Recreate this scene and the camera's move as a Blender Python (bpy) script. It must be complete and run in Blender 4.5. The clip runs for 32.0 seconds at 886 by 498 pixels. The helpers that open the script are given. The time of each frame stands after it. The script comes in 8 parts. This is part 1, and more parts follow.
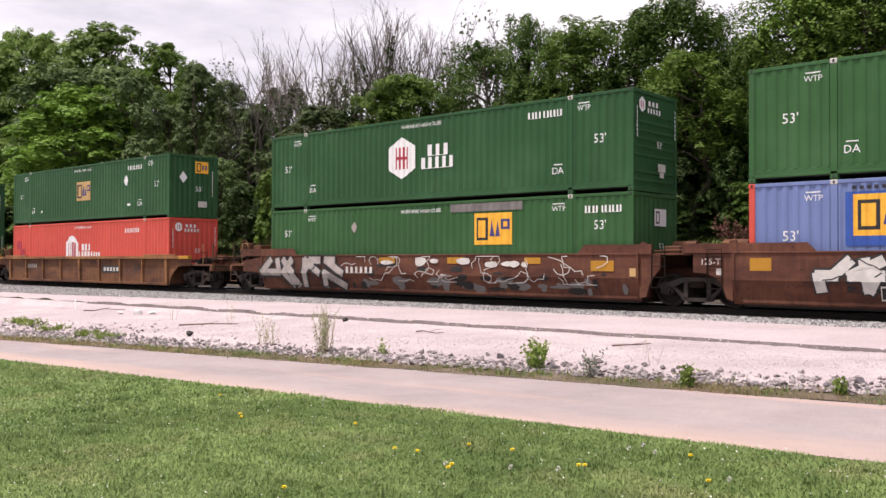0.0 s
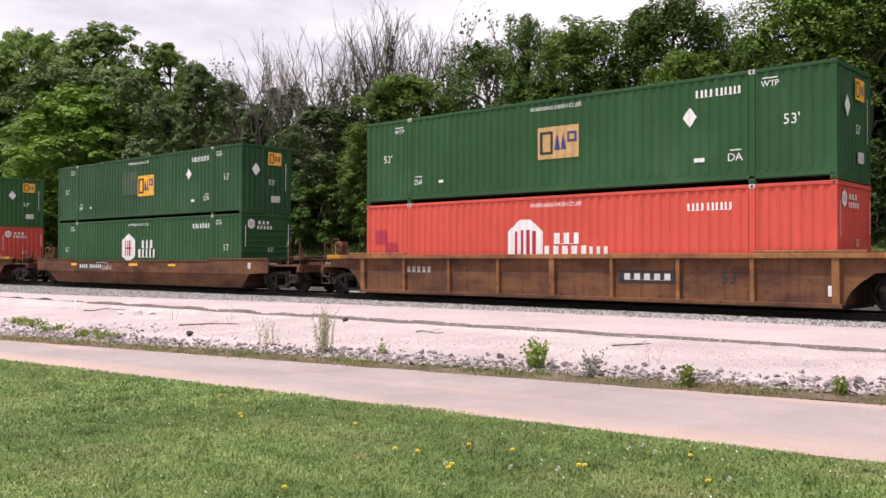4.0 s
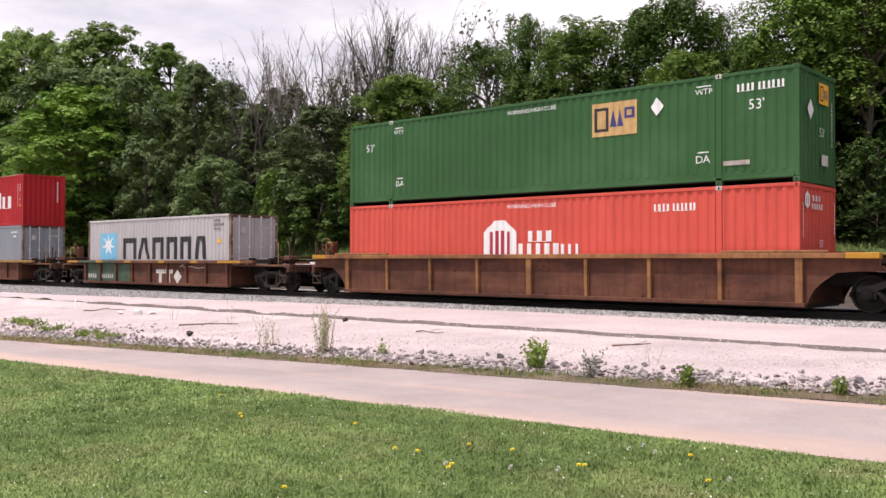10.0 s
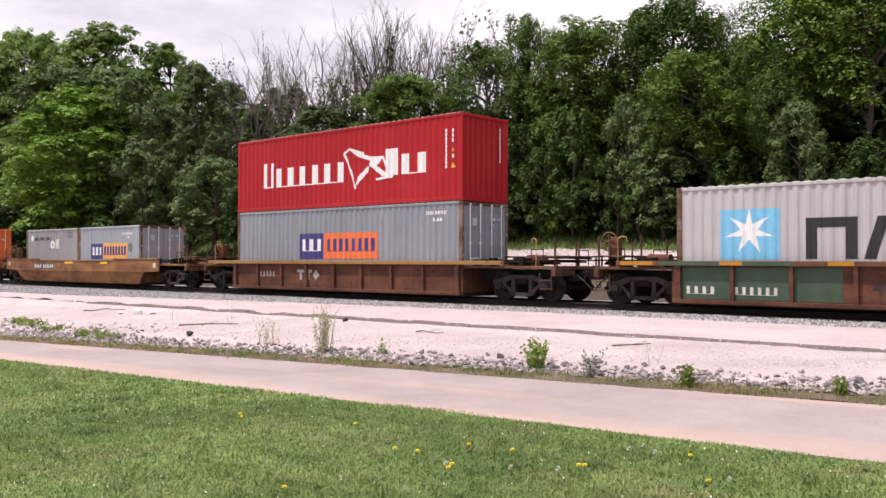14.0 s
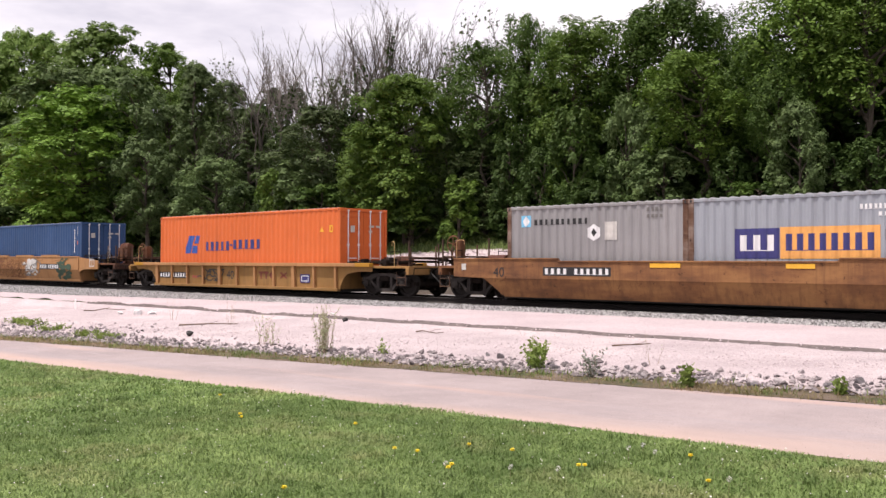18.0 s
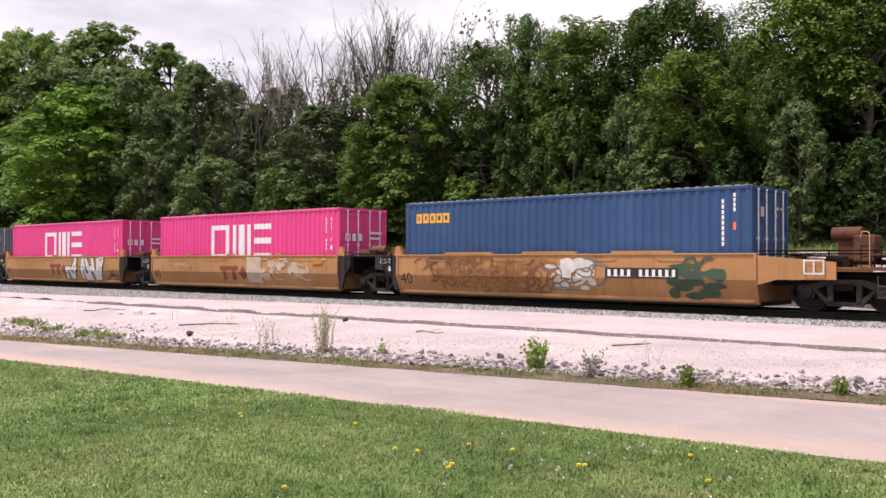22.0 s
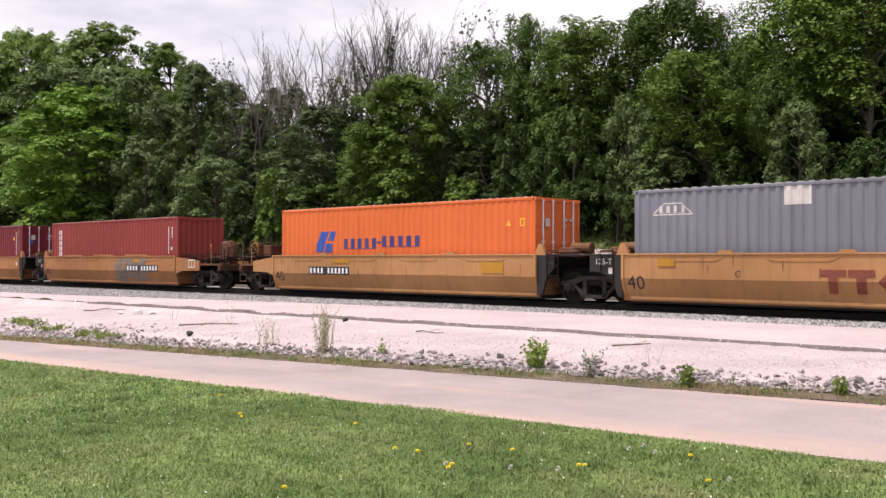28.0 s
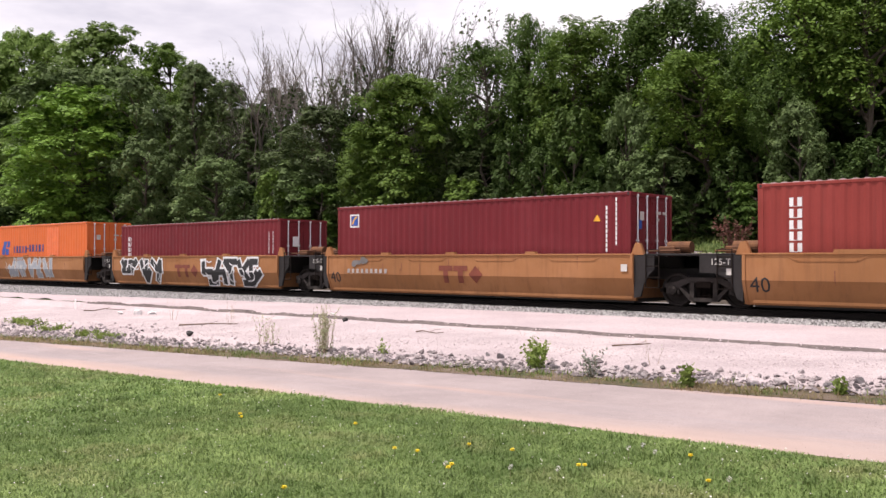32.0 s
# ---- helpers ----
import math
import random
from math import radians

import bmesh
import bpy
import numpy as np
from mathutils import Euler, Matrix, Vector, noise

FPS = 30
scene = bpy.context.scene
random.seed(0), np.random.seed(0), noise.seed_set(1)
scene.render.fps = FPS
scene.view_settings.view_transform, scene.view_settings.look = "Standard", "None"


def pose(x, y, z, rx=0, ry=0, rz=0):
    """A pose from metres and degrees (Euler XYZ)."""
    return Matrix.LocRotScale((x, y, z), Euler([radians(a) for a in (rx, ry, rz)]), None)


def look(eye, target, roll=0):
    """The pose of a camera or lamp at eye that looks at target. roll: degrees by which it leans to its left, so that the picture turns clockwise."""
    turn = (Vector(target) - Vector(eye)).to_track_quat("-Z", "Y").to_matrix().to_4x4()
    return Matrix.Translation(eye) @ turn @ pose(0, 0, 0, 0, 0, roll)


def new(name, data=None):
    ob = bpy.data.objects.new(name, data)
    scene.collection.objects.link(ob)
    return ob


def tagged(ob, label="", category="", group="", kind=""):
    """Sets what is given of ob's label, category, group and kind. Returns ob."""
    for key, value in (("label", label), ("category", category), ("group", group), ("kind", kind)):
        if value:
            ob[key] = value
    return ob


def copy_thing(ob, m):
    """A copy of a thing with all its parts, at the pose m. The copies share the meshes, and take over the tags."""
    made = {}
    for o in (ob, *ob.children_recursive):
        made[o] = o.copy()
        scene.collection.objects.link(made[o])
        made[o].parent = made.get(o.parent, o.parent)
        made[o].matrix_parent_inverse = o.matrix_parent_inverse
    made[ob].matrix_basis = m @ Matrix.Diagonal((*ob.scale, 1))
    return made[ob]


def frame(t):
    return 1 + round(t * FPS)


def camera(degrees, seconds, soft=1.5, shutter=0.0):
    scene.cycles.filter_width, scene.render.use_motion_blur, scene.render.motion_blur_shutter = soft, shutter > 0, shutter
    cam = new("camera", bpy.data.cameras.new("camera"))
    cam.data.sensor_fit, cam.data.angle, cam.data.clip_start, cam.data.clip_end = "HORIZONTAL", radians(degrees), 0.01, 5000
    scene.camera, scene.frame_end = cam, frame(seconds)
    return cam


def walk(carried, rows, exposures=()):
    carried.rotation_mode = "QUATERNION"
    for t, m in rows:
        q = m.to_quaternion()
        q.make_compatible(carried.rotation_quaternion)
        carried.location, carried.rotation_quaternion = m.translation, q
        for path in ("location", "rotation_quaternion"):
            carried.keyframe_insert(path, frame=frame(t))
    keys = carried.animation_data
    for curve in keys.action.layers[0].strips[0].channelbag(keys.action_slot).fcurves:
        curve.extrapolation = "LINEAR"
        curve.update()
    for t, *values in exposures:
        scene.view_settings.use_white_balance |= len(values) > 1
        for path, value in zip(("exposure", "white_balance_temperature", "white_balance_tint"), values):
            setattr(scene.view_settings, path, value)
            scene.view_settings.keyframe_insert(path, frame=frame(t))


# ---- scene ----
EYE = Vector((0.0, -23.576, 1.20))
YAW, PITCH, ROLL, FOV = radians(41.483), radians(0.823), 0.145, 52.30
AIM = EYE + 50 * Vector((-math.sin(YAW) * math.cos(PITCH), math.cos(YAW) * math.cos(PITCH), math.sin(PITCH)))
cam = camera(FOV, 32.0, soft=1.5)
walk(cam, [(0.0, look(EYE, AIM, ROLL)), (32.0, look(EYE, AIM, ROLL))], exposures=[(0.0, 0.10, 6650, 17), (32.0, 0.10, 6650, 17)])

# ---- light: hazy late-spring sun high along the line of the track, bright broken cloud ----
SUN_ELEV, SUN_AZ = 68.0, 216.0          # azimuth clockwise from +y
world = bpy.data.worlds.new("world")
scene.world = world
world.use_nodes = True


def build_world():
    nt = world.node_tree
    nt.nodes.clear()
    out = nt.nodes.new("ShaderNodeOutputWorld")
    bg = nt.nodes.new("ShaderNodeBackground")
    sky = nt.nodes.new("ShaderNodeTexSky")
    sky.sky_type, sky.sun_disc = "NISHITA", False
    sky.sun_elevation, sky.sun_rotation = radians(SUN_ELEV), radians(SUN_AZ)
    sky.dust_density, sky.air_density = 3.0, 1.0
    co = nt.nodes.new("ShaderNodeTexCoord")
    mp = nt.nodes.new("ShaderNodeMapping")
    mp.inputs["Scale"].default_value = (1.6, 1.6, 5.0)
    nz = nt.nodes.new("ShaderNodeTexNoise")
    nz.inputs["Scale"].default_value, nz.inputs["Detail"].default_value, nz.inputs["Roughness"].default_value = 1.7, 6, 0.55
    ramp = nt.nodes.new("ShaderNodeValToRGB")
    ramp.color_ramp.elements[0].position, ramp.color_ramp.elements[1].position = 0.36, 0.62
    ramp.color_ramp.elements[0].color = (7.3, 7.3, 8.4, 1)
    ramp.color_ramp.elements[1].color = (13.0, 12.7, 13.2, 1)
    mix = nt.nodes.new("ShaderNodeMixRGB")
    mix.inputs[0].default_value = 0.93
    nt.links.new(co.outputs["Generated"], mp.inputs[0])
    nt.links.new(mp.outputs[0], nz.inputs["Vector"])
    nt.links.new(nz.outputs["Fac"], ramp.inputs[0])
    nt.links.new(sky.outputs[0], mix.inputs[1])
    nt.links.new(ramp.outputs[0], mix.inputs[2])
    nt.links.new(mix.outputs[0], bg.inputs[0])
    bg.inputs[1].default_value = 0.088
    nt.links.new(bg.outputs[0], out.inputs[0])


build_world()
sun_data = bpy.data.lights.new("sun", "SUN")
sun_data.energy, sun_data.angle, sun_data.color = 4.6, radians(2.5), (1.0, 0.95, 0.88)
sun = new("sun", sun_data)
_az, _el = radians(SUN_AZ), radians(SUN_ELEV)
SUN_DIR = Vector((math.sin(_az) * math.cos(_el), math.cos(_az) * math.cos(_el), math.sin(_el)))
sun.matrix_world = look(SUN_DIR * 60, (0, 0, 0))


# ---- materials ----
def socket(node, name, value):
    node.inputs[name].default_value = value


def node_mat(name):
    m = bpy.data.materials.new(name)
    m.use_nodes = True
    nt = m.node_tree
    return m, nt, nt.nodes["Principled BSDF"]


def noise_node(nt, vec, scale, detail=4.0, rough=0.55, stretch=None):
    n = nt.nodes.new("ShaderNodeTexNoise")
    socket(n, "Scale", scale), socket(n, "Detail", detail), socket(n, "Roughness", rough)
    if stretch:
        mp = nt.nodes.new("ShaderNodeMapping")
        socket(mp, "Scale", stretch)
        nt.links.new(vec, mp.inputs[0])
        vec = mp.outputs[0]
    nt.links.new(vec, n.inputs["Vector"])
    return n.outputs["Fac"]


def ramp_node(nt, fac, stops):
    r = nt.nodes.new("ShaderNodeValToRGB")
    els = r.color_ramp.elements
    els[0].position, els[0].color = stops[0][0], (*stops[0][1], 1)
    els[1].position, els[1].color = stops[-1][0], (*stops[-1][1], 1)
    for p, c in stops[1:-1]:
        e = els.new(p)
        e.color = (*c, 1)
    nt.links.new(fac, r.inputs[0])
    return r.outputs[0]


def mix_node(nt, fac, a, b, blend="MIX"):
    n = nt.nodes.new("ShaderNodeMixRGB")
    n.blend_type = blend
    for sock, v in ((n.inputs[0], fac), (n.inputs[1], a), (n.inputs[2], b)):
        if isinstance(v, (int, float)):
            sock.default_value = v
        elif isinstance(v, tuple):
            sock.default_value = (*v, 1)
        else:
            nt.links.new(v, sock)
    return n.outputs[0]


def bump_node(nt, bsdf, fac, strength, dist):
    b = nt.nodes.new("ShaderNodeBump")
    socket(b, "Strength", strength), socket(b, "Distance", dist)
    nt.links.new(fac, b.inputs["Height"])
    nt.links.new(b.outputs[0], bsdf.inputs["Normal"])


def paint_mat(name, rgb, fade=0.25, rust=0.15, grime=0.3, rough=0.5, rust_rgb=(0.10, 0.035, 0.015)):
    """Weathered paint on steel: sun fade, streaks of grime running down, spots of rust."""
    m, nt, bs = node_mat(name)
    m["paint"] = rgb
    co = nt.nodes.new("ShaderNodeTexCoord").outputs["Object"]
    big = noise_node(nt, co, 0.35, 5, 0.6)
    faded = tuple(min(1, c * (1 + fade) + 0.06 * fade) for c in rgb)
    dark = tuple(c * (1 - fade * 0.7) for c in rgb)
    col = ramp_node(nt, big, [(0.3, dark), (0.52, rgb), (0.75, faded)])
    streak = noise_node(nt, co, 1.0, 6, 0.65, (5.0, 5.0, 0.35))
    col = mix_node(nt, ramp_node(nt, streak, [(0.5, (0, 0, 0)), (0.78, (grime, grime, grime))]), col, tuple(0.35 * c + 0.015 for c in rgb))
    drip = noise_node(nt, co, 1.0, 8, 0.7, (8.0, 8.0, 0.35))
    td = 0.76 - 0.36 * rust
    col = mix_node(nt, ramp_node(nt, drip, [(td, (0, 0, 0)), (td + 0.16, (0.6, 0.6, 0.6))]), col, tuple(0.5 * a + 0.5 * b for a, b in zip(rgb, rust_rgb)))
    spots = noise_node(nt, co, 3.2, 9, 0.72, (1.2, 1.2, 0.7))
    t = 0.73 - 0.11 * rust
    rmask = ramp_node(nt, spots, [(t, (0, 0, 0)), (t + 0.05, (1, 1, 1))])
    col = mix_node(nt, rmask, col, rust_rgb)
    fine = noise_node(nt, co, 45, 3)
    col = mix_node(nt, 0.12, col, ramp_node(nt, fine, [(0.3, (0.25, 0.25, 0.25)), (0.7, (1, 1, 1))]), "MULTIPLY")
    nt.links.new(col, bs.inputs["Base Color"])
    socket(bs, "Specular IOR Level", 0.22)
    rr = ramp_node(nt, spots, [(0.3, (rough * 0.85,) * 3), (0.7, (min(1, rough * 1.35),) * 3)])
    nt.links.new(rr, bs.inputs["Roughness"])
    bump_node(nt, bs, noise_node(nt, co, 7, 6), 0.25, 0.01)
    return m


def plain_mat(name, rgb, rough=0.6, metal=0.0, vary=0.25, scale=8.0, bump=0.2, dist=0.005):
    m, nt, bs = node_mat(name)
    co = nt.nodes.new("ShaderNodeTexCoord").outputs["Object"]
    a = noise_node(nt, co, scale, 6, 0.6)
    b = noise_node(nt, co, scale * 0.13, 3)
    col = ramp_node(nt, a, [(0.25, tuple(c * (1 - vary) for c in rgb)), (0.75, tuple(min(1, c * (1 + vary)) for c in rgb))])
    col = mix_node(nt, 0.35, col, ramp_node(nt, b, [(0.3, (1 - vary,) * 3), (0.7, (1, 1, 1))]), "MULTIPLY")
    nt.links.new(col, bs.inputs["Base Color"])
    socket(bs, "Roughness", rough), socket(bs, "Metallic", metal)
    if bump:
        bump_node(nt, bs, a, bump, dist)
    return m


def rusty_mat(name, bright, mid, dark, rough=0.8):
    """Old car paint given over to rust: cloudy patches, runs down the plate and scabs."""
    m, nt, bs = node_mat(name)
    co = nt.nodes.new("ShaderNodeTexCoord").outputs["Object"]
    cloud = noise_node(nt, co, 0.8, 7, 0.65, (0.7, 1.0, 1.9))
    runs = noise_node(nt, co, 1.0, 7, 0.7, (6.5, 6.5, 0.5))
    col = ramp_node(nt, cloud, [(0.34, dark), (0.47, mid), (0.62, bright)])
    col = mix_node(nt, ramp_node(nt, runs, [(0.46, (0, 0, 0)), (0.70, (0.7, 0.7, 0.7))]), col, dark)
    col = mix_node(nt, ramp_node(nt, runs, [(0.26, (0.55, 0.55, 0.55)), (0.40, (0, 0, 0))]), col, bright)
    scab = noise_node(nt, co, 6.0, 8, 0.7)
    col = mix_node(nt, ramp_node(nt, scab, [(0.60, (0, 0, 0)), (0.66, (0.85, 0.85, 0.85))]), col, tuple(0.6 * c for c in dark))
    nt.links.new(col, bs.inputs["Base Color"])
    socket(bs, "Roughness", rough), socket(bs, "Specular IOR Level", 0.2)
    bump_node(nt, bs, scab, 0.35, 0.012)
    return m


M = {}
M["green53"] = paint_mat("container_green", (0.022, 0.082, 0.029), fade=0.22, rust=0.04, grime=0.35, rough=0.45)
M["green53b"] = paint_mat("container_green_light", (0.032, 0.103, 0.033), fade=0.22, rust=0.04, grime=0.32, rough=0.5)
M["green53c"] = paint_mat("container_green_dark", (0.019, 0.070, 0.026), fade=0.25, rust=0.06, grime=0.4, rough=0.45)
M["coral"] = paint_mat("container_coral", (0.584, 0.086, 0.062), fade=0.12, rust=0.1, grime=0.35, rough=0.5)
M["blue53"] = paint_mat("container_light_blue", (0.145, 0.195, 0.385), fade=0.15, rust=0.02, grime=0.25)
M["grey40"] = paint_mat("container_pale_grey", (0.443, 0.427, 0.439), fade=0.12, rust=0.34, grime=0.35)
M["grey20"] = paint_mat("container_mid_grey", (0.285, 0.279, 0.285), fade=0.15, rust=0.5, grime=0.4)
M["red40"] = paint_mat("container_red", (0.374, 0.013, 0.018), fade=0.12, rust=0.22, grime=0.35)
M["bluegrey"] = paint_mat("container_blue_grey", (0.246, 0.269, 0.305), fade=0.15, rust=0.62, grime=0.5)
M["paleblue"] = paint_mat("container_pale_blue", (0.316, 0.340, 0.380), fade=0.12, rust=0.42, grime=0.35)
M["orange"] = paint_mat("container_orange", (0.664, 0.150, 0.041), fade=0.1, rust=0.10, grime=0.28)
M["navy"] = paint_mat("container_navy", (0.035, 0.080, 0.189), fade=0.2, rust=0.2, grime=0.4)
M["pink"] = paint_mat("container_pink", (0.707, 0.062, 0.243), fade=0.08, rust=0.04, grime=0.2)
M["slate"] = paint_mat("container_slate", (0.186, 0.194, 0.229), fade=0.15, rust=0.4, grime=0.4)
M["rusty_post"] = rusty_mat("rusted_post", (0.224, 0.164, 0.135), (0.120, 0.064, 0.041), (0.067, 0.034, 0.023))
M["brick"] = paint_mat("container_brick_red", (0.247, 0.041, 0.034), fade=0.15, rust=0.16, grime=0.35)
M["maroon"] = paint_mat("container_maroon", (0.157, 0.017, 0.023), fade=0.15, rust=0.14, grime=0.3)
M["brown_car"] = rusty_mat("car_brown", (0.145, 0.061, 0.037), (0.101, 0.040, 0.027), (0.057, 0.026, 0.019))
M["rust_car"] = rusty_mat("car_rust_brown", (0.182, 0.084, 0.040), (0.124, 0.057, 0.034), (0.064, 0.032, 0.023))
M["ochre_car"] = paint_mat("car_ochre", (0.286, 0.155, 0.053), fade=0.2, rust=0.24, grime=0.55, rough=0.7)
M["yellow_car"] = paint_mat("car_yellow", (0.393, 0.201, 0.084), fade=0.24, rust=0.34, grime=0.5, rough=0.65)
M["worn_yellow_car"] = paint_mat("car_worn_orange_yellow", (0.335, 0.151, 0.063), fade=0.24, rust=0.40, grime=0.5, rough=0.7)
M["tan_car"] = rusty_mat("car_tan_brown", (0.310, 0.152, 0.063), (0.222, 0.102, 0.046), (0.118, 0.055, 0.031))
M["yellow_trim"] = paint_mat("trim_yellow", (0.412, 0.202, 0.023), fade=0.15, rust=0.2, grime=0.4)
M["black_car"] = plain_mat("grimy_black_steel", (0.016, 0.013, 0.013), 0.75, 0.0, 0.5, 6)
M["truck"] = plain_mat("truck_casting", (0.015, 0.010, 0.008), 0.9, 0.0, 0.5, 9)
M["truck"].node_tree.nodes["Principled BSDF"].inputs["Specular IOR Level"].default_value = 0.15
M["side_frame"] = plain_mat("dusty_side_frame", (0.036, 0.029, 0.026), 0.95, 0, 0.5, 6)
M["wheel"] = plain_mat("wheel_steel", (0.016, 0.011, 0.009), 0.85, 0.0, 0.4, 6)
M["tread"] = plain_mat("polished_rail_steel", (0.35, 0.34, 0.33), 0.3, 0.9, 0.2, 20, 0.05)
M["white"] = plain_mat("white_paint", (0.72, 0.72, 0.73), 0.55, 0, 0.08, 6, 0.1)
M["offwhite"] = plain_mat("faded_white_paint", (0.55, 0.53, 0.50), 0.6, 0, 0.25, 3, 0.1)
M["ghost"] = plain_mat("worn_white_paint", (0.36, 0.32, 0.30), 0.7, 0, 0.4, 3, 0.1)
M["black"] = plain_mat("black_paint", (0.015, 0.015, 0.017), 0.5, 0, 0.2, 5, 0.1)
M["inkblue"] = plain_mat("dark_blue_paint", (0.035, 0.035, 0.16), 0.5, 0, 0.15, 5, 0.1)
M["logoblue"] = plain_mat("strong_blue_paint", (0.02, 0.075, 0.33), 0.5, 0, 0.15, 5, 0.1)
M["gold"] = plain_mat("golden_yellow_paint", (0.78, 0.40, 0.03), 0.55, 0, 0.15, 4, 0.1)
M["tangold"] = plain_mat("faded_tan_paint", (0.50, 0.32, 0.13), 0.6, 0, 0.2, 4, 0.1)
M["crimson"] = plain_mat("crimson_paint", (0.36, 0.02, 0.045), 0.5, 0, 0.12, 5, 0.1)
M["skyblue"] = plain_mat("sky_blue_paint", (0.16, 0.45, 0.66), 0.55, 0, 0.1, 5, 0.1)
M["wornred"] = plain_mat("worn_red_paint", (0.19, 0.045, 0.025), 0.7, 0, 0.3, 4, 0.1)
M["mint"] = plain_mat("patched_green_paint", (0.04, 0.075, 0.045), 0.7, 0, 0.3, 2, 0.1)
M["greypatch"] = plain_mat("grey_patch_paint", (0.16, 0.15, 0.145), 0.7, 0, 0.25, 2, 0.1)
M["orangered"] = plain_mat("orange_red_paint", (0.72, 0.16, 0.05), 0.55, 0, 0.12, 4, 0.1)
M["amber"] = plain_mat("amber_paint", (0.75, 0.36, 0.10), 0.55, 0, 0.12, 4, 0.1)
M["palewash"] = plain_mat("washed_out_spray", (0.46, 0.36, 0.27), 0.75, 0, 0.3, 2.5, 0.1)
M["oldspray"] = plain_mat("grey_brown_spray", (0.19, 0.145, 0.115), 0.75, 0, 0.35, 2, 0.1)
M["galv"] = plain_mat("galvanised_bar", (0.74, 0.75, 0.77), 0.4, 0.0, 0.2, 12, 0.05)
M["earth_patch"] = plain_mat("dull_red_paint", (0.23, 0.085, 0.04), 0.75, 0, 0.4, 2.5, 0.2)
M["post"] = rusty_mat("rusted_dark_post", (0.15, 0.085, 0.055), (0.085, 0.050, 0.036), (0.04, 0.026, 0.02))
M["rubber"] = plain_mat("black_rubber", (0.012, 0.012, 0.012), 0.7, 0, 0.2, 8, 0.1)


# ---- small builders ----
def mesh_of(name, bm, material):
    me = bpy.data.meshes.new(name)
    bm.to_mesh(me)
    bm.free()
    me.materials.append(material)
    return me


LOOSE = {"old_paint", "sprayed_line", "sprayed_spot", "sprayed_figure", "repainted_patch", "sprayed_patch", "stalk", "foliage", "crown", "twig_mass", "limb_frame", "spring_nest", "rust_run", "warning_text", "number_marking", "length_figure"}


def part(name, bm, material, parent, label=""):
    """Link a bmesh (or a ready mesh) as one mesh object under a thing or a part."""
    me = bm if isinstance(bm, bpy.types.Mesh) else mesh_of(name, bm, material)
    ob = new(name, me)
    ob.parent = parent
    if label:
        tagged(ob, label=label)
    if name in LOOSE:
        tagged(ob, kind="stuff")
    return ob


def thing(name, label, category, group="", kind="", at=None, bm=None, material=None):
    ob = new(name, mesh_of(name, bm, material) if bm is not None else None)
    if bm is None:
        ob.empty_display_size = 0.3
    if at is not None:
        ob.matrix_basis = at
    return tagged(ob, label, category, group, kind)


def box(bm, x0, x1, y0, y1, z0, z1, bevel=0.0):
    r = bmesh.ops.create_cube(bm, size=1.0)
    vs = r["verts"]
    for v in vs:
        v.co = Vector(((x0 + x1) / 2 + v.co.x * (x1 - x0), (y0 + y1) / 2 + v.co.y * (y1 - y0), (z0 + z1) / 2 + v.co.z * (z1 - z0)))
    if bevel:
        es = list({e for v in vs for e in v.link_edges})
        bmesh.ops.bevel(bm, geom=es, offset=bevel, segments=1, affect="EDGES", profile=0.5)
    return bm


def nb(*a, **k):
    """A new bmesh that holds one box."""
    return box(bmesh.new(), *a, **k)


def tube(bm, a, b, r, seg=8, r2=None, caps=True):
    a, b = Vector(a), Vector(b)
    q = (b - a).to_track_quat("Z", "Y").to_matrix().to_4x4()
    m = Matrix.Translation((a + b) / 2) @ q
    bmesh.ops.create_cone(bm, cap_ends=caps, segments=seg, radius1=r, radius2=r if r2 is None else r2, depth=(b - a).length, matrix=m)
    return bm


def slab(bm, outline, y0, y1, axis="y"):
    """A plate: an outline in (x, z) pulled from y0 to y1 (axis y), in (y, z) from x0 to x1 (axis x), or in (x, y) from z0 to z1 (axis z)."""
    def at(p, d):
        return {"y": (p[0], d, p[1]), "x": (d, p[0], p[1]), "z": (p[0], p[1], d)}[axis]
    lo = [bm.verts.new(at(p, y0)) for p in outline]
    hi = [bm.verts.new(at(p, y1)) for p in outline]
    n = len(outline)
    fs = [bm.faces.new(lo), bm.faces.new(hi)]
    for i in range(n):
        fs.append(bm.faces.new((lo[i], lo[(i + 1) % n], hi[(i + 1) % n], hi[i])))
    bmesh.ops.recalc_face_normals(bm, faces=fs)
    return bm


def lathe(bm, rings, seg=24, m=Matrix(), caps=True):
    """A turned body round the y axis: rings of (radius, y)."""
    loops = []
    for r, y in rings:
        loops.append([bm.verts.new(m @ Vector((r * math.cos(2 * math.pi * i / seg), y, r * math.sin(2 * math.pi * i / seg)))) for i in range(seg)])
    fs = []
    for a, b in zip(loops, loops[1:]):
        for i in range(seg):
            fs.append(bm.faces.new((a[i], a[(i + 1) % seg], b[(i + 1) % seg], b[i])))
    if caps:
        fs += [bm.faces.new(loops[0]), bm.faces.new(loops[-1])]
    bmesh.ops.recalc_face_normals(bm, faces=fs)
    return bm


TEXTS = {}


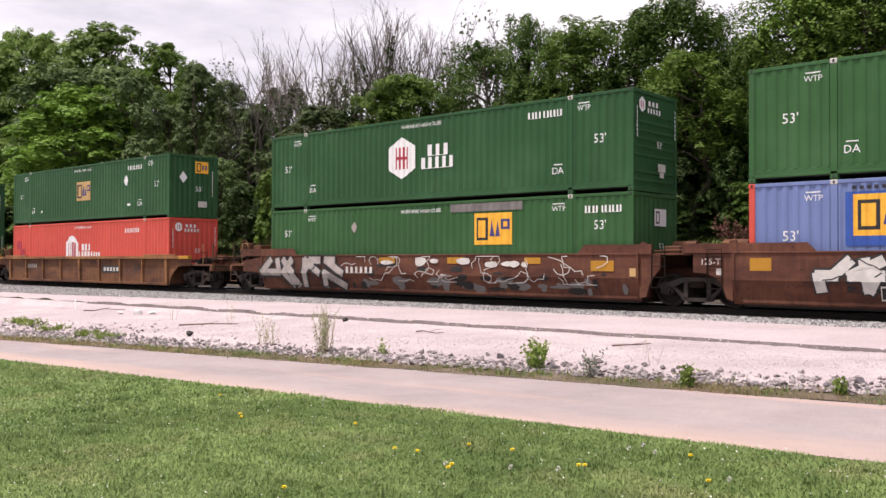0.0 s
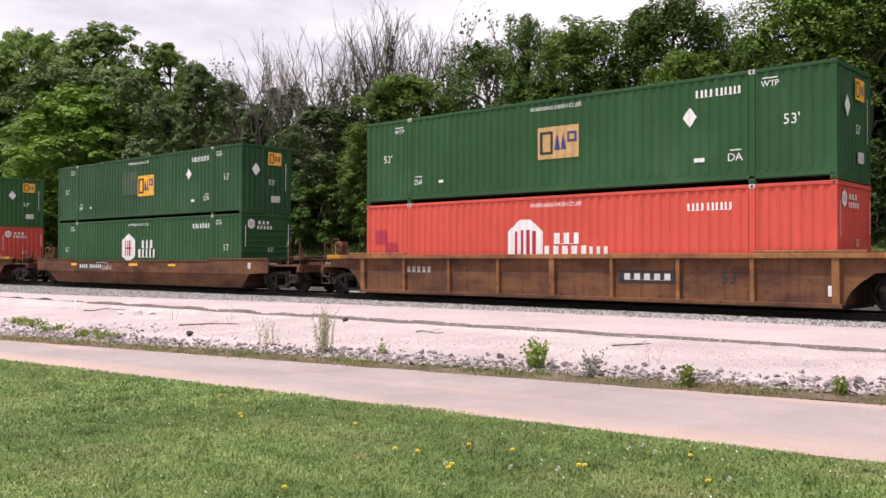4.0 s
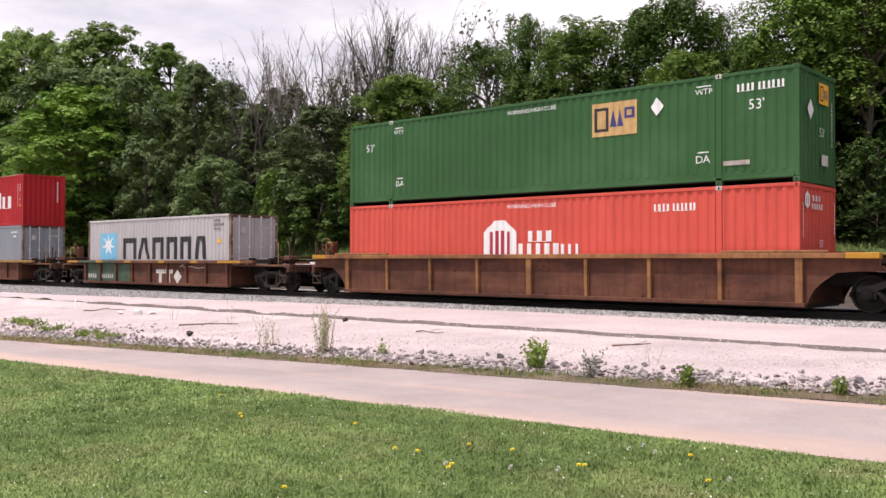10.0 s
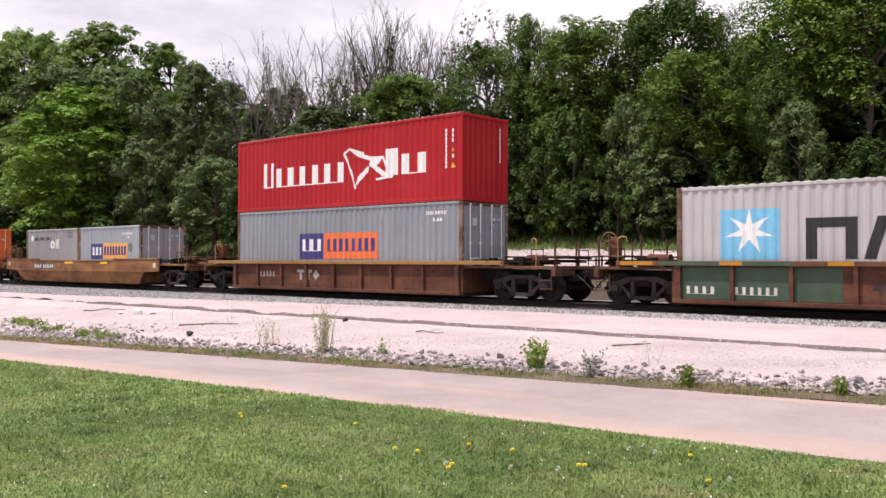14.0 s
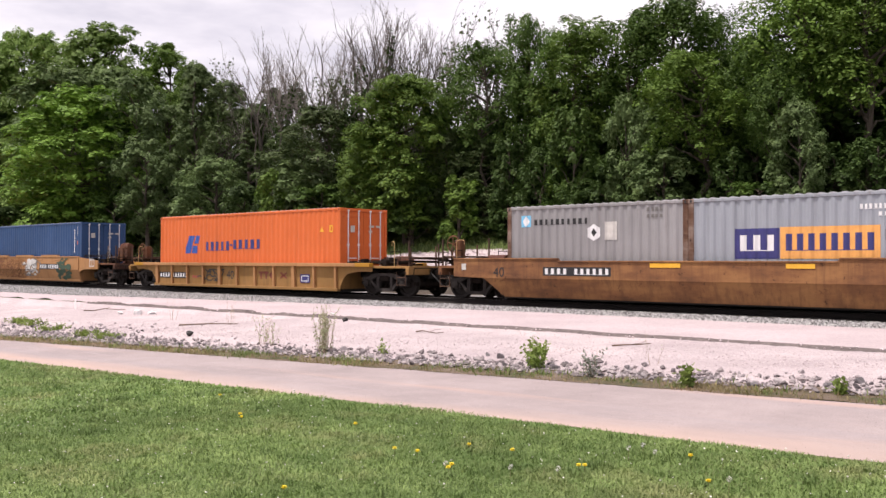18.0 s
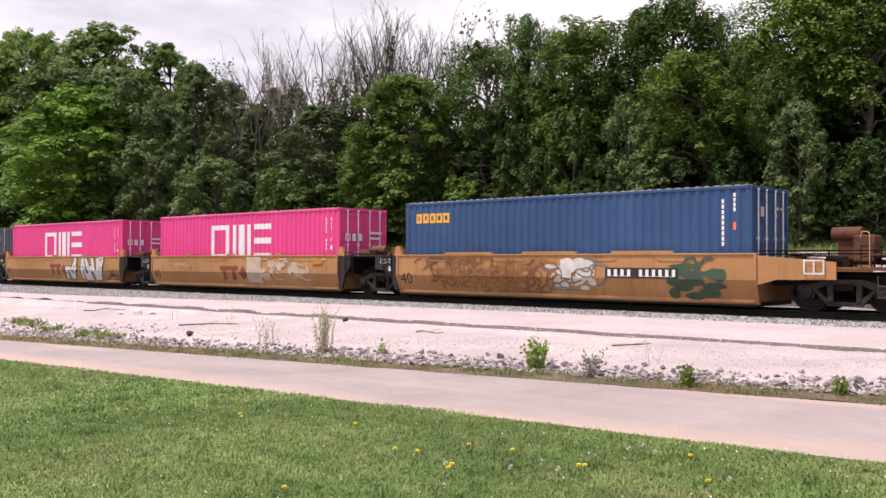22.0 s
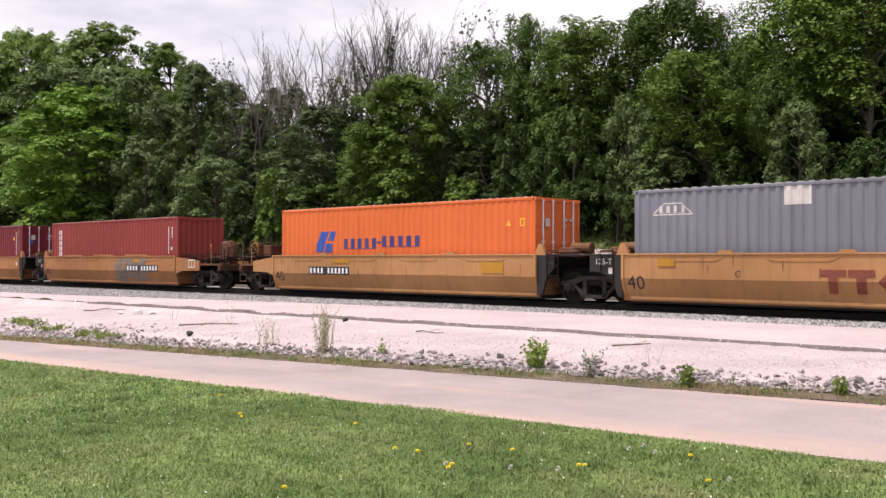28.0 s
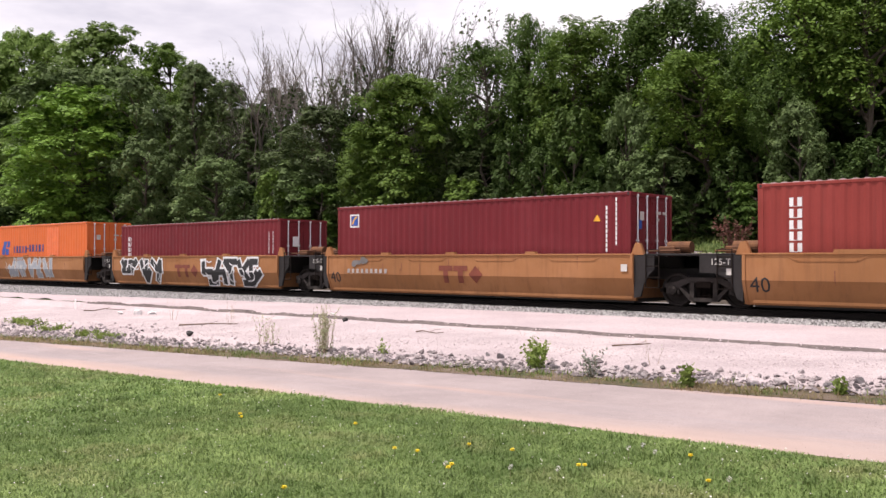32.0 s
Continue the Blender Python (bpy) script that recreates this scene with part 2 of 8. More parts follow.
def text_tris(words, height):
    """The built-in font's letters as flat triangles, centred, with capitals of that height."""
    if words not in TEXTS:
        cu = bpy.data.curves.new("letters", "FONT")
        cu.body, cu.resolution_u = words, 2
        ob = bpy.data.objects.new("letters", cu)
        me = ob.to_mesh()
        me.calc_loop_triangles()
        co = [(v.co.x, v.co.y) for v in me.vertices]
        tris = [[co[i] for i in t.vertices] for t in me.loop_triangles]
        ob.to_mesh_clear()
        bpy.data.objects.remove(ob)
        bpy.data.curves.remove(cu)
        xs = [p[0] for t in tris for p in t]
        mid = (min(xs) + max(xs)) / 2
        TEXTS[words] = [[((x - mid) / 0.73, y / 0.73 - 0.5) for x, y in t] for t in tris]
    return [[(x * height, y * height) for x, y in t] for t in TEXTS[words]]


def clip(poly, k, lim, keep_more):
    out = []
    for i in range(len(poly)):
        a, b = poly[i - 1], poly[i]
        ia, ib = (a[k] >= lim) == keep_more, (b[k] >= lim) == keep_more
        if ia != ib:
            f = (lim - a[k]) / (b[k] - a[k])
            out.append((a[0] + f * (b[0] - a[0]), a[1] + f * (b[1] - a[1])))
        if ib:
            out.append(b)
    return out


def painted(polys, profile, put, lift=0.004, eps=0.0):
    """A mark painted on a profiled wall: convex polygons in (s, z), cut at the folds of the profile [(s, depth)] and laid on it."""
    bm = bmesh.new()
    for n, poly in enumerate(polys):
        s0, s1 = min(p[0] for p in poly), max(p[0] for p in poly)
        for (a, da), (b, db) in zip(profile, profile[1:]):
            if b <= s0 or a >= s1 or b - a < 1e-6:
                continue
            q = clip(clip(poly, 0, a, True), 0, b, False)
            if len(q) < 3:
                continue
            try:
                bm.faces.new([bm.verts.new(put(s, da + (db - da) * (s - a) / (b - a) + lift + eps * n, z)) for s, z in q])
            except ValueError:
                pass
    bmesh.ops.remove_doubles(bm, verts=bm.verts[:], dist=0.0004)
    bmesh.ops.recalc_face_normals(bm, faces=bm.faces[:])
    return bm


def rect(x0, x1, z0, z1):
    return [(x0, z0), (x1, z0), (x1, z1), (x0, z1)]


def fan(poly):
    """Split a star-shaped outline into triangles about its middle."""
    cx, cz = sum(p[0] for p in poly) / len(poly), sum(p[1] for p in poly) / len(poly)
    return [[(cx, cz), poly[i - 1], poly[i]] for i in range(len(poly))]


def ring(x0, x1, z0, z1, w):
    return [rect(x0, x1, z0, z0 + w), rect(x0, x1, z1 - w, z1), rect(x0, x0 + w, z0 + w, z1 - w), rect(x1 - w, x1, z0 + w, z1 - w)]


def word_bars(x0, x1, z0, z1, n, gap=0.25):
    """A word that is not spelled out: n upright bars on one foot line."""
    gap = min(0.58, gap + 0.17)
    w = (x1 - x0) / (n - gap)
    zf = z0 + 0.05 * (z1 - z0)
    out = []
    for i in range(n):
        a, b = x0 + i * w, x0 + (i + 1 - gap) * w
        out += [rect(a, b, zf, z1), rect(a, b, z0, zf)]
        if i < n - 1:
            out.append(rect(b, x0 + (i + 1) * w, z0, zf))
    return out


def stroke(points, w):
    """A painted line of width w through points."""
    out = []
    for (ax, az), (bx, bz) in zip(points, points[1:]):
        d = Vector((bx - ax, bz - az))
        if d.length < 1e-6:
            continue
        n = Vector((-d.y, d.x)).normalized() * w / 2
        e = d.normalized() * w * 0.3
        out.append([(ax - e.x + n.x, az - e.y + n.y), (ax - e.x - n.x, az - e.y - n.y), (bx + e.x - n.x, bz + e.y - n.y), (bx + e.x + n.x, bz + e.y + n.y)])
    return out


def shifted(polys, dx, dz):
    return [[(x + dx, z + dz) for x, z in p] for p in polys]


# ---- ground ----
def steps(v, xs, ys):
    return float(np.interp(v, xs, ys))


def path_z(x):
    return -0.29 + 0.018 * max(-40.0, min(x, 12.0))


def path_far(x):
    return -12.85 + 0.07 * max(-45.0, min(x, 12.0))


def path_near(x):
    return -16.15 + 0.03 * max(-45.0, min(x, 12.0))


def toe(x):
    return steps(x, [-60, -37, -25, -15, 0], [-6.5, -6.0, -3.8, -2.8, -2.75])


def ground_z(x, y):
    """Height of the ground: lawn, path, gravel lot, track bed, bank and wooded hill behind."""
    if y > 1.9:
        return steps(y, [1.9, 2.6, 4, 6, 8, 10, 12, 30, 60, 120, 900], [-0.19, -0.25, 0.05, 0.55, 1.12, 1.9, 2.6, 5.5, 9, 12, 14]) + (0.12 * noise.noise(Vector((x * 0.3, y * 0.3, 0))) if y > 2.6 else 0)
    if y > -1.85:
        return -0.19
    t, pf, pn, zp = toe(x), path_far(x), path_near(x), path_z(x)
    crest = pf + 1.75
    zc = zp + 0.17 + 0.05 * noise.noise(Vector((x * 0.5, 3.1, 0)))
    if y > crest:
        return steps(y, [crest, -7.9, -7.7, t, -1.85], [zc, zc * 0.45 - 0.16, -0.235, -0.235, -0.16]) + (0.012 * noise.noise(Vector((x * 0.9, y * 0.9, 0))) if y < -7.8 else 0)
    if y > pn:
        return steps(y, [pn, pf, pf + 0.7, crest], [zp, zp, zp + 0.02, zc])
    d = pn - y
    return steps(d, [0, 0.25, 4, 12, 60, 900], [zp, zp + 0.03, zp * 0.6 - 0.12, -0.35, -0.5, -1.0]) + 0.03 * noise.noise(Vector((x * 0.35, y * 0.35, 5.0))) * min(1, d)


def sheet(xs, rows_of, lift):
    """A mesh of strips: for each x a row of y values, laid on the ground."""
    verts, faces = [], []
    n = None
    for x in xs:
        ys = rows_of(x)
        n = len(ys)
        verts += [(x, y, ground_z(x, y) + (lift if isinstance(lift, float) else lift[j])) for j, y in enumerate(ys)]
    for i in range(len(xs) - 1):
        for j in range(n - 1):
            a = i * n + j
            faces.append((a, a + n, a + n + 1, a + 1))
    me = bpy.data.meshes.new("sheet")
    me.from_pydata(verts, [], faces)
    for p in me.polygons:
        p.use_smooth = True
    me.update()
    return me


def lay(name, me, material, label, kind="structure", category="ground"):
    me.materials.append(material)
    return tagged(new(name, me), label, category, "", kind)


def soil_mat(name, stops, scale, bump=0.6, dist=0.03, fine=60.0, speck=None, *patches, wash=None):
    m, nt, bs = node_mat(name)
    co = nt.nodes.new("ShaderNodeTexCoord").outputs["Object"]
    a = noise_node(nt, co, scale, 8, 0.65)
    f = noise_node(nt, co, fine, 4, 0.7)
    col = ramp_node(nt, a, stops)
    col = mix_node(nt, 0.55, col, ramp_node(nt, f, [(0.3, (0.45, 0.45, 0.45)), (0.7, (1.25, 1.25, 1.25))]), "MULTIPLY")
    if speck:
        v = nt.nodes.new("ShaderNodeTexVoronoi")
        socket(v, "Scale", speck[0])
        nt.links.new(co, v.inputs["Vector"])
        col = mix_node(nt, ramp_node(nt, v.outputs["Distance"], [(0.0, (speck[2],) * 3), (0.35, (0, 0, 0))]), col, speck[1])
    for patch in patches:
        p = noise_node(nt, co, patch[0], 5, 0.6, patch[2] if len(patch) > 2 else None)
        col = mix_node(nt, ramp_node(nt, p, [(0.56, (0, 0, 0)), (0.70, (0.75, 0.75, 0.75))]), col, patch[1])
    if wash:    # earth washed on to one side: direction, where it ends, where it is thickest, colour
        d = nt.nodes.new("ShaderNodeVectorMath")
        d.operation = "DOT_PRODUCT"
        nt.links.new(co, d.inputs[0])
        d.inputs[1].default_value = wash[0]
        w = nt.nodes.new("ShaderNodeMath")
        w.operation = "MULTIPLY_ADD"
        nt.links.new(noise_node(nt, co, 0.8, 6, 0.65, (0.35, 1.2, 1.0)), w.inputs[0])
        w.inputs[1].default_value = 2.2
        nt.links.new(d.outputs["Value"], w.inputs[2])
        r = nt.nodes.new("ShaderNodeMapRange")
        socket(r, "From Min", wash[1]), socket(r, "From Max", wash[2]), socket(r, "To Max", 0.8)
        nt.links.new(w.outputs[0], r.inputs[0])
        col = mix_node(nt, r.outputs[0], col, wash[3])
    nt.links.new(col, bs.inputs["Base Color"])
    socket(bs, "Roughness", 0.95)
    bump_node(nt, bs, f, bump, dist)
    return m


M["lawn"] = soil_mat("lawn_soil", [(0.3, (0.070, 0.120, 0.024)), (0.55, (0.105, 0.160, 0.036)), (0.8, (0.145, 0.175, 0.055))], 0.8, 0.8, 0.04, 30, None, (0.5, (0.13, 0.13, 0.05)))
M["path"] = soil_mat("path_asphalt_pale", [(0.3, (0.255, 0.212, 0.21)), (0.7, (0.385, 0.32, 0.315))], 0.7, 0.3, 0.006, 95, (42.0, (0.20, 0.17, 0.165), 0.8), (0.5, (0.50, 0.33, 0.26), (0.12, 1.8, 1.0)), (0.6, (0.27, 0.238, 0.25), (0.06, 1.7, 1.0)), (3.2, (0.31, 0.262, 0.262), (0.22, 1.6, 1.0)), wash=((-0.03, 1.0, 0.0), -14.2, -15.3, (0.44, 0.315, 0.26)))
M["lot"] = soil_mat("crushed_gravel", [(0.3, (0.41, 0.342, 0.350)), (0.7, (0.57, 0.485, 0.495))], 0.6, 0.9, 0.028, 34, (27.0, (0.22, 0.18, 0.18), 0.6), (0.3, (0.54, 0.46, 0.455)))
M["slab"] = soil_mat("pale_hardstanding", [(0.3, (0.39, 0.318, 0.325)), (0.7, (0.50, 0.42, 0.43))], 0.4, 0.35, 0.01, 22, (26.0, (0.40, 0.35, 0.34), 0.35))
M["bed"] = soil_mat("ballast_bed", [(0.3, (0.24, 0.23, 0.23)), (0.7, (0.36, 0.35, 0.35))], 1.5, 1.0, 0.05, 22, (14.0, (0.09, 0.085, 0.085), 0.9))
# near-black ballast: the train's shade is put into the colour along with oil
M["oiled_shaded"] = soil_mat("oil_and_shade_ballast", [(0.3, (0.030, 0.026, 0.024)), (0.7, (0.065, 0.056, 0.050))], 1.5, 1.0, 0.05, 18, (14.0, (0.02, 0.018, 0.017), 0.9))
M["bank"] = soil_mat("bank_grass", [(0.3, (0.05, 0.09, 0.02)), (0.55, (0.085, 0.13, 0.03)), (0.8, (0.14, 0.12, 0.05))], 0.5, 0.8, 0.06, 40)
M["verge"] = soil_mat("verge_dry_grass", [(0.36, (0.06, 0.075, 0.025)), (0.5, (0.15, 0.11, 0.065)), (0.66, (0.24, 0.18, 0.14))], 1.6, 0.8, 0.05, 60)
M["bank_foot"] = soil_mat("dark_bank_brown", [(0.3, (0.045, 0.036, 0.028)), (0.55, (0.085, 0.066, 0.050)), (0.8, (0.13, 0.10, 0.08))], 0.9, 0.8, 0.05, 30)
# earth colour darkened to hold the shade of the hardstanding's ledge
M["edge_earth_shade"] = plain_mat("dark_earth_and_ledge_shade", (0.13, 0.105, 0.10), 0.95, 0, 0.55, 9, 0.6, 0.02)
M["stone_a"] = plain_mat("pale_limestone", (0.36, 0.32, 0.322), 0.9, 0, 0.3, 5, 0.5, 0.02)
M["stone_b"] = plain_mat("grey_limestone", (0.15, 0.135, 0.14), 0.9, 0, 0.35, 5, 0.5, 0.02)


def spaced(*segs):
    out = []
    for a, b, n in segs:
        out += list(np.linspace(a, b, n, endpoint=False))
    return [float(v) for v in out] + [float(segs[-1][1])]


def gravel_edge(x):
    return steps(x, [-40, -26, -22, -16, -8, -4], [8.2, 9.8, 9.7, 9.3, 8.7, 8.4])


def build_ground():
    xs = spaced((-3000, -400, 8), (-400, -90, 30), (-90, -40, 50), (-40, 6, 116), (6, 40, 30), (40, 3000, 10))
    ys = spaced((-3000, -60, 6), (-60, -27, 12), (-27, -1.9, 160), (-1.9, 1.9, 4), (1.9, 14, 40), (14, 80, 30), (80, 3000, 8))
    lay("ground", sheet(xs, lambda x: ys, -0.03), M["bank"], "grassy ground rising to a wooded bank behind the railway")
    near = spaced((-60, -25, 50), (-25, 3, 140), (3, 12, 12))
    lay("lawn", sheet(near, lambda x: [path_near(x) - d for d in spaced((-0.12, 1, 9), (1, 9, 40), (9, 24, 20))], 0.0), M["lawn"], "mown green lawn beside the path")
    lay("path", sheet(spaced((-90, -40, 40), (-40, 12, 160)), lambda x: [path_near(x) + 0.02 * math.sin(x * 2.3) + 0.03 * noise.noise(Vector((x * 1.7, 0, 0))) + (path_far(x) - path_near(x) + 0.05 * noise.noise(Vector((x * 1.3, 9, 0)))) * k / 12 for k in range(13)], 0.005), M["path"], "pale pinkish asphalt footpath along the lawn", category="path")
    lay("verge", sheet(spaced((-90, -40, 40), (-40, 12, 200)), lambda x: [path_far(x) - 0.03 + d for d in (0.16 * noise.noise(Vector((x * 1.3, 4, 0))) + 0.07 * noise.noise(Vector((x * 5.1, 2, 0))), 0.25, 0.4, 0.6, 0.85 + 0.12 * noise.noise(Vector((x * 1.1, 8, 0))))], 0.009), M["verge"], "strip of dry grass along the path", category="verge")
    lay("gravel_lot", sheet(spaced((-90, -40, 50), (-40, 12, 200)), lambda x: [path_far(x) + 0.8 + (-7.75 - path_far(x) - 0.8) * k / 24 for k in range(25)], 0.008), M["lot"], "pale crushed gravel ground beside the track", category="gravel")
    lay("hardstanding", sheet(spaced((-90, -40, 50), (-40, 12, 160)), lambda x: [-7.75 + 0.12 * noise.noise(Vector((x * 0.8, 1, 0))) + (toe(x) + 7.75) * k / 8 if toe(x) > -7.75 else -7.75 + 0.01 * k for k in range(9)], 0.03), M["slab"], "smooth pale hardstanding along the ballast", category="hardstanding")
    span = spaced((-200, -60, 70), (-60, 20, 160), (20, 60, 20))
    lay("ballast_shoulder", sheet(span, lambda x: [toe(x) + 0.02 + (-1.9 - toe(x) - 0.02) * k / 6 for k in range(7)], 0.015), M["bed"], "grey crushed stone ballast shoulder", category="ballast")
    # reaches past the rails on both sides to colour in the train's shade
    lay("track_bed", sheet(span, lambda x: [-1.9 + 0.06 * noise.noise(Vector((x * 2.1, 0, 0))), -1.2, 0, 1.2, 1.9, 2.55 + 0.15 * noise.noise(Vector((x * 1.4, 3, 0)))], 0.024), M["oiled_shaded"], "oil-stained rusty ballast under the rails, train's shade in its colour", category="ballast")
    lay("far_shoulder", sheet(span, lambda x: [2.3, 2.6, 2.9, 3.25 + 0.12 * noise.noise(Vector((x * 1.1, 5, 0)))], 0.02), M["bed"], "grey ballast shoulder beyond the rails", category="ballast")
    # dark brown strip between the far shoulder and the pale gravel
    lay("dirt_bank", sheet(span, lambda x: [3.0, 3.6, 4.5, 5.5, 6.6, 7.5], 0.008), M["bank_foot"], "dark brown ground at the foot of the bank", category="earth")
    lay("gravel_bank", sheet(span, lambda x: [7.0 + 0.3 * noise.noise(Vector((x * 0.9, 7, 0))), 7.3, 7.6, gravel_edge(x) - 0.6, gravel_edge(x) + 0.25 * noise.noise(Vector((x * 0.7, 2, 0)))], 0.02), M["lot"], "pale gravel bank behind the track", category="gravel")
    # broken edge of the hardstanding: dark earth, with its ledge's shade coloured in
    def edge(x):
        w = max(0.012, 0.075 + 0.10 * noise.noise(Vector((x * 0.9, 4, 0))) + 0.05 * noise.noise(Vector((x * 3.7, 6, 0))) + 0.04 * noise.noise(Vector((x * 13.1, 2, 0)))) * steps(x, [-31, -26, -14, 0], [0.3, 0.6, 1.0, 1.4])
        mid = -7.82 + 0.12 * noise.noise(Vector((x * 0.8, 1, 0)))
        return [mid - w, mid - w * 0.5, mid, mid + 0.10 + 0.03 * noise.noise(Vector((x * 6, 8, 0)))]
    lay("broken_edge", sheet(spaced((-31, 8, 700)), edge, (0.006, 0.020, 0.028, 0.034)), M["edge_earth_shade"], "crumbling earth and painted ledge shade along the hardstanding's edge", category="edge")


build_ground()


# ---- railway ----
def build_track():
    ob = thing("railway_track", "steel rails on dark wooden ties in ballast", "track", kind="structure", at=pose(0, 0, 0))
    for s in (-1, 1):
        y = s * 0.7525
        sec = [(-0.075, -0.165), (0.075, -0.165), (0.075, -0.155), (0.012, -0.135), (0.010, -0.05), (0.036, -0.038), (0.036, -0.004), (0.028, 0.0), (-0.028, 0.0), (-0.036, -0.004), (-0.036, -0.038), (-0.010, -0.05), (-0.012, -0.135), (-0.075, -0.155)]
        part("rail", slab(bmesh.new(), [(y + a, z) for a, z in sec], -400, 300, "x"), M["wheel"], ob)
        part("rail_head", slab(bmesh.new(), [(y - 0.027, 0.0005), (y + 0.027, 0.0005), (y + 0.024, 0.002), (y - 0.024, 0.002)], -400, 300, "x"), M["tread"], ob, "polished rail head")
    tie = mesh_of("tie", nb(-0.11, 0.11, -1.3, 1.3, -0.30, -0.162, bevel=0.01), M["tie"])
    for i in range(180):
        o = part("tie", tie, None, ob)
        o.location = (-90 + i * 0.55, 0, 0)


M["tie"] = plain_mat("creosoted_wood", (0.045, 0.033, 0.026), 0.9, 0, 0.4, 9, 0.5, 0.01)
build_track()


# ---- containers ----
PITCH_C = 0.278


def corrugation(a, b, deep):
    """The folds of one pressed steel wall from a to b: (place, depth), depth 0 at the outer face."""
    n = max(1, round((b - a) / PITCH_C))
    p = (b - a) / n
    out = [(a, 0.0)]
    for i in range(n):
        s = a + i * p
        out += [(s + 0.14 * p, 0.0), (s + 0.36 * p, -deep), (s + 0.64 * p, -deep), (s + 0.86 * p, 0.0)]
    return out + [(b, 0.0)]


def container(u_front, z, length, height, width, material, label, end, marks, end_marks=(), post_mat=None, group="containers on the train"):
    """One freight container. end: door, pressed or ribbed (the end that leads). marks: (name, material key, polygons in metres from its
    rear end and above its base). Returns the Empty at its base."""
    mat = M[material]
    pm = M[post_mat] if post_mat else mat
    L2, W2, H = length / 2, width / 2, height
    ob = thing("freight_container", label, "container", group, at=pose(u_front - L2, 0, z))
    long_box = length > 15
    if "rail_" + material not in M:
        M["rail_" + material] = paint_mat("weathered_rail_" + material, tuple(mat["paint"]), fade=0.2, rust=0.25 if long_box else 0.75, grime=0.5)
    rail = M["rail_" + material]
    deep = 0.026 if long_box else 0.020 if material in ("brick", "maroon", "orange") else 0.028
    zb, zt = (0.31, H - 0.10) if long_box else (0.15, H - 0.09)
    stops = [-L2 + 0.11]
    if long_box:
        for c in (-5.9925, 5.9925):
            stops += [c - 0.10, c + 0.10]
    stops += [L2 - 0.11]
    profile = [(-L2, 0.0)]
    for i in range(0, len(stops), 2):
        profile += corrugation(stops[i], stops[i + 1], deep)
    profile += [(L2, 0.0)]
    # pressed side walls
    for side in (-1, 1):
        for i in range(0, len(stops), 2):
            bm = bmesh.new()
            pr = corrugation(stops[i], stops[i + 1], deep)
            cols = [(bm.verts.new((s, side * (W2 - 0.012 + d), zb)), bm.verts.new((s, side * (W2 - 0.012 + d), zt))) for s, d in pr]
            for (a, b), (c, d) in zip(cols, cols[1:]):
                bm.faces.new((a, c, d, b))
            bmesh.ops.recalc_face_normals(bm, faces=bm.faces[:])
            if side > 0 or bm.faces[0].normal.y * side < 0:
                for f in bm.faces:
                    if f.normal.y * side < 0:
                        f.normal_flip()
            part("side_panel", bm, mat, ob)
        part("top_rail", nb(-L2 + 0.1, L2 - 0.1, min(side * W2, side * (W2 - 0.08)), max(side * W2, side * (W2 - 0.08)), zt, H - 0.012, bevel=0.008), rail, ob)
        bm = nb(-L2 + 0.1, L2 - 0.1, min(side * W2, side * (W2 - 0.06)), max(side * W2, side * (W2 - 0.06)), 0.12 if long_box else 0.02, 0.19 if long_box else 0.15, bevel=0.008)
        if long_box:   # a plain skirt above the rail
            box(bm, -L2 + 0.1, L2 - 0.1, min(side * (W2 - 0.020), side * (W2 - 0.05)), max(side * (W2 - 0.020), side * (W2 - 0.05)), 0.19, 0.31, bevel=0.006)
        part("bottom_rail", bm, rail, ob)
    # roof with shallow cross pressings
    bm = bmesh.new()
    pr = corrugation(-L2 + 0.12, L2 - 0.12, 0.02 if long_box else 0.024)
    rise, inset = (-0.02, 0.07) if long_box else (0.016, 0.02)
    cols = [(bm.verts.new((s, -W2 + inset, H + rise + d)), bm.verts.new((s, W2 - inset, H + rise + d))) for s, d in pr]
    for (a, b), (c, d) in zip(cols, cols[1:]):
        bm.faces.new((a, c, d, b))
    if not long_box:     # pressings end in small lips over top rails, sunlight put into their worn colour
        if "lip_" + material not in M:
            M["lip_" + material] = paint_mat("sunlit_worn_lip_" + material, tuple(0.45 * c + 0.28 for c in mat["paint"]), fade=0.3, rust=0.5, grime=0.4)
        for side in (-1, 1):
            lip = bmesh.new()
            yl = side * (W2 - 0.016)
            run = [(lip.verts.new((s, yl, H + rise + d + 0.004)), lip.verts.new((s, yl, H - 0.02))) for s, d in pr]
            for (a, b), (c, d) in zip(run, run[1:]):
                lip.faces.new((a, c, d, b))
            part("roof_edge", lip, M["lip_" + material], ob)
    part("roof_panel", bm, mat, ob)
    part("floor_frame", nb(-L2 + 0.12, L2 - 0.12, -W2 + 0.07, W2 - 0.07, 0.10 if long_box else 0.03, 0.18 if long_box else 0.14), M["black_car"], ob)
    # corner and middle posts with castings
    xs = [-L2, L2] + ([-5.9925, 5.9925] if long_box else [])
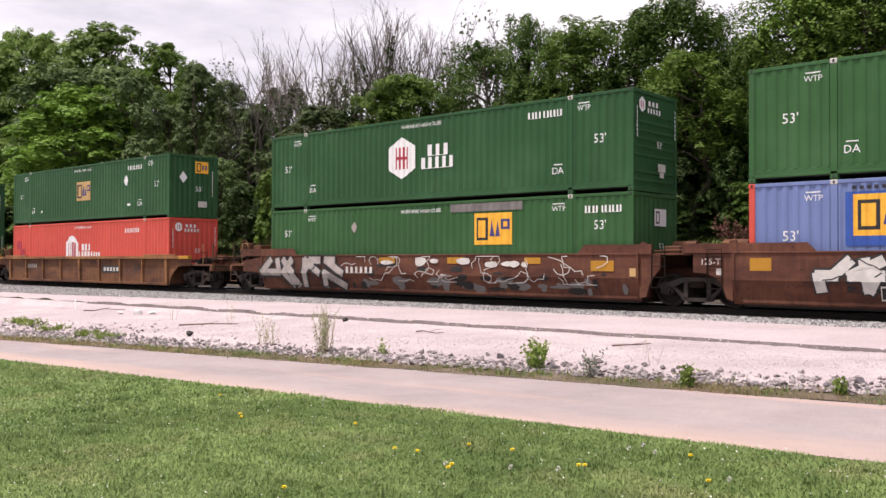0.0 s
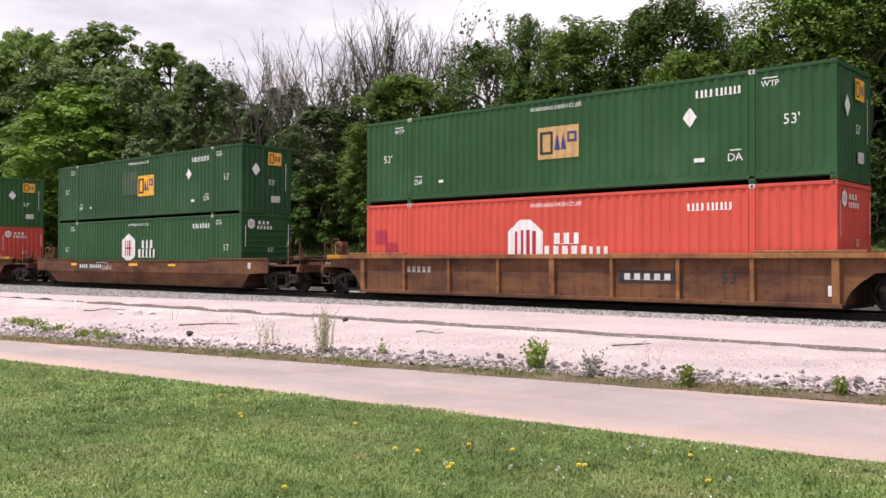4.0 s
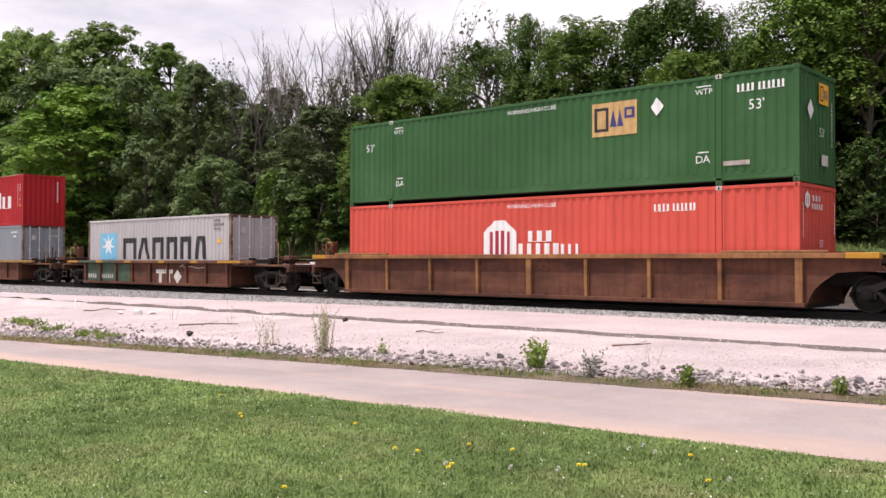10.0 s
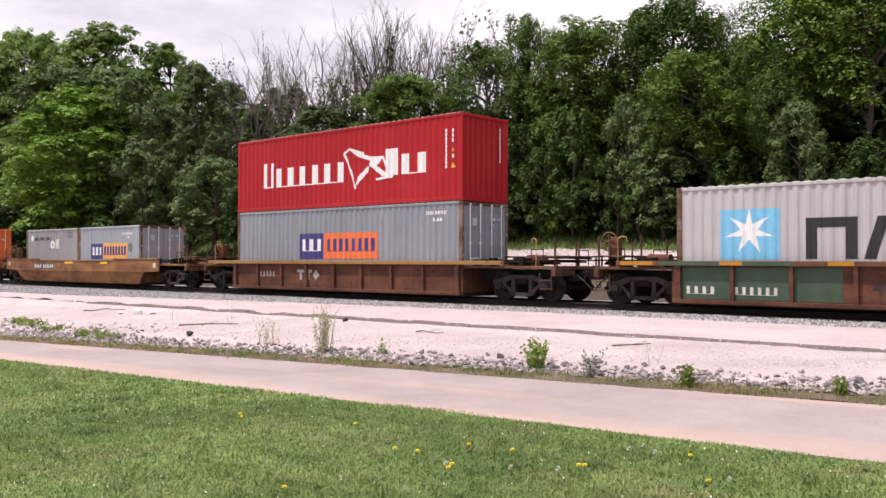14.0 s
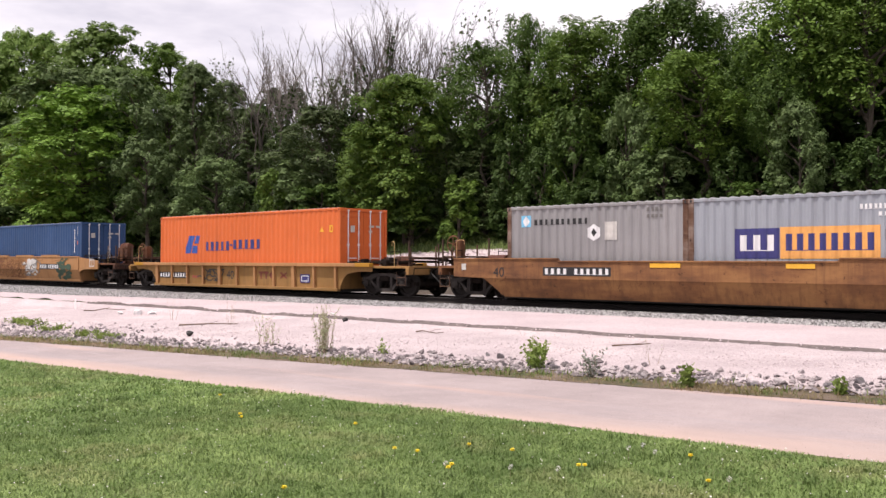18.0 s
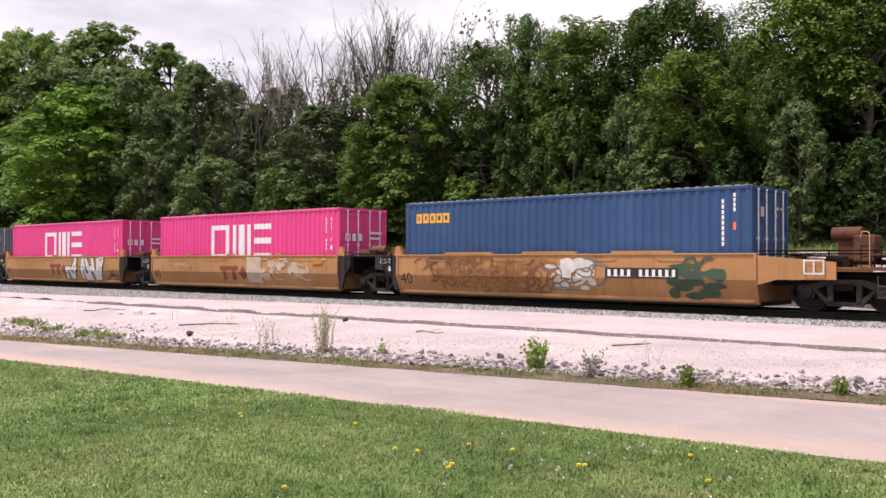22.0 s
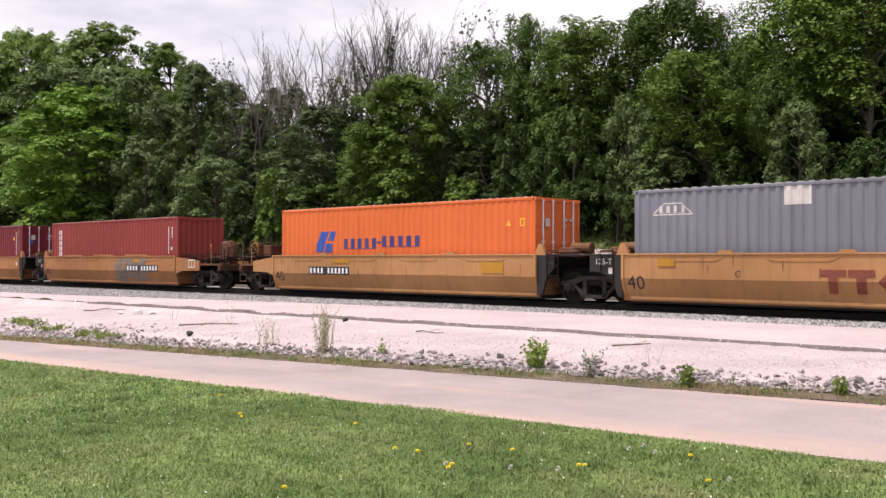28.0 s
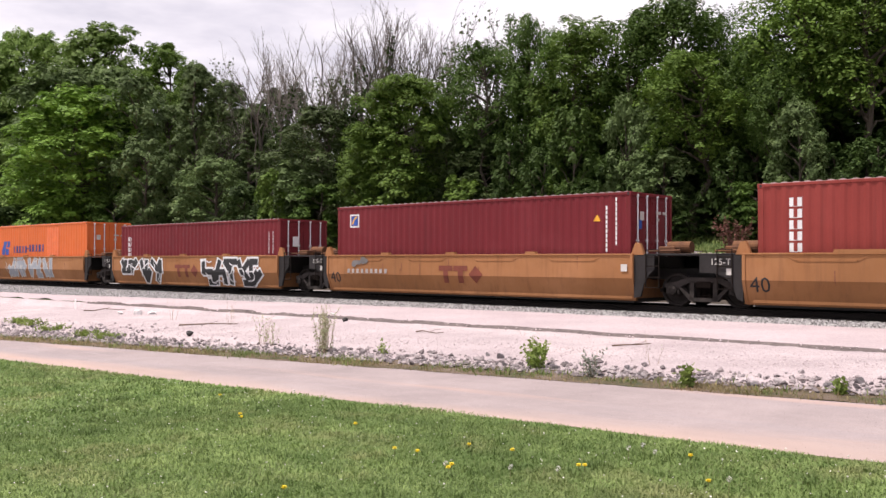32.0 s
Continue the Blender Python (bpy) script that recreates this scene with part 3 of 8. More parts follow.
    for x in xs:
        edge = abs(x) > L2 - 0.01
        for side in (-1, 1):
            xa, xb = (x, x - 0.16 * np.sign(x)) if edge else (x - 0.09, x + 0.09)
            y0, y1 = sorted((side * W2, side * (W2 - 0.10)))
            part("corner_post" if edge else "middle_post", nb(min(xa, xb), max(xa, xb), y0, y1, 0.12, H - 0.12, bevel=0.015), (pm if post_mat else rail) if edge else mat, ob)
            for zc in (0.0, H - 0.122):
                c0, c1 = sorted((side * (W2 + 0.004), side * (W2 - 0.162)))
                xm = (min(xa, xb) + max(xa, xb)) / 2
                cm = nb(xm - 0.09, xm + 0.09, c0, c1, zc, zc + 0.118, bevel=0.012)
                pale = long_box and not edge and zc > 0
                part("corner_casting", cm, M["offwhite"] if pale else (pm if edge else mat), ob)
                h0 = side * (W2 + 0.005)
                part("casting_slot", slab(bmesh.new(), [(xm + 0.03 * math.cos(a), zc + 0.06 + 0.045 * math.sin(a)) for a in np.linspace(0, 6.283, 9)[:-1]], h0 - 0.002, h0 + 0.002), M["black"], ob)
    # far, trailing end: pressed wall
    for sx, kind in ((-1, "pressed"), (1, end)):
        x = sx * L2
        prof = corrugation(-W2 + 0.10, W2 - 0.10, 0.04)
        if kind == "pressed":
            bm = bmesh.new()
            cols = [(bm.verts.new((x + sx * (d - 0.03), s, 0.14)), bm.verts.new((x + sx * (d - 0.03), s, H - 0.1))) for s, d in prof]
            for (a, b), (c, d) in zip(cols, cols[1:]):
                f = bm.faces.new((a, c, d, b))
            part("end_panel", bm, mat, ob)
        elif kind == "ribbed":
            part("end_panel", nb(x - 0.10, x - 0.045, -W2 + 0.1, W2 - 0.1, 0.14, H - 0.1), mat, ob)
            for i in range(9):
                zr = 0.30 + i * 0.235
                if 0.75 < zr < 0.9:
                    continue
                part("end_rib", nb(x - 0.05, x - 0.008, -W2 + 0.14, W2 - 0.14, zr, zr + 0.075, bevel=0.012), mat, ob)
        else:
            for side in (-1, 1):
                y0, y1 = sorted((side * 0.012, side * (W2 - 0.10)))
                d = part("door", nb(x - 0.09, x - 0.045, y0, y1, 0.13, H - 0.12, bevel=0.006), mat, ob)
                for k in range(5):
                    zr = 0.22 + k * (H - 0.55) / 4
                    part("door_pressing", nb(x - 0.047, x - 0.028, y0 + 0.07, y1 - 0.07, zr, zr + 0.10, bevel=0.012), mat, d)
                for f in (0.28, 0.76):
                    yb = y0 + (y1 - y0) * f
                    bar = bmesh.new()
                    tube(bar, (x - 0.008, yb, 0.06), (x - 0.008, yb, H - 0.06), 0.022, 8)
                    for zc in (0.08, 0.7, 1.5, H - 0.12):
                        box(bar, x - 0.04, x + 0.016, yb - 0.045, yb + 0.045, zc, zc + 0.06)
                    part("locking_bar", bar, M["galv"], d, "galvanised locking bar")
                    hd = nb(x + 0.012, x + 0.030, yb - 0.02, yb + 0.42 if f < 0.5 else yb + 0.03, 0.98 + 0.12 * f, 1.02 + 0.12 * f)
                    part("door_handle", hd, M["galv"], d)
                for k in range(4):
                    zr = 0.35 + k * (H - 0.75) / 3
                    yh = side * (W2 - 0.085)
                    part("hinge", nb(x - 0.02, x + 0.012, yh - 0.05, yh + 0.05, zr, zr + 0.09, bevel=0.008), mat, d)
        y0 = W2 - 0.1
        part("end_header", nb(min(x, x - sx * 0.1), max(x, x - sx * 0.1), -y0, y0, H - 0.115, H - 0.01, bevel=0.008), pm, ob)
        part("end_sill", nb(min(x, x - sx * 0.12), max(x, x - sx * 0.12), -y0, y0, 0.01, 0.145, bevel=0.008), pm, ob)
    # markings
    def on_side(s, d, zz):
        return (s, -(W2 - 0.012 + d), zz)
    for i, (name, key, polys) in enumerate(marks):
        polys = figures(polys) if name == "number_marking" else polys
        part(name, painted(shifted(polys, -L2, 0), profile, on_side, 0.005 + 0.0012 * i, 0.0006 if name == "logo_flag" else 0.0), M[key], ob)
    flat = [(-W2, 0.0), (W2, 0.0)]
    def on_end(s, d, zz):
        return (L2 + d + (0.012 if end == "door" else 0.004), s, zz)
    for i, (name, key, polys) in enumerate(end_marks):
        polys = figures(polys) if name == "number_marking" else polys
        part(name, painted(polys, flat, on_end, 0.004 + 0.0015 * i), M[key], ob)
    return ob


def figures(polys):
    """Tall narrow strips become a column of separate figures."""
    out = []
    for p in polys:
        x0, x1 = min(q[0] for q in p), max(q[0] for q in p)
        z0, z1 = min(q[1] for q in p), max(q[1] for q in p)
        n = int((z1 - z0) / 0.125)
        if len(p) == 4 and z1 - z0 > 4 * (x1 - x0) and n > 1:
            h = (z1 - z0) / n
            out += [rect(x0, x1, z0 + (k + 0.22) * h, z0 + (k + 1) * h) for k in range(n)]
        else:
            out.append(p)
    return out


def letters(words, x, z, h):
    return shifted(text_tris(words, h), x, z)


def hexagon(x, z, r, w):
    return fan([(x, z + r), (x + w, z + r * 0.52), (x + w, z - r * 0.52), (x, z - r), (x - w, z - r * 0.52), (x - w, z + r * 0.52)])


def house(x, z0, w, h):
    return [rect(x - w, x + w, z0, z0 + h * 0.72), [(x - w, z0 + h * 0.72), (x + w, z0 + h * 0.72), (x + 0.3 * w, z0 + h), (x - 0.3 * w, z0 + h)]]


def diamond(x, z, r):
    return [[(x, z + r), (x + r * 0.8, z), (x, z - r), (x - r * 0.8, z)]]


def box53_marks(number=12.55, fig=1.57, lift=(1.6, 14.53), nz=2.44):
    """Marks that every long domestic container carries: length figures, lift-point letters, high-cube warning, number."""
    return [("length_figure", "white", letters("53'", 15.07, fig, 0.27)), ("length_figure", "white", letters("53'", 1.05, fig, 0.26)),
            ("lift_letters", "white", letters("WTP", lift[1], 2.5, 0.16) + [rect(lift[1] - 0.2, lift[1] + 0.2, 2.62, 2.65)]), ("lift_letters", "white", letters("WTP", lift[0], 2.48, 0.15) + [rect(lift[0] - 0.18, lift[0] + 0.18, 2.6, 2.63)]),
            ("lift_letters", "white", letters("DA", 13.63, 0.72, 0.21) + [rect(13.48, 13.78, 0.88, 0.91)]),
            ("lift_letters", "white", letters("DA", 2.5, 0.70, 0.2) + [rect(2.36, 2.64, 0.86, 0.89)]),
            ("warning_text", "white", letters("WARNING HIGH CUBE", 8.07, 2.62, 0.13)),
            ("number_marking", "white", word_bars(number, number + 0.45, nz - 0.1, nz + 0.1, 4, 0.35)), ("number_marking", "white", word_bars(number + 0.56, number + 1.22, nz - 0.1, nz + 0.1, 6, 0.35))]


def square_mark(x, z, w=1.05, h=0.82, key="gold"):
    """A yellow square with a dark frame, blue wedges and a blue ring."""
    return [("logo_field", key, [rect(x - w / 2, x + w / 2, z - h / 2, z + h / 2)]),
            ("logo_dark_frame", "black", shifted(ring(-0.44 * w, -0.13 * w, -0.36 * h, 0.36 * h, 0.085), x, z)),
            ("logo_wedge", "inkblue", shifted([[(-0.09 * w, -0.24 * h), (0.05 * w, -0.24 * h), (-0.02 * w, 0.28 * h)]], x, z)),
            ("logo_wedge", "inkblue", shifted([[(0.06 * w, -0.24 * h), (0.20 * w, -0.24 * h), (0.13 * w, 0.28 * h)]], x, z)),
            ("logo_ring", "inkblue", shifted(ring(0.22 * w, 0.44 * w, -0.02 * h, 0.30 * h, 0.075), x, z))]


def hex_mark(x, z, r=0.725):
    w = r * 0.89
    bars = [rect(-0.46 * w, -0.34 * w, -0.52 * r, 0.52 * r), rect(-0.22 * w, -0.09 * w, -0.52 * r, 0.52 * r), rect(0.09 * w, 0.22 * w, -0.52 * r, 0.52 * r), rect(0.34 * w, 0.46 * w, -0.52 * r, 0.52 * r)]
    return [("logo_hexagon", "white", hexagon(x, z, r, w))] + [("logo_stripe", "crimson", shifted([b], x, z)) for b in bars] + [
            ("logo_stripe", "crimson", shifted([rect(-0.34 * w, -0.22 * w, -0.06 * r, 0.06 * r), rect(-0.09 * w, 0.09 * w, -0.06 * r, 0.06 * r), rect(0.22 * w, 0.34 * w, -0.06 * r, 0.06 * r)], x, z)),
            ("name_marking", "white", word_bars(x + 1.22, x + 2.10, z - 0.02, z + 0.36, 3, 0.3)), ("name_marking", "white", word_bars(x + 0.93, x + 2.34, z - 0.44, z - 0.06, 5, 0.28))]


def house_mark(x, z0=0.9, dz=0.0):
    bars = [rect(x - 0.40, x - 0.28, z0, 1.85), rect(x - 0.17, x - 0.05, z0, 1.88), rect(x + 0.05, x + 0.17, z0, 1.88), rect(x + 0.28, x + 0.40, z0, 1.85)]
    return [("logo_house", "white", house(x, z0, 0.655, 2.2 - z0))] + [("logo_stripe", "crimson", [b]) for b in bars] + [
            ("name_marking", "white", word_bars(x + 1.08, x + 1.94, 1.52 + dz, 1.85 + dz, 3, 0.3)), ("name_marking", "white", word_bars(x + 0.72, x + 2.2, 1.12 + dz, 1.47 + dz, 5, 0.28)), ("name_marking", "white", word_bars(x + 2.3, x + 2.9, 1.12 + dz, 1.44 + dz, 3, 0.4))]


def end_square(z=2.35):
    return [("logo_field", "gold", [rect(0.05, 0.75, z - 0.27, z + 0.27)]), ("logo_stripe", "black", ring(0.12, 0.36, z - 0.2, z + 0.2, 0.05)), ("logo_blue_stripe", "inkblue", [rect(0.42, 0.5, z - 0.12, z + 0.12), rect(0.58, 0.66, z - 0.12, z + 0.12)]),
            ("length_figure", "white", letters("53'", 0.25, 1.35, 0.24)), ("placard", "white", diamond(-0.58, 1.85, 0.27)),
            ("data_plate", "offwhite", [rect(0.2, 0.68, 0.5, 0.78)]), ("number_marking", "offwhite", [rect(0.95, 1.0, 1.0, 2.2)])]


def end_hex(coral=False):
    return [("logo_hexagon", "white", hexagon(-0.80, 2.47, 0.22, 0.17)), ("logo_stripe", "crimson", [rect(-0.88, -0.84, 2.37, 2.57), rect(-0.77, -0.73, 2.37, 2.57)]), ("name_marking", "white", word_bars(-0.45, 0.1, 2.46, 2.6, 3, 0.3) + word_bars(-0.5, 0.25, 2.26, 2.4, 5, 0.3)),
            ("length_figure", "white", letters("53'", 0.2, 1.4, 0.2)), ("data_plate", "offwhite", [rect(0.1, 0.55, 0.62, 0.85), rect(0.2, 0.45, 0.45, 0.6)]), ("number_marking", "white", [rect(-1.12, -1.08, 1.5, 2.4), rect(1.12, 1.16, 1.6, 2.5)])]


def door_marks(z=2.3, key="offwhite", h=2.896):
    return [("number_marking", key, [rect(0.22, 0.5, z, z + 0.08), rect(0.6, 0.85, z, z + 0.08), rect(0.22, 0.4, z - 0.2, z - 0.12), rect(0.3, 0.7, 0.62, 0.68), rect(0.3, 0.7, 0.48, 0.54)]),
            ("data_plate", key, [rect(-0.72, -0.5, z - 0.2, z + 0.05)])]


H9, H8 = 2.896, 2.591
W53, W40 = 2.591, 2.438
LOW, HIGH = 0.30, 3.205
CONTAINERS = []


def load(*a, **k):
    ob = container(*a, **k)
    CONTAINERS.append((ob, ob.matrix_basis.translation.copy()))
    return ob


def stack53(u_front, low, up):
    for z, (mat, label, end, marks, em) in ((LOW, low), (HIGH, up)):
        load(u_front, z, 16.154, H9, W53, mat, label, end, marks, em)


def fill_train():
    tail = box53_marks
    kind_b = dict(number=14.56, fig=1.99, lift=(2.45, 13.65), nz=2.43)
    # two stacked on the leading platform
    load(6.81, LOW, 16.154, H9, W53, "blue53", "light blue long container with a coral end post", "pressed",
         [m for m in tail() if "warning" not in m[0]] + [("logo_surround", "logoblue", [rect(2.34, 4.3, 1.3, 2.58)])] + square_mark(3.32, 2.03, 1.6, 0.98) + [("name_marking", "black", word_bars(2.5, 3.9, 2.64, 2.72, 9))], (), post_mat="coral")
    load(6.81, HIGH, 16.154, H9, W53, "green53b", "green ribbed steel container stacked on a light blue one", "ribbed", tail(), end_hex())
    stack53(-12.64, ("green53b", "green long container with a yellow mark, lower of two", "pressed", tail(**kind_b) + square_mark(11.17, 1.95, 1.51, 1.0) + [("placard", "ghost", diamond(4.81, 2.14, 0.2)), ("repaint_patch", "greypatch", [rect(9.41, 12.34, 2.52, 2.78)])], [("logo_field", "white", [rect(-0.1, 0.6, 1.95, 2.45)]), ("logo_frame", "black", ring(-0.02, 0.2, 2.02, 2.38, 0.05)), ("length_figure", "white", letters("53", 0.3, 1.35, 0.24))]),
            ("green53", "green long container with a white hexagon, upper of two", "ribbed", tail() + hex_mark(7.18, 1.56), end_hex()))
    stack53(-36.2, ("coral", "coral red long container with a white house mark", "pressed", [m for m in tail(12.3, nz=2.37) if m[0] in ("number_marking", "warning_text")] + house_mark(6.96, dz=-0.08) + [("repaint_patch", "crimson", [rect(0.45, 1.0, 1.55, 2.0)]), ("repaint_patch", "crimson", [rect(0.95, 1.5, 1.2, 1.56)])], end_hex()),
            ("green53", "green long container with a tan mark, upper of two", "pressed", tail() + square_mark(8.17, 1.56, 1.47, 0.96, "tangold") + [("placard", "white", diamond(12.38, 1.85, 0.26)), ("small_marking", "white", [rect(3.42, 3.64, 0.62, 0.71)]), ("small_marking", "white", [rect(12.5, 12.8, 0.64, 0.75)])], end_square()))
    stack53(-59.79, ("green53", "green long container with a white hexagon, lower of two", "ribbed", tail(12.62, fig=1.5) + hex_mark(7.2, 1.52, 0.70), end_hex()),
            ("green53c", "green long container with a dark repainted patch on top", "pressed", tail() + square_mark(8.70, 1.52, 1.41, 0.96) + [("placard", "white", diamond(12.27, 1.83, 0.26)), ("repaint_patch", "mint", [rect(6.58, 7.96, 1.12, 2.25)]), ("small_marking", "white", [rect(3.42, 3.62, 0.62, 0.71)]), ("small_marking", "white", [rect(12.45, 12.7, 0.6, 0.7)])], end_square()))
    stack53(-83.27, ("coral", "coral red long container with a house mark, beneath green", "pressed", [m for m in tail(12.2, nz=2.39) if m[0] in ("number_marking", "warning_text")] + house_mark(6.87), end_hex()),
            ("green53b", "faded mid green long container above a coral one", "pressed", tail(**{**kind_b, "fig": 2.03, "nz": 2.47}) + square_mark(10.96, 2.06, 1.46, 0.95, "tangold") + [("placard", "white", diamond(12.3, 2.25, 0.25)), ("small_marking", "ghost", [rect(14.2, 14.9, 0.5, 0.62)])], end_square()))
    # pale grey box with a star and six broad black blocks
    star = fan([(1.99 + (0.66 if i % 2 == 0 else 0.22) * math.sin(math.pi * i / 7), 1.70 + (0.60 if i % 2 == 0 else 0.2) * math.cos(math.pi * i / 7)) for i in range(14)])
    word = []
    for a, b, lean in ((3.42, 4.62, 0.0), (4.76, 5.82, 0.30), (6.03, 6.97, 0.0), (7.2, 8.1, 0.0), (8.32, 9.2, 0.0), (9.5, 10.4, 0.16)):
        z0, z1, t = 1.0, 2.0, 0.27
        word.append([[(a, z0), (a + t, z0), (a + t + lean, z1), (a + lean, z1)], [(a + t + lean, z1), (a + t + lean, z1 - 0.24), (b - t - lean, z1 - 0.24), (b - t - lean, z1)], [(b - t, z0), (b, z0), (b - lean, z1), (b - t - lean, z1)]])
    load(-106.79, LOW, 12.192, H9, W40, "grey40", "pale grey weathered container with a star on sky blue", "door",
         [("logo_field", "skyblue", [rect(1.23, 2.78, 0.98, 2.27)]), ("logo_star", "white", star)] + [("name_block", "black", w) for w in word] + [("warning_triangle", "gold", [[(11.18, 1.68), (11.5, 1.68), (11.34, 1.94)]]),
          ("number_marking", "greypatch", word_bars(10.95, 11.35, 2.6, 2.71, 4)), ("number_marking", "greypatch", word_bars(10.95, 11.62, 2.42, 2.53, 7)), ("number_marking", "greypatch", word_bars(11.0, 11.4, 2.24, 2.34, 4))], door_marks(), post_mat="rusty_post")
    # stacked red over blue-grey
    load(-126.54, LOW, 12.192, H9, W40, "bluegrey", "blue-grey rust-streaked container with blue and orange fields", "door",
         [("logo_field", "inkblue", [rect(3.97, 5.36, 1.0, 1.97)]), ("logo_marking", "white", word_bars(4.12, 5.2, 1.3, 1.75, 3, 0.35)), ("name_field", "orangered", [rect(5.39, 8.26, 1.0, 1.97)]), ("name_marking", "inkblue", word_bars(5.55, 8.1, 1.28, 1.75, 8, 0.3)),
          ("number_marking", "white", word_bars(10.58, 10.9, 2.48, 2.6, 4)), ("number_marking", "white", word_bars(11.0, 11.5, 2.48, 2.6, 6)), ("number_marking", "white", word_bars(10.9, 11.3, 2.25, 2.36, 3))], door_marks(), post_mat="rusty_post")
    load(-126.54, HIGH, 12.192, H9, W40, "red40", "bright red container with a white flag mark", "pressed",
         [("name_marking", "white", word_bars(1.72, 2.35, 0.92, 1.90, 2, 0.5)), ("name_marking", "white", word_bars(2.5, 6.45, 0.92, 1.66, 6, 0.36)), ("name_marking", "white", word_bars(8.62, 9.25, 1.02, 1.95, 1, 0.3)), ("name_marking", "white", word_bars(9.4, 10.55, 1.02, 1.72, 2, 0.36)),
          ("logo_flag", "white", [[(6.75, 2.08), (7.9, 1.75), (8.05, 1.55), (7.2, 1.8)], [(7.9, 1.75), (8.55, 1.72), (8.2, 1.4), (7.8, 1.45)], [(7.8, 1.45), (8.2, 1.4), (8.95, 0.95), (8.5, 1.0)], [(7.8, 1.45), (7.75, 1.2), (7.1, 0.72), (7.2, 1.05)]] + stroke([(6.5, 1.95), (6.85, 1.3), (7.1, 0.66)], 0.09) + stroke([(6.5, 1.95), (6.75, 2.1), (7.5, 1.9)], 0.08) + stroke([(8.5, 1.7), (8.7, 1.25), (9.0, 0.98), (8.2, 0.92)], 0.08)),
          ("number_marking", "white", [rect(11.42, 11.52, 1.06, 2.39)]), ("number_marking", "white", [rect(11.73, 11.81, 1.91, 2.38)]), ("small_marking", "offwhite", [rect(11.72, 11.83, 1.42, 1.55)]), ("warning_triangle", "gold", [[(11.66, 1.1), (11.9, 1.1), (11.78, 1.26)]]), ("warning_plate", "orangered", [rect(11.73, 11.83, 1.62, 1.74)])],
         [("number_marking", "white", [rect(0.72, 0.78, 1.35, 2.55)])])
    # two short boxes end to end
    load(-152.40, LOW, 6.058, H8, W40, "grey20", "mid grey short container with a small star mark", "pressed",
         [("logo_field", "skyblue", [rect(0.52, 0.90, 1.97, 2.32)]), ("logo_star", "white", diamond(0.71, 2.14, 0.16)), ("name_marking", "black", word_bars(1.02, 2.1, 2.02, 2.19, 6, 0.35)), ("name_marking", "black", word_bars(2.2, 2.9, 2.02, 2.19, 4, 0.35)), ("placard", "white", hexagon(3.12, 1.76, 0.25, 0.2)), ("placard_core", "black", diamond(3.12, 1.76, 0.13)), ("repair_patch", "offwhite", [rect(3.49, 3.88, 1.54, 2.06)]),
          ("number_marking", "greypatch", word_bars(4.83, 5.29, 2.32, 2.42, 4)), ("number_marking", "greypatch", word_bars(4.83, 5.29, 2.14, 2.23, 4))], post_mat="rusty_post")
    load(-146.34, LOW, 6.058, H8, W40, "paleblue", "pale blue short container with blue and amber fields", "door",
         [("logo_field", "inkblue", [rect(1.28, 2.43, 1.0, 1.77)]), ("logo_marking", "white", word_bars(1.42, 2.3, 1.2, 1.6, 3, 0.35)), ("name_field", "amber", [rect(2.45, 4.79, 1.0, 1.79)]), ("name_marking", "inkblue", word_bars(2.6, 4.65, 1.2, 1.62, 8, 0.3)), ("repair_patch", "greypatch", hexagon(5.07, 1.56, 0.25, 0.17)),
          ("number_marking", "white", word_bars(4.34, 5.25, 2.17, 2.29, 9)), ("number_marking", "white", word_bars(4.75, 5.1, 2.0, 2.1, 3))], door_marks(2.1, h=H8), post_mat="rusty_post")

    def orange_marks():
        return [("logo_sail", "logoblue", [[(2.05, 1.25), (2.4, 1.25), (2.75, 2.02), (2.3, 2.02), (2.05, 1.5)]]), ("logo_sail", "logoblue", [[(2.48, 1.25), (2.95, 1.25), (2.95, 1.58), (2.62, 1.58)]]), ("logo_sail", "logoblue", [[(2.68, 1.68), (3.0, 1.68), (3.14, 2.02), (2.85, 2.02)]]),
                ("name_marking", "inkblue", word_bars(3.58, 5.25, 1.36, 1.74, 5, 0.3)), ("name_marking", "inkblue", word_bars(5.55, 7.37, 1.42, 1.80, 5, 0.3)), ("name_dash", "inkblue", [rect(5.3, 5.5, 1.55, 1.62)])]
    edge = [("warning_triangle", "gold", [[(11.03, 2.02), (11.28, 2.02), (11.15, 2.22)]]), ("warning_plate", "gold", ring(11.59, 11.79, 2.0, 2.26, 0.05))]
    load(-166.18, LOW, 12.192, H9, W40, "orange", "bright orange container with dark blue marks", "door", orange_marks() + edge, door_marks(2.2))
    load(-185.84, LOW, 12.192, H9, W40, "navy", "navy blue container with a golden row of rings", "door", [("name_ring", "gold", ring(0.48 + i * 0.305, 0.74 + i * 0.305, 2.2, 2.52, 0.085)) for i in range(5)] + [("number_marking", "white", [rect(11.36, 11.43, 1.3, 2.55)]), ("number_marking", "white", [rect(11.68, 11.75, 2.2, 2.7)]), ("warning_plate", "orangered", [rect(11.67, 11.77, 1.75, 1.95)])], door_marks())

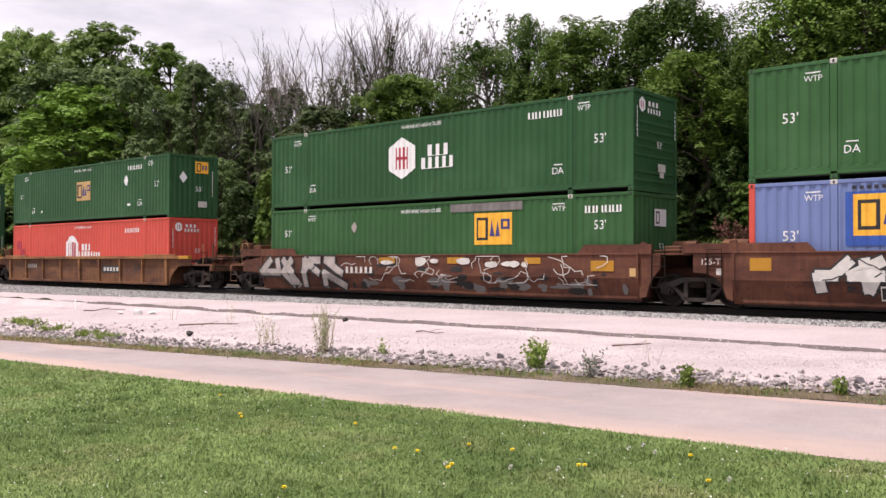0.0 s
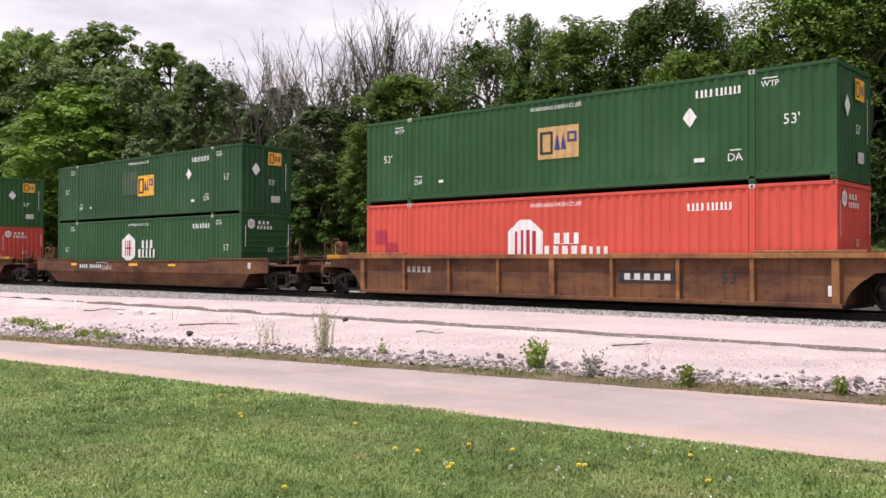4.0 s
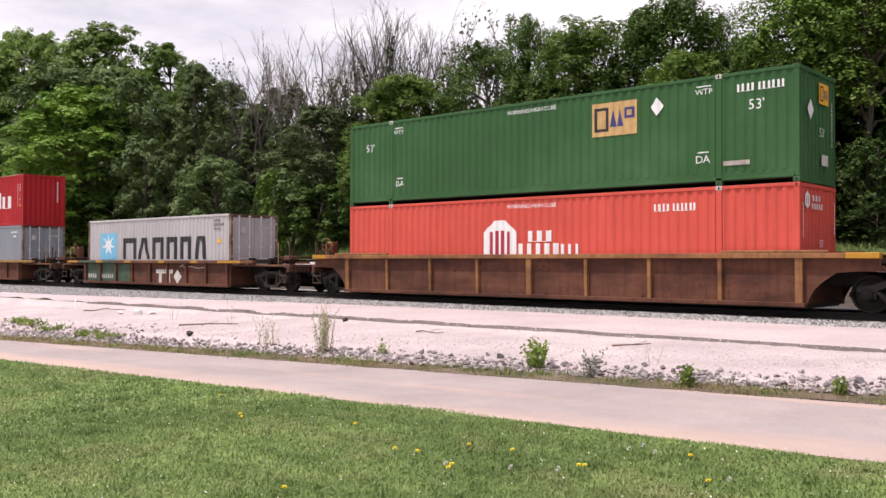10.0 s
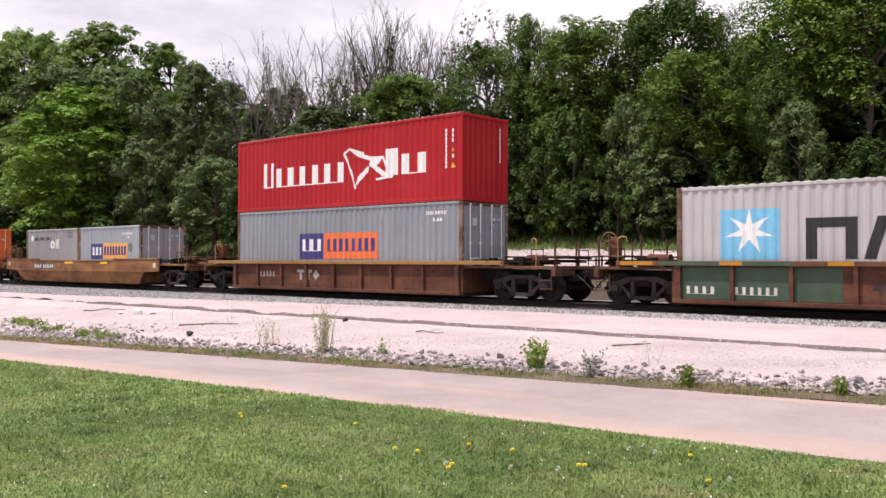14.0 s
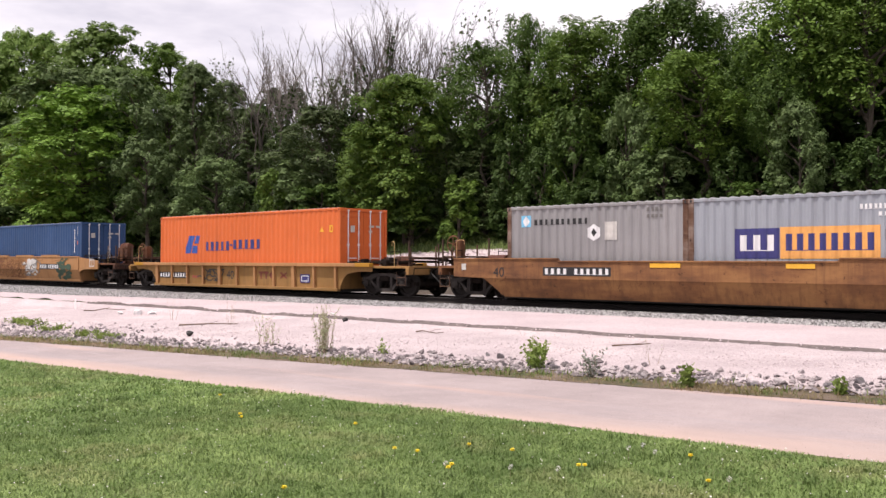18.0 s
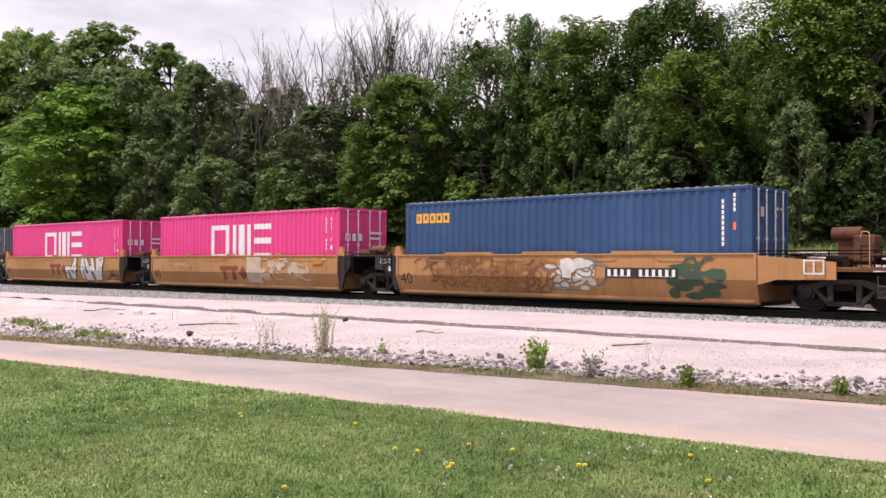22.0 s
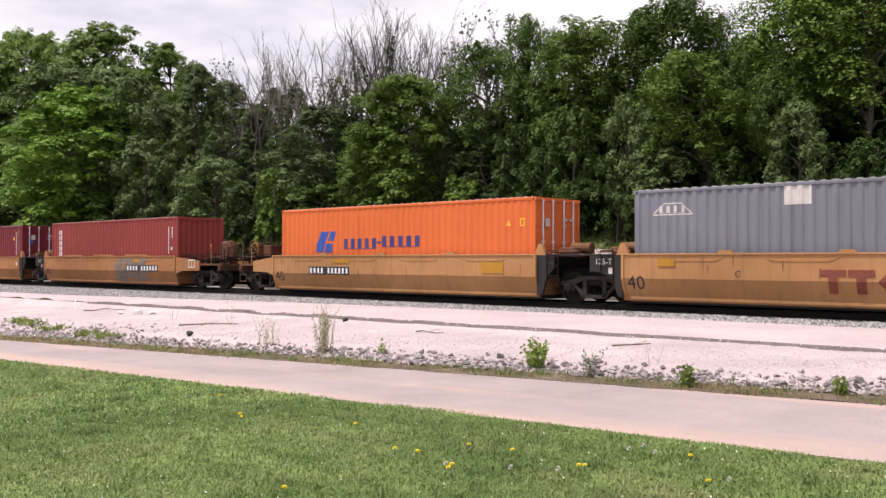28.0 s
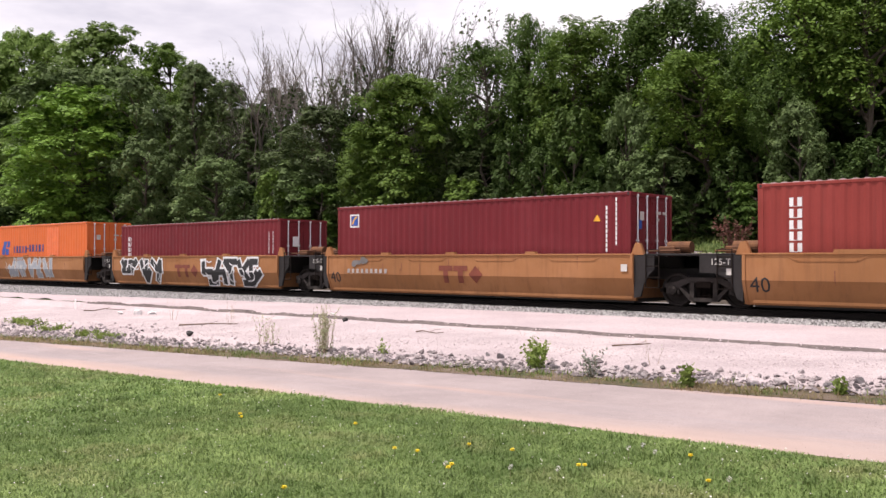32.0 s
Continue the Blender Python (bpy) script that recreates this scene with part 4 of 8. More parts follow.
    def pink_box(u, label):
        load(u, LOW, 12.192, H9, W40, "pink", label, "door", [("name_block", "white", ring(4.03, 5.27, 1.0, 2.42, 0.2)), ("name_block", "white", [rect(5.54, 5.78, 1.0, 2.42)]), ("name_block", "white", [rect(5.98, 6.36, 1.0, 2.42)]), ("name_block", "white", [rect(6.56, 6.80, 1.0, 2.42)]),
              ("name_block", "white", [rect(7.03, 8.13, 2.2, 2.42)]), ("name_block", "white", [rect(7.03, 8.13, 1.62, 1.86)]), ("name_block", "white", [rect(7.03, 8.13, 1.0, 1.24)]),
              ("number_marking", "white", [rect(11.39, 11.46, 1.3, 1.75)]), ("number_marking", "white", [rect(11.39, 11.46, 1.95, 2.54)]), ("number_marking", "white", [rect(11.69, 11.76, 2.05, 2.54)]), ("number_marking", "white", [rect(11.66, 11.79, 1.35, 1.5)]), ("warning_plate", "gold", [rect(11.67, 11.78, 1.65, 1.8)])],
             [("name_block", "white", ring(-0.95, -0.7, 1.68, 1.95, 0.05)), ("name_block", "white", word_bars(-0.6, -0.1, 1.68, 1.95, 2, 0.3)), ("number_marking", "white", [rect(0.3, 0.95, 1.95, 2.03)]), ("number_marking", "white", [rect(0.3, 0.8, 1.75, 1.83)]), ("number_marking", "white", [rect(0.3, 0.95, 0.9, 0.98)])])
    pink_box(-201.40, "vivid pink container with broad white blocks")
    pink_box(-216.96, "vivid pink container with white blocks, second of two")
    load(-232.56, LOW, 12.192, H9, W40, "slate", "slate grey container with a pale patch", "door", [("logo_outline", "offwhite", stroke([(0.55, 2.2), (0.9, 2.5), (1.4, 2.5), (1.72, 2.2), (0.55, 2.2)], 0.035)), ("logo_marking", "offwhite", word_bars(0.75, 1.5, 2.24, 2.44, 4, 0.5)), ("repair_patch", "offwhite", [rect(4.16, 4.84, 2.34, 2.81)]), ("number_marking", "offwhite", [rect(11.3, 11.37, 1.3, 2.5)])], door_marks())
    load(-248.12, LOW, 12.192, H9, W40, "orange", "bright orange container with dark blue marks, weathered", "door", orange_marks() + edge, door_marks(2.2))
    load(-267.68, LOW, 12.192, H9, W40, "brick", "brick red container with white blocks running down", "pressed", [("name_block", "white", word_bars(0.79, 1.1, 1.17 + i * 0.28, 1.39 + i * 0.28, 2, 0.3)) for i in range(5)] + [("number_marking", "white", [rect(11.37, 11.43, 1.21, 2.46)]), ("number_marking", "white", [rect(11.65, 11.72, 1.91, 2.45)]), ("small_marking", "offwhite", [rect(11.6, 11.75, 1.4, 1.55)])])
    load(-283.49, LOW, 12.192, H9, W40, "maroon", "dark maroon container with a small blue badge", "door", [("logo_frame", "white", ring(0.67, 1.12, 2.14, 2.61, 0.05)), ("logo_core", "logoblue", [rect(0.74, 1.05, 2.21, 2.54)]), ("logo_sweep", "gold", stroke([(0.78, 2.28), (0.88, 2.45), (1.0, 2.5)], 0.06)), ("number_marking", "white", [rect(11.37, 11.43, 1.18, 2.51)]), ("number_marking", "white", [rect(11.69, 11.75, 1.37, 2.74)]), ("warning_triangle", "gold", [[(10.97, 2.08), (11.22, 2.08), (11.09, 2.28)]])], door_marks() + [("logo_core", "logoblue", [rect(-0.80, -0.62, 1.85, 2.1)])])
    load(-299.05, LOW, 12.192, H8, W40, "maroon", "dark maroon low container with white edge marks", "door", [("name_block", "white", word_bars(0.66, 0.92, 1.1 + i * 0.25, 1.29 + i * 0.25, 2, 0.3)) for i in range(4)] + [("number_marking", "white", [rect(11.44, 11.5, 1.2, 2.1)]), ("number_marking", "white", [rect(11.7, 11.76, 1.2, 2.1)])], [("data_plate", "white", [rect(-0.6, -0.3, 1.5, 1.9)])])
    load(-314.64, LOW, 12.192, H9, W40, "orange", "bright orange container with repainted panels", "door", orange_marks() + [("repaint_patch", "orangered", [rect(7.7, 9.1, 0.95, 2.7)])], door_marks(2.2))


fill_train()


# ---- well cars ----
WHEEL_R, AXLE = 0.457, 0.89
CARS, WHEELS = [], []
CACHE = {}


def wheelset_mesh():
    if "wheelset" not in CACHE:
        bm = bmesh.new()
        lathe(bm, [(0.085, -1.12), (0.085, 1.12)], 12)
        for s in (-1, 1):
            lathe(bm, [(0.10, s * 0.60), (0.19, s * 0.64), (0.36, s * 0.69), (0.40, s * 0.68), (0.478, s * 0.685), (0.480, s * 0.705), (0.457, s * 0.72), (0.452, s * 0.815), (0.39, s * 0.815), (0.36, s * 0.755), (0.20, s * 0.77), (0.16, s * 0.84), (0.10, s * 0.84)], 28)
            lathe(bm, [(0.11, s * 0.98), (0.13, s * 1.0), (0.13, s * 1.14), (0.06, s * 1.16)], 14)
            for k in range(3):
                a = 2 * math.pi * k / 3
                box(bm, 0.07 * math.cos(a) - 0.02, 0.07 * math.cos(a) + 0.02, s * 1.16 - 0.012, s * 1.16 + 0.012, 0.07 * math.sin(a) - 0.02, 0.07 * math.sin(a) + 0.02)
        CACHE["wheelset"] = mesh_of("wheelset", bm, M["wheel"])
    return CACHE["wheelset"]


def frame_mesh(s):
    key = "side_frame%d" % s
    if key not in CACHE:
        bm = bmesh.new()
        y0, y1 = sorted((s * 0.93, s * 1.09))
        slab(bm, [(-1.12, 0.52), (-0.72, 0.52), (-0.42, 0.66), (0.42, 0.66), (0.72, 0.52), (1.12, 0.52), (1.12, 0.64), (0.78, 0.68), (0.46, 0.80), (-0.46, 0.80), (-0.78, 0.68), (-1.12, 0.64)], y0, y1)
        slab(bm, [(-0.72, 0.53), (-0.62, 0.53), (-0.30, 0.26), (0.30, 0.26), (0.62, 0.53), (0.72, 0.53), (0.38, 0.16), (-0.38, 0.16)], y0, y1)
        for x in (-0.33, 0.33):
            box(bm, x - 0.06, x + 0.06, y0, y1, 0.2, 0.7)
        for x in (-AXLE, AXLE):
            box(bm, x - 0.17, x + 0.17, y0 + 0.01, y1 - 0.01, 0.47, 0.60)
            box(bm, x - 0.19, x - 0.13, y0 + 0.01, y1 - 0.01, 0.36, 0.55)
            box(bm, x + 0.13, x + 0.19, y0 + 0.01, y1 - 0.01, 0.36, 0.55)
        CACHE[key] = mesh_of("side_frame", bm, M["side_frame"])
    return CACHE[key]


def spring_mesh():
    if "spring" not in CACHE:
        bm = bmesh.new()
        for s in (-1, 1):
            for cx in (-0.15, 0.0, 0.15):
                for k in range(6):
                    lathe(bm, [(0.05, -0.008), (0.068, 0.0), (0.05, 0.008)], 10, Matrix.Translation((cx, s * 1.01, 0.28 + k * 0.045)) @ Matrix.Rotation(radians(90), 4, "X"))
        CACHE["spring"] = mesh_of("spring_nest", bm, M["truck"])
    return CACHE["spring"]


def truck(parent, x):
    if "bolster" not in CACHE:
        bm = nb(-0.22, 0.22, -1.12, 1.12, 0.52, 0.70, bevel=0.03)
        tube(bm, (0, 0, 0.68), (0, 0, 0.86), 0.22, 14)
        CACHE["bolster"] = mesh_of("truck", bm, M["truck"])
        CACHE["end_transom"] = mesh_of("end_transom", nb(-0.05, 0.05, -0.9, 0.9, 0.38, 0.50), M["truck"])
        CACHE["brake_beam"] = mesh_of("brake_beam", nb(-0.08, 0.08, -0.66, 0.66, 0.24, 0.62), M["truck"])
        CACHE["brake_head"] = mesh_of("brake_head", nb(-0.06, 0.06, -0.62, 0.62, 0.30, 0.66), M["truck"])
        CACHE["spring_plank"] = mesh_of("spring_plank", nb(-0.30, 0.30, -0.9, 0.9, 0.20, 0.30), M["truck"])
    tr = part("truck", CACHE["bolster"], None, parent, "grimy two-axle cast steel truck")
    tr.location = (x, 0, 0)
    for s in (-1, 1):
        part("side_frame", frame_mesh(s), None, tr)
    part("spring_nest", spring_mesh(), None, tr)
    part("spring_plank", CACHE["spring_plank"], None, tr)
    for name, d in (("end_transom", 1.30), ("brake_beam", 0.36), ("brake_head", 1.12)):
        for s in (-1, 1):
            part(name, CACHE[name], None, tr).location = (s * d, 0, 0)
    if "brake_rod" not in CACHE:
        CACHE["brake_rod"] = mesh_of("brake_rod", nb(-1.25, 1.25, -0.05, 0.05, -0.045, 0.045, bevel=0.012), M["truck"])
    for y, z in ((-0.30, 0.30), (0.34, 0.44), (-0.18, 0.56), (0.22, 0.24)):
        part("brake_rod", CACHE["brake_rod"], None, tr).location = (0, y, z)
    for ax in (-AXLE, AXLE):
        w = part("wheelset", wheelset_mesh(), None, tr)
        w.location = (ax, 0, WHEEL_R)
        WHEELS.append((w, ax))
    return tr


def coupler(parent, x, s):
    """The coupler at the end x of a car; s: +1 at the leading end."""
    bm = nb(min(x - s * 1.0, x - s * 0.16), max(x - s * 1.0, x - s * 0.16), -0.08, 0.08, 0.74, 0.92, bevel=0.02)
    slab(bm, [(x - s * 0.22, -0.15), (x - s * 0.05, -0.19), (x + s * 0.10, -0.16), (x + s * 0.10, -0.06), (x - s * 0.02, -0.02), (x + s * 0.06, 0.08), (x + s * 0.02, 0.17), (x - s * 0.2, 0.15)], 0.69, 0.97, "z")
    part("coupler", bm, M["truck"], parent, "rusty knuckle coupler")
    bm = bmesh.new()
    pts = [(x - s * 0.55, -0.32, 0.82), (x - s * 0.25, -0.34, 0.62), (x - s * 0.05, -0.30, 0.42), (x + s * 0.0, -0.22, 0.36)]
    for a, b in zip(pts, pts[1:]):
        tube(bm, a, b, 0.028, 8)
    part("air_hose", bm, M["rubber"], parent, "hanging black air hose")
    bm = bmesh.new()
    for a, b in (((x - s * 0.35, -1.35, 0.98), (x - s * 0.3, -0.25, 0.98)), ((x - s * 0.35, -1.35, 0.98), (x - s * 0.35, -1.40, 0.72)), ((x - s * 0.3, -0.25, 0.98), (x - s * 0.12, -0.1, 0.98))):
        tube(bm, a, b, 0.016, 6)
    part("cut_lever", bm, M["truck"], parent)


def end_platform(parent, x0, x1, s, mat, zt=1.05, tall=False, posts=True):
    """The stub over a truck: centre sill, bolster arms, crossover deck, grab irons, steps and brake gear, from the well (x0) to the end (x1)."""
    a, b = min(x0, x1), max(x0, x1)
    part("centre_sill", nb(a, b, -0.32, 0.32, 0.62, 0.98, bevel=0.02), M["black_car"], parent)
    deck = bmesh.new()
    box(deck, a, b - 0.02, -1.30, 1.30, zt - 0.08, zt, bevel=0.01)
    part("end_deck", deck, mat, parent)
    part("end_beam", nb(min(x1, x1 - s * 0.16), max(x1, x1 - s * 0.16), -1.35, 1.35, zt - 0.30, zt - 0.06, bevel=0.015), mat, parent)
    for y in (-1, 1):
        st = bmesh.new()
        xs = x1 - s * 0.12
        for dx in (0.0, -s * 0.42):
            tube(st, (xs + dx, y * 1.38, zt - 0.2), (xs + dx, y * 1.38, 0.38), 0.014, 6)
        for zz in (0.4, 0.66):
            tube(st, (xs, y * 1.38, zz), (xs - s * 0.42, y * 1.38, zz), 0.016, 6)
        part("step", st, M["post"], parent)
        gr = bmesh.new()
        xg = x1 - s * 0.5
        tube(gr, (xg, y * 1.25, zt), (xg, y * 1.25, zt + 0.52), 0.014, 6)
        tube(gr, (xg - s * 0.45, y * 1.25, zt), (xg - s * 0.45, y * 1.25, zt + 0.52), 0.014, 6)
        tube(gr, (xg, y * 1.25, zt + 0.5), (xg - s * 0.45, y * 1.25, zt + 0.5), 0.014, 6)
        tube(gr, (xg, y * 1.25, zt + 0.25), (xg - s * 0.45, y * 1.25, zt + 0.25), 0.012, 6)
        part("grab_iron", gr, M["truck"], parent)
    if posts:
        for dx, y, h in ((0.28, -0.95, 0.62), (0.28, 0.35, 0.70), (0.10, -1.22, 0.86), (0.10, 1.22, 0.95), (0.95, 1.24, 0.80)):
            part("guide_post", nb(x1 - s * dx - 0.022, x1 - s * dx + 0.022, y - 0.03, y + 0.03, zt - 0.02, zt + h, bevel=0.008), M["post"], parent)
        hoop = bmesh.new()
        xh = x1 - s * 0.75
        top = [(xh, -1.28, zt + 0.0), (xh, -1.28, zt + 0.78), (xh - s * 0.06, -1.24, zt + 0.84), (xh - s * 0.20, -1.18, zt + 0.84), (xh - s * 0.24, -1.16, zt + 0.70)]
        for p, q in zip(top, top[1:]):
            tube(hoop, p, q, 0.010, 6)
        part("grab_hoop", hoop, M["tangold"], parent, "pale yellow grab hoop")
        part("cross_tread", nb(min(x1 - s * 0.30, x1 + s * 0.02), max(x1 - s * 0.30, x1 + s * 0.02), -1.30, 1.30, zt + 0.16, zt + 0.20, bevel=0.006), M["truck"], parent)
    bm = bmesh.new()
    xr = (x0 + x1) / 2
    up = 0.62 if tall else 0.0
    tube(bm, (xr - 0.35, 0.25, zt + 0.2 + up), (xr + 0.35, 0.25, zt + 0.2 + up), 0.19 if tall else 0.16, 16)
    box(bm, xr - 0.2, xr + 0.2, 0.15, 0.35, zt, zt + 0.1 + up)
    part("air_reservoir", bm, M["brown_car"], parent, "rusty air reservoir")
    if tall:
        part("gear_box", nb(xr + s * 0.35, xr + s * 0.85, -0.45, 0.1, zt + 0.1, zt + 0.78, bevel=0.02) if s > 0 else nb(xr + s * 0.85, xr + s * 0.35, -0.45, 0.1, zt + 0.1, zt + 0.78, bevel=0.02), mat, parent)
        rk = bmesh.new()
        for zz in (zt + 0.32, zt + 0.40):
            tube(rk, (x0, -1.15, zz), (x1, -1.1, zz), 0.02, 6)
        for q in (0.2, 0.5, 0.8):
            xq = x0 + (x1 - x0) * q
            tube(rk, (xq, -1.13, zt), (xq, -1.13, zt + 0.4), 0.02, 6)
        part("pipe_rack", rk, M["truck"], parent)
    xa, xb = sorted((x1 - s * 0.85, x1 - s * 0.05))
    part("crossover_grating", nb(xa, xb, -1.15, 1.15, zt + 0.27, zt + 0.32, bevel=0.008), M["post"], parent, "raised crossover grating")
    for xq in (xa + 0.06, xb - 0.06):
        for y in (-1.08, 1.08):
            part("grating_leg", nb(xq - 0.02, xq + 0.02, y - 0.02, y + 0.02, zt - 0.01, zt + 0.275), M["post"], parent)
    for y, z in ((-1.02, 0.10), (-0.45, 0.19), (0.55, 0.16), (0.9, 0.30)):
        part("brake_pipe", tube(bmesh.new(), (x0 + s * 0.05, y, zt + z), (x1 - s * 0.1, y * 0.9, zt + z * 0.8), 0.026, 6), M["truck"], parent)
    bm = bmesh.new()
    for q, h in ((0.12, 0.18), (0.3, 0.26), (0.62, 0.2)):
        xq = x0 + (x1 - x0) * q
        box(bm, xq - 0.09, xq + 0.09, -1.2, -0.95, zt, zt + h, bevel=0.015)
    tube(bm, (x0 + s * 0.1, -1.05, zt + 0.12), (x1 - s * 0.2, -1.0, zt + 0.12), 0.03, 6)
    part("rigging", bm, M["truck"], parent)
    bm = nb(xr - 0.22, xr + 0.22, -0.75, -0.35, zt, zt + 0.26, bevel=0.03)
    tube(bm, (xr - 0.5, -0.55, zt + 0.12), (xr + 0.55, -0.55, zt + 0.12), 0.03, 8)
    part("brake_valve", bm, M["truck"], parent)


def brake_wheel(parent, x, s, zt):
    bm = bmesh.new()
    y, z = -0.72, zt + 0.72
    lathe(bm, [(0.27, -0.014), (0.29, 0.0), (0.27, 0.014), (0.25, 0.0), (0.27, -0.014)], 22, Matrix.Translation((x, y, z)), caps=False)
    for k in range(5):
        a = k * 2 * math.pi / 5 + 0.4
        tube(bm, (x, y, z), (x + 0.27 * math.cos(a), y, z + 0.27 * math.sin(a)), 0.014, 6)
    tube(bm, (x, y - 0.03, z), (x, y + 0.16, z), 0.035, 8)
    box(bm, x - 0.13 - s * 0.10, x + 0.13 - s * 0.10, y + 0.10, y + 0.36, zt, zt + 0.86, bevel=0.02)
    part("brake_wheel", bm, M["rust_car"], parent, "rusty hand brake wheel on its housing")


FLAT = [(-1e3, 0.0), (1e3, 0.0)]


def thin(name):
    """Marks of many overlapping strokes: each stroke lies a hair above the last."""
    return 0.00012 if name.split("_")[0] in ("old", "sprayed", "repainted") else 0.0


def side_mark(ob, x_of, y, name, key, polys, layer=0):
    """Marks painted on a flat car side that faces -y; a later layer lies over an earlier one."""
    part(name, painted(shifted(polys, x_of, 0), FLAT, lambda s, d, z: (s, y - d, z), 0.005 + 0.0025 * layer, thin(name)), M[key], ob)


def folded_mark(ob, x_of, name, key, polys, layer, fold=0.758, foot=0.14, lean=0.32, y_top=1.47, y_foot=1.27):
    """Marks on a side that is upright above its fold and leans in below it."""
    polys = shifted(polys, x_of, 0)
    high = [q for q in (clip(p, 1, fold, True) for p in polys) if len(q) > 2]
    low = [q for q in (clip(clip(p, 1, fold, False), 1, foot + 0.01, True) for p in polys) if len(q) > 2]
    lift = 0.005 + 0.003 * layer
    if high:
        part(name, painted(high, FLAT, lambda s, d, z: (s, -y_top - d, z), lift, thin(name)), M[key], ob)
    if low:
        part(name, painted(low, FLAT, lambda s, d, z: (s, -(y_foot + (z - foot) * lean) - d, z), lift, thin(name)), M[key], ob)


def well_floor(ob, w0, w1, mat):
    part("well_floor", nb(w0, w1, -1.2, 1.2, 0.08, 0.29), M["black_car"], ob)
    for y in (-1, 1):
        a, b = sorted((y * 1.23, y * 1.31))
        part("inner_wall", nb(w0, w1, a, b, 0.19, 1.0), mat, ob)
    for x in (w0 - 0.04, w1 + 0.04):
        part("bulkhead", nb(x - 0.03, x + 0.03, -1.3, 1.3, 0.2, 1.0), mat, ob)


def label_place(c0, c1):
    return (c0 + c1) / 2


def ribbed_car(c0, c1, w0, w1, mat, label, zc=1.44, ribs=8, flat=False, chord_mat=None, marks=(), brake=True, chord_marks=()):
    """A single well car with upright ribs along its sides. c0, c1: its coupler faces; w0, w1: the ends of its well."""
    mid = label_place(c0, c1)
    ob = thing("well_car", label, "rail car", "cars of the train", at=pose(mid, 0, 0))
    c0, c1, w0, w1 = c0 - mid, c1 - mid, w0 - mid, w1 - mid
    m, cm = M[mat], M[chord_mat or mat]
    e0, e1 = w0 - 1.75, w1 + 1.75
    zs = 0.14
    for y in (-1, 1):
        a, b = sorted((y * 1.36, y * 1.32))
        if flat:
            out = [(w0 - 0.1, zs), (w1 + 0.1, zs), (w1 + 0.1, zc - 0.05), (w0 - 0.1, zc - 0.05)]
        else:
            zl = min(1.0, zc - 0.3)
            arc = [(0.05, zs), (0.12, 0.34), (0.24, 0.55), (0.45, 0.75), (0.75, zl - 0.04), (1.2, zl), (1.75, zl)]
            out = [(w1 + d, z) for d, z in arc] + [(e1, zc - 0.05), (e0, zc - 0.05)] + [(w0 - d, z) for d, z in arc[::-1]]
        part("side_plate", slab(bmesh.new(), out, a, b), m, ob)
        a, b = sorted((y * 1.50, y * 1.30))
        part("top_chord", nb(e0, e1, a, b, zc - 0.13, zc, bevel=0.012), cm, ob)
        if not flat:
            a2, b2 = sorted((y * 1.506, y * 1.30))
            for xa, xb in ((e0 - 0.01, e0 + 0.75), (e1 - 0.75, e1 + 0.01)):
                part("chord_end", nb(xa, xb, a2, b2, zc - 0.135, zc + 0.005, bevel=0.012), M["yellow_trim"], ob, "yellow painted chord end")
        a, b = sorted((y * 1.47, y * 1.30))
        part("bottom_sill", nb(w0 - 0.05, w1 + 0.05, a, b, zs - 0.02, zs + 0.09, bevel=0.01), m, ob)
        for i in range(ribs + 1):
            x = w0 + 0.1 + (w1 - w0 - 0.2) * i / ribs
            wide = 0.09 if i % 4 == 0 else 0.05
            a, b = sorted((y * 1.465, y * 1.355))
            rb = slab(bmesh.new(), [(y * 1.355, zs + 0.08), (y * 1.44, zs + 0.08), (y * 1.47, zc - 0.12), (y * 1.355, zc - 0.12)], x - wide, x + wide, "x")
            part("side_rib", rb, m if flat else cm, ob)
        if not flat and zc > 1.3:
            a, b = sorted((y * 1.43, y * 1.33))
            for xa, xb in ((w1 - 2.1, w1 + 0.6), (w0 - 0.6, w0 + 2.1)):
                part("guide_rail", nb(xa, xb, a, b, zc, zc + 0.07, bevel=0.015), cm, ob)
    well_floor(ob, w0, w1, m)
    for s, w, c in ((-1, w0, c0), (1, w1, c1)):
        end_platform(ob, w + s * 0.05, c - s * 0.62, s, m if not flat else M["rust_car"], min(1.08, zc - 0.1))
        truck(ob, c - s * 2.05)
        coupler(ob, c, s)
    if brake:
        brake_wheel(ob, c0 + 0.75, -1, min(1.08, zc - 0.1))
    for i, (name, key, polys) in enumerate(marks):
        side_mark(ob, w0, -1.36, name, key, polys, i)
    for name, key, polys in chord_marks:
        side_mark(ob, w0, -1.50, name, key, polys)
    CARS.append((ob, mid))
    return ob


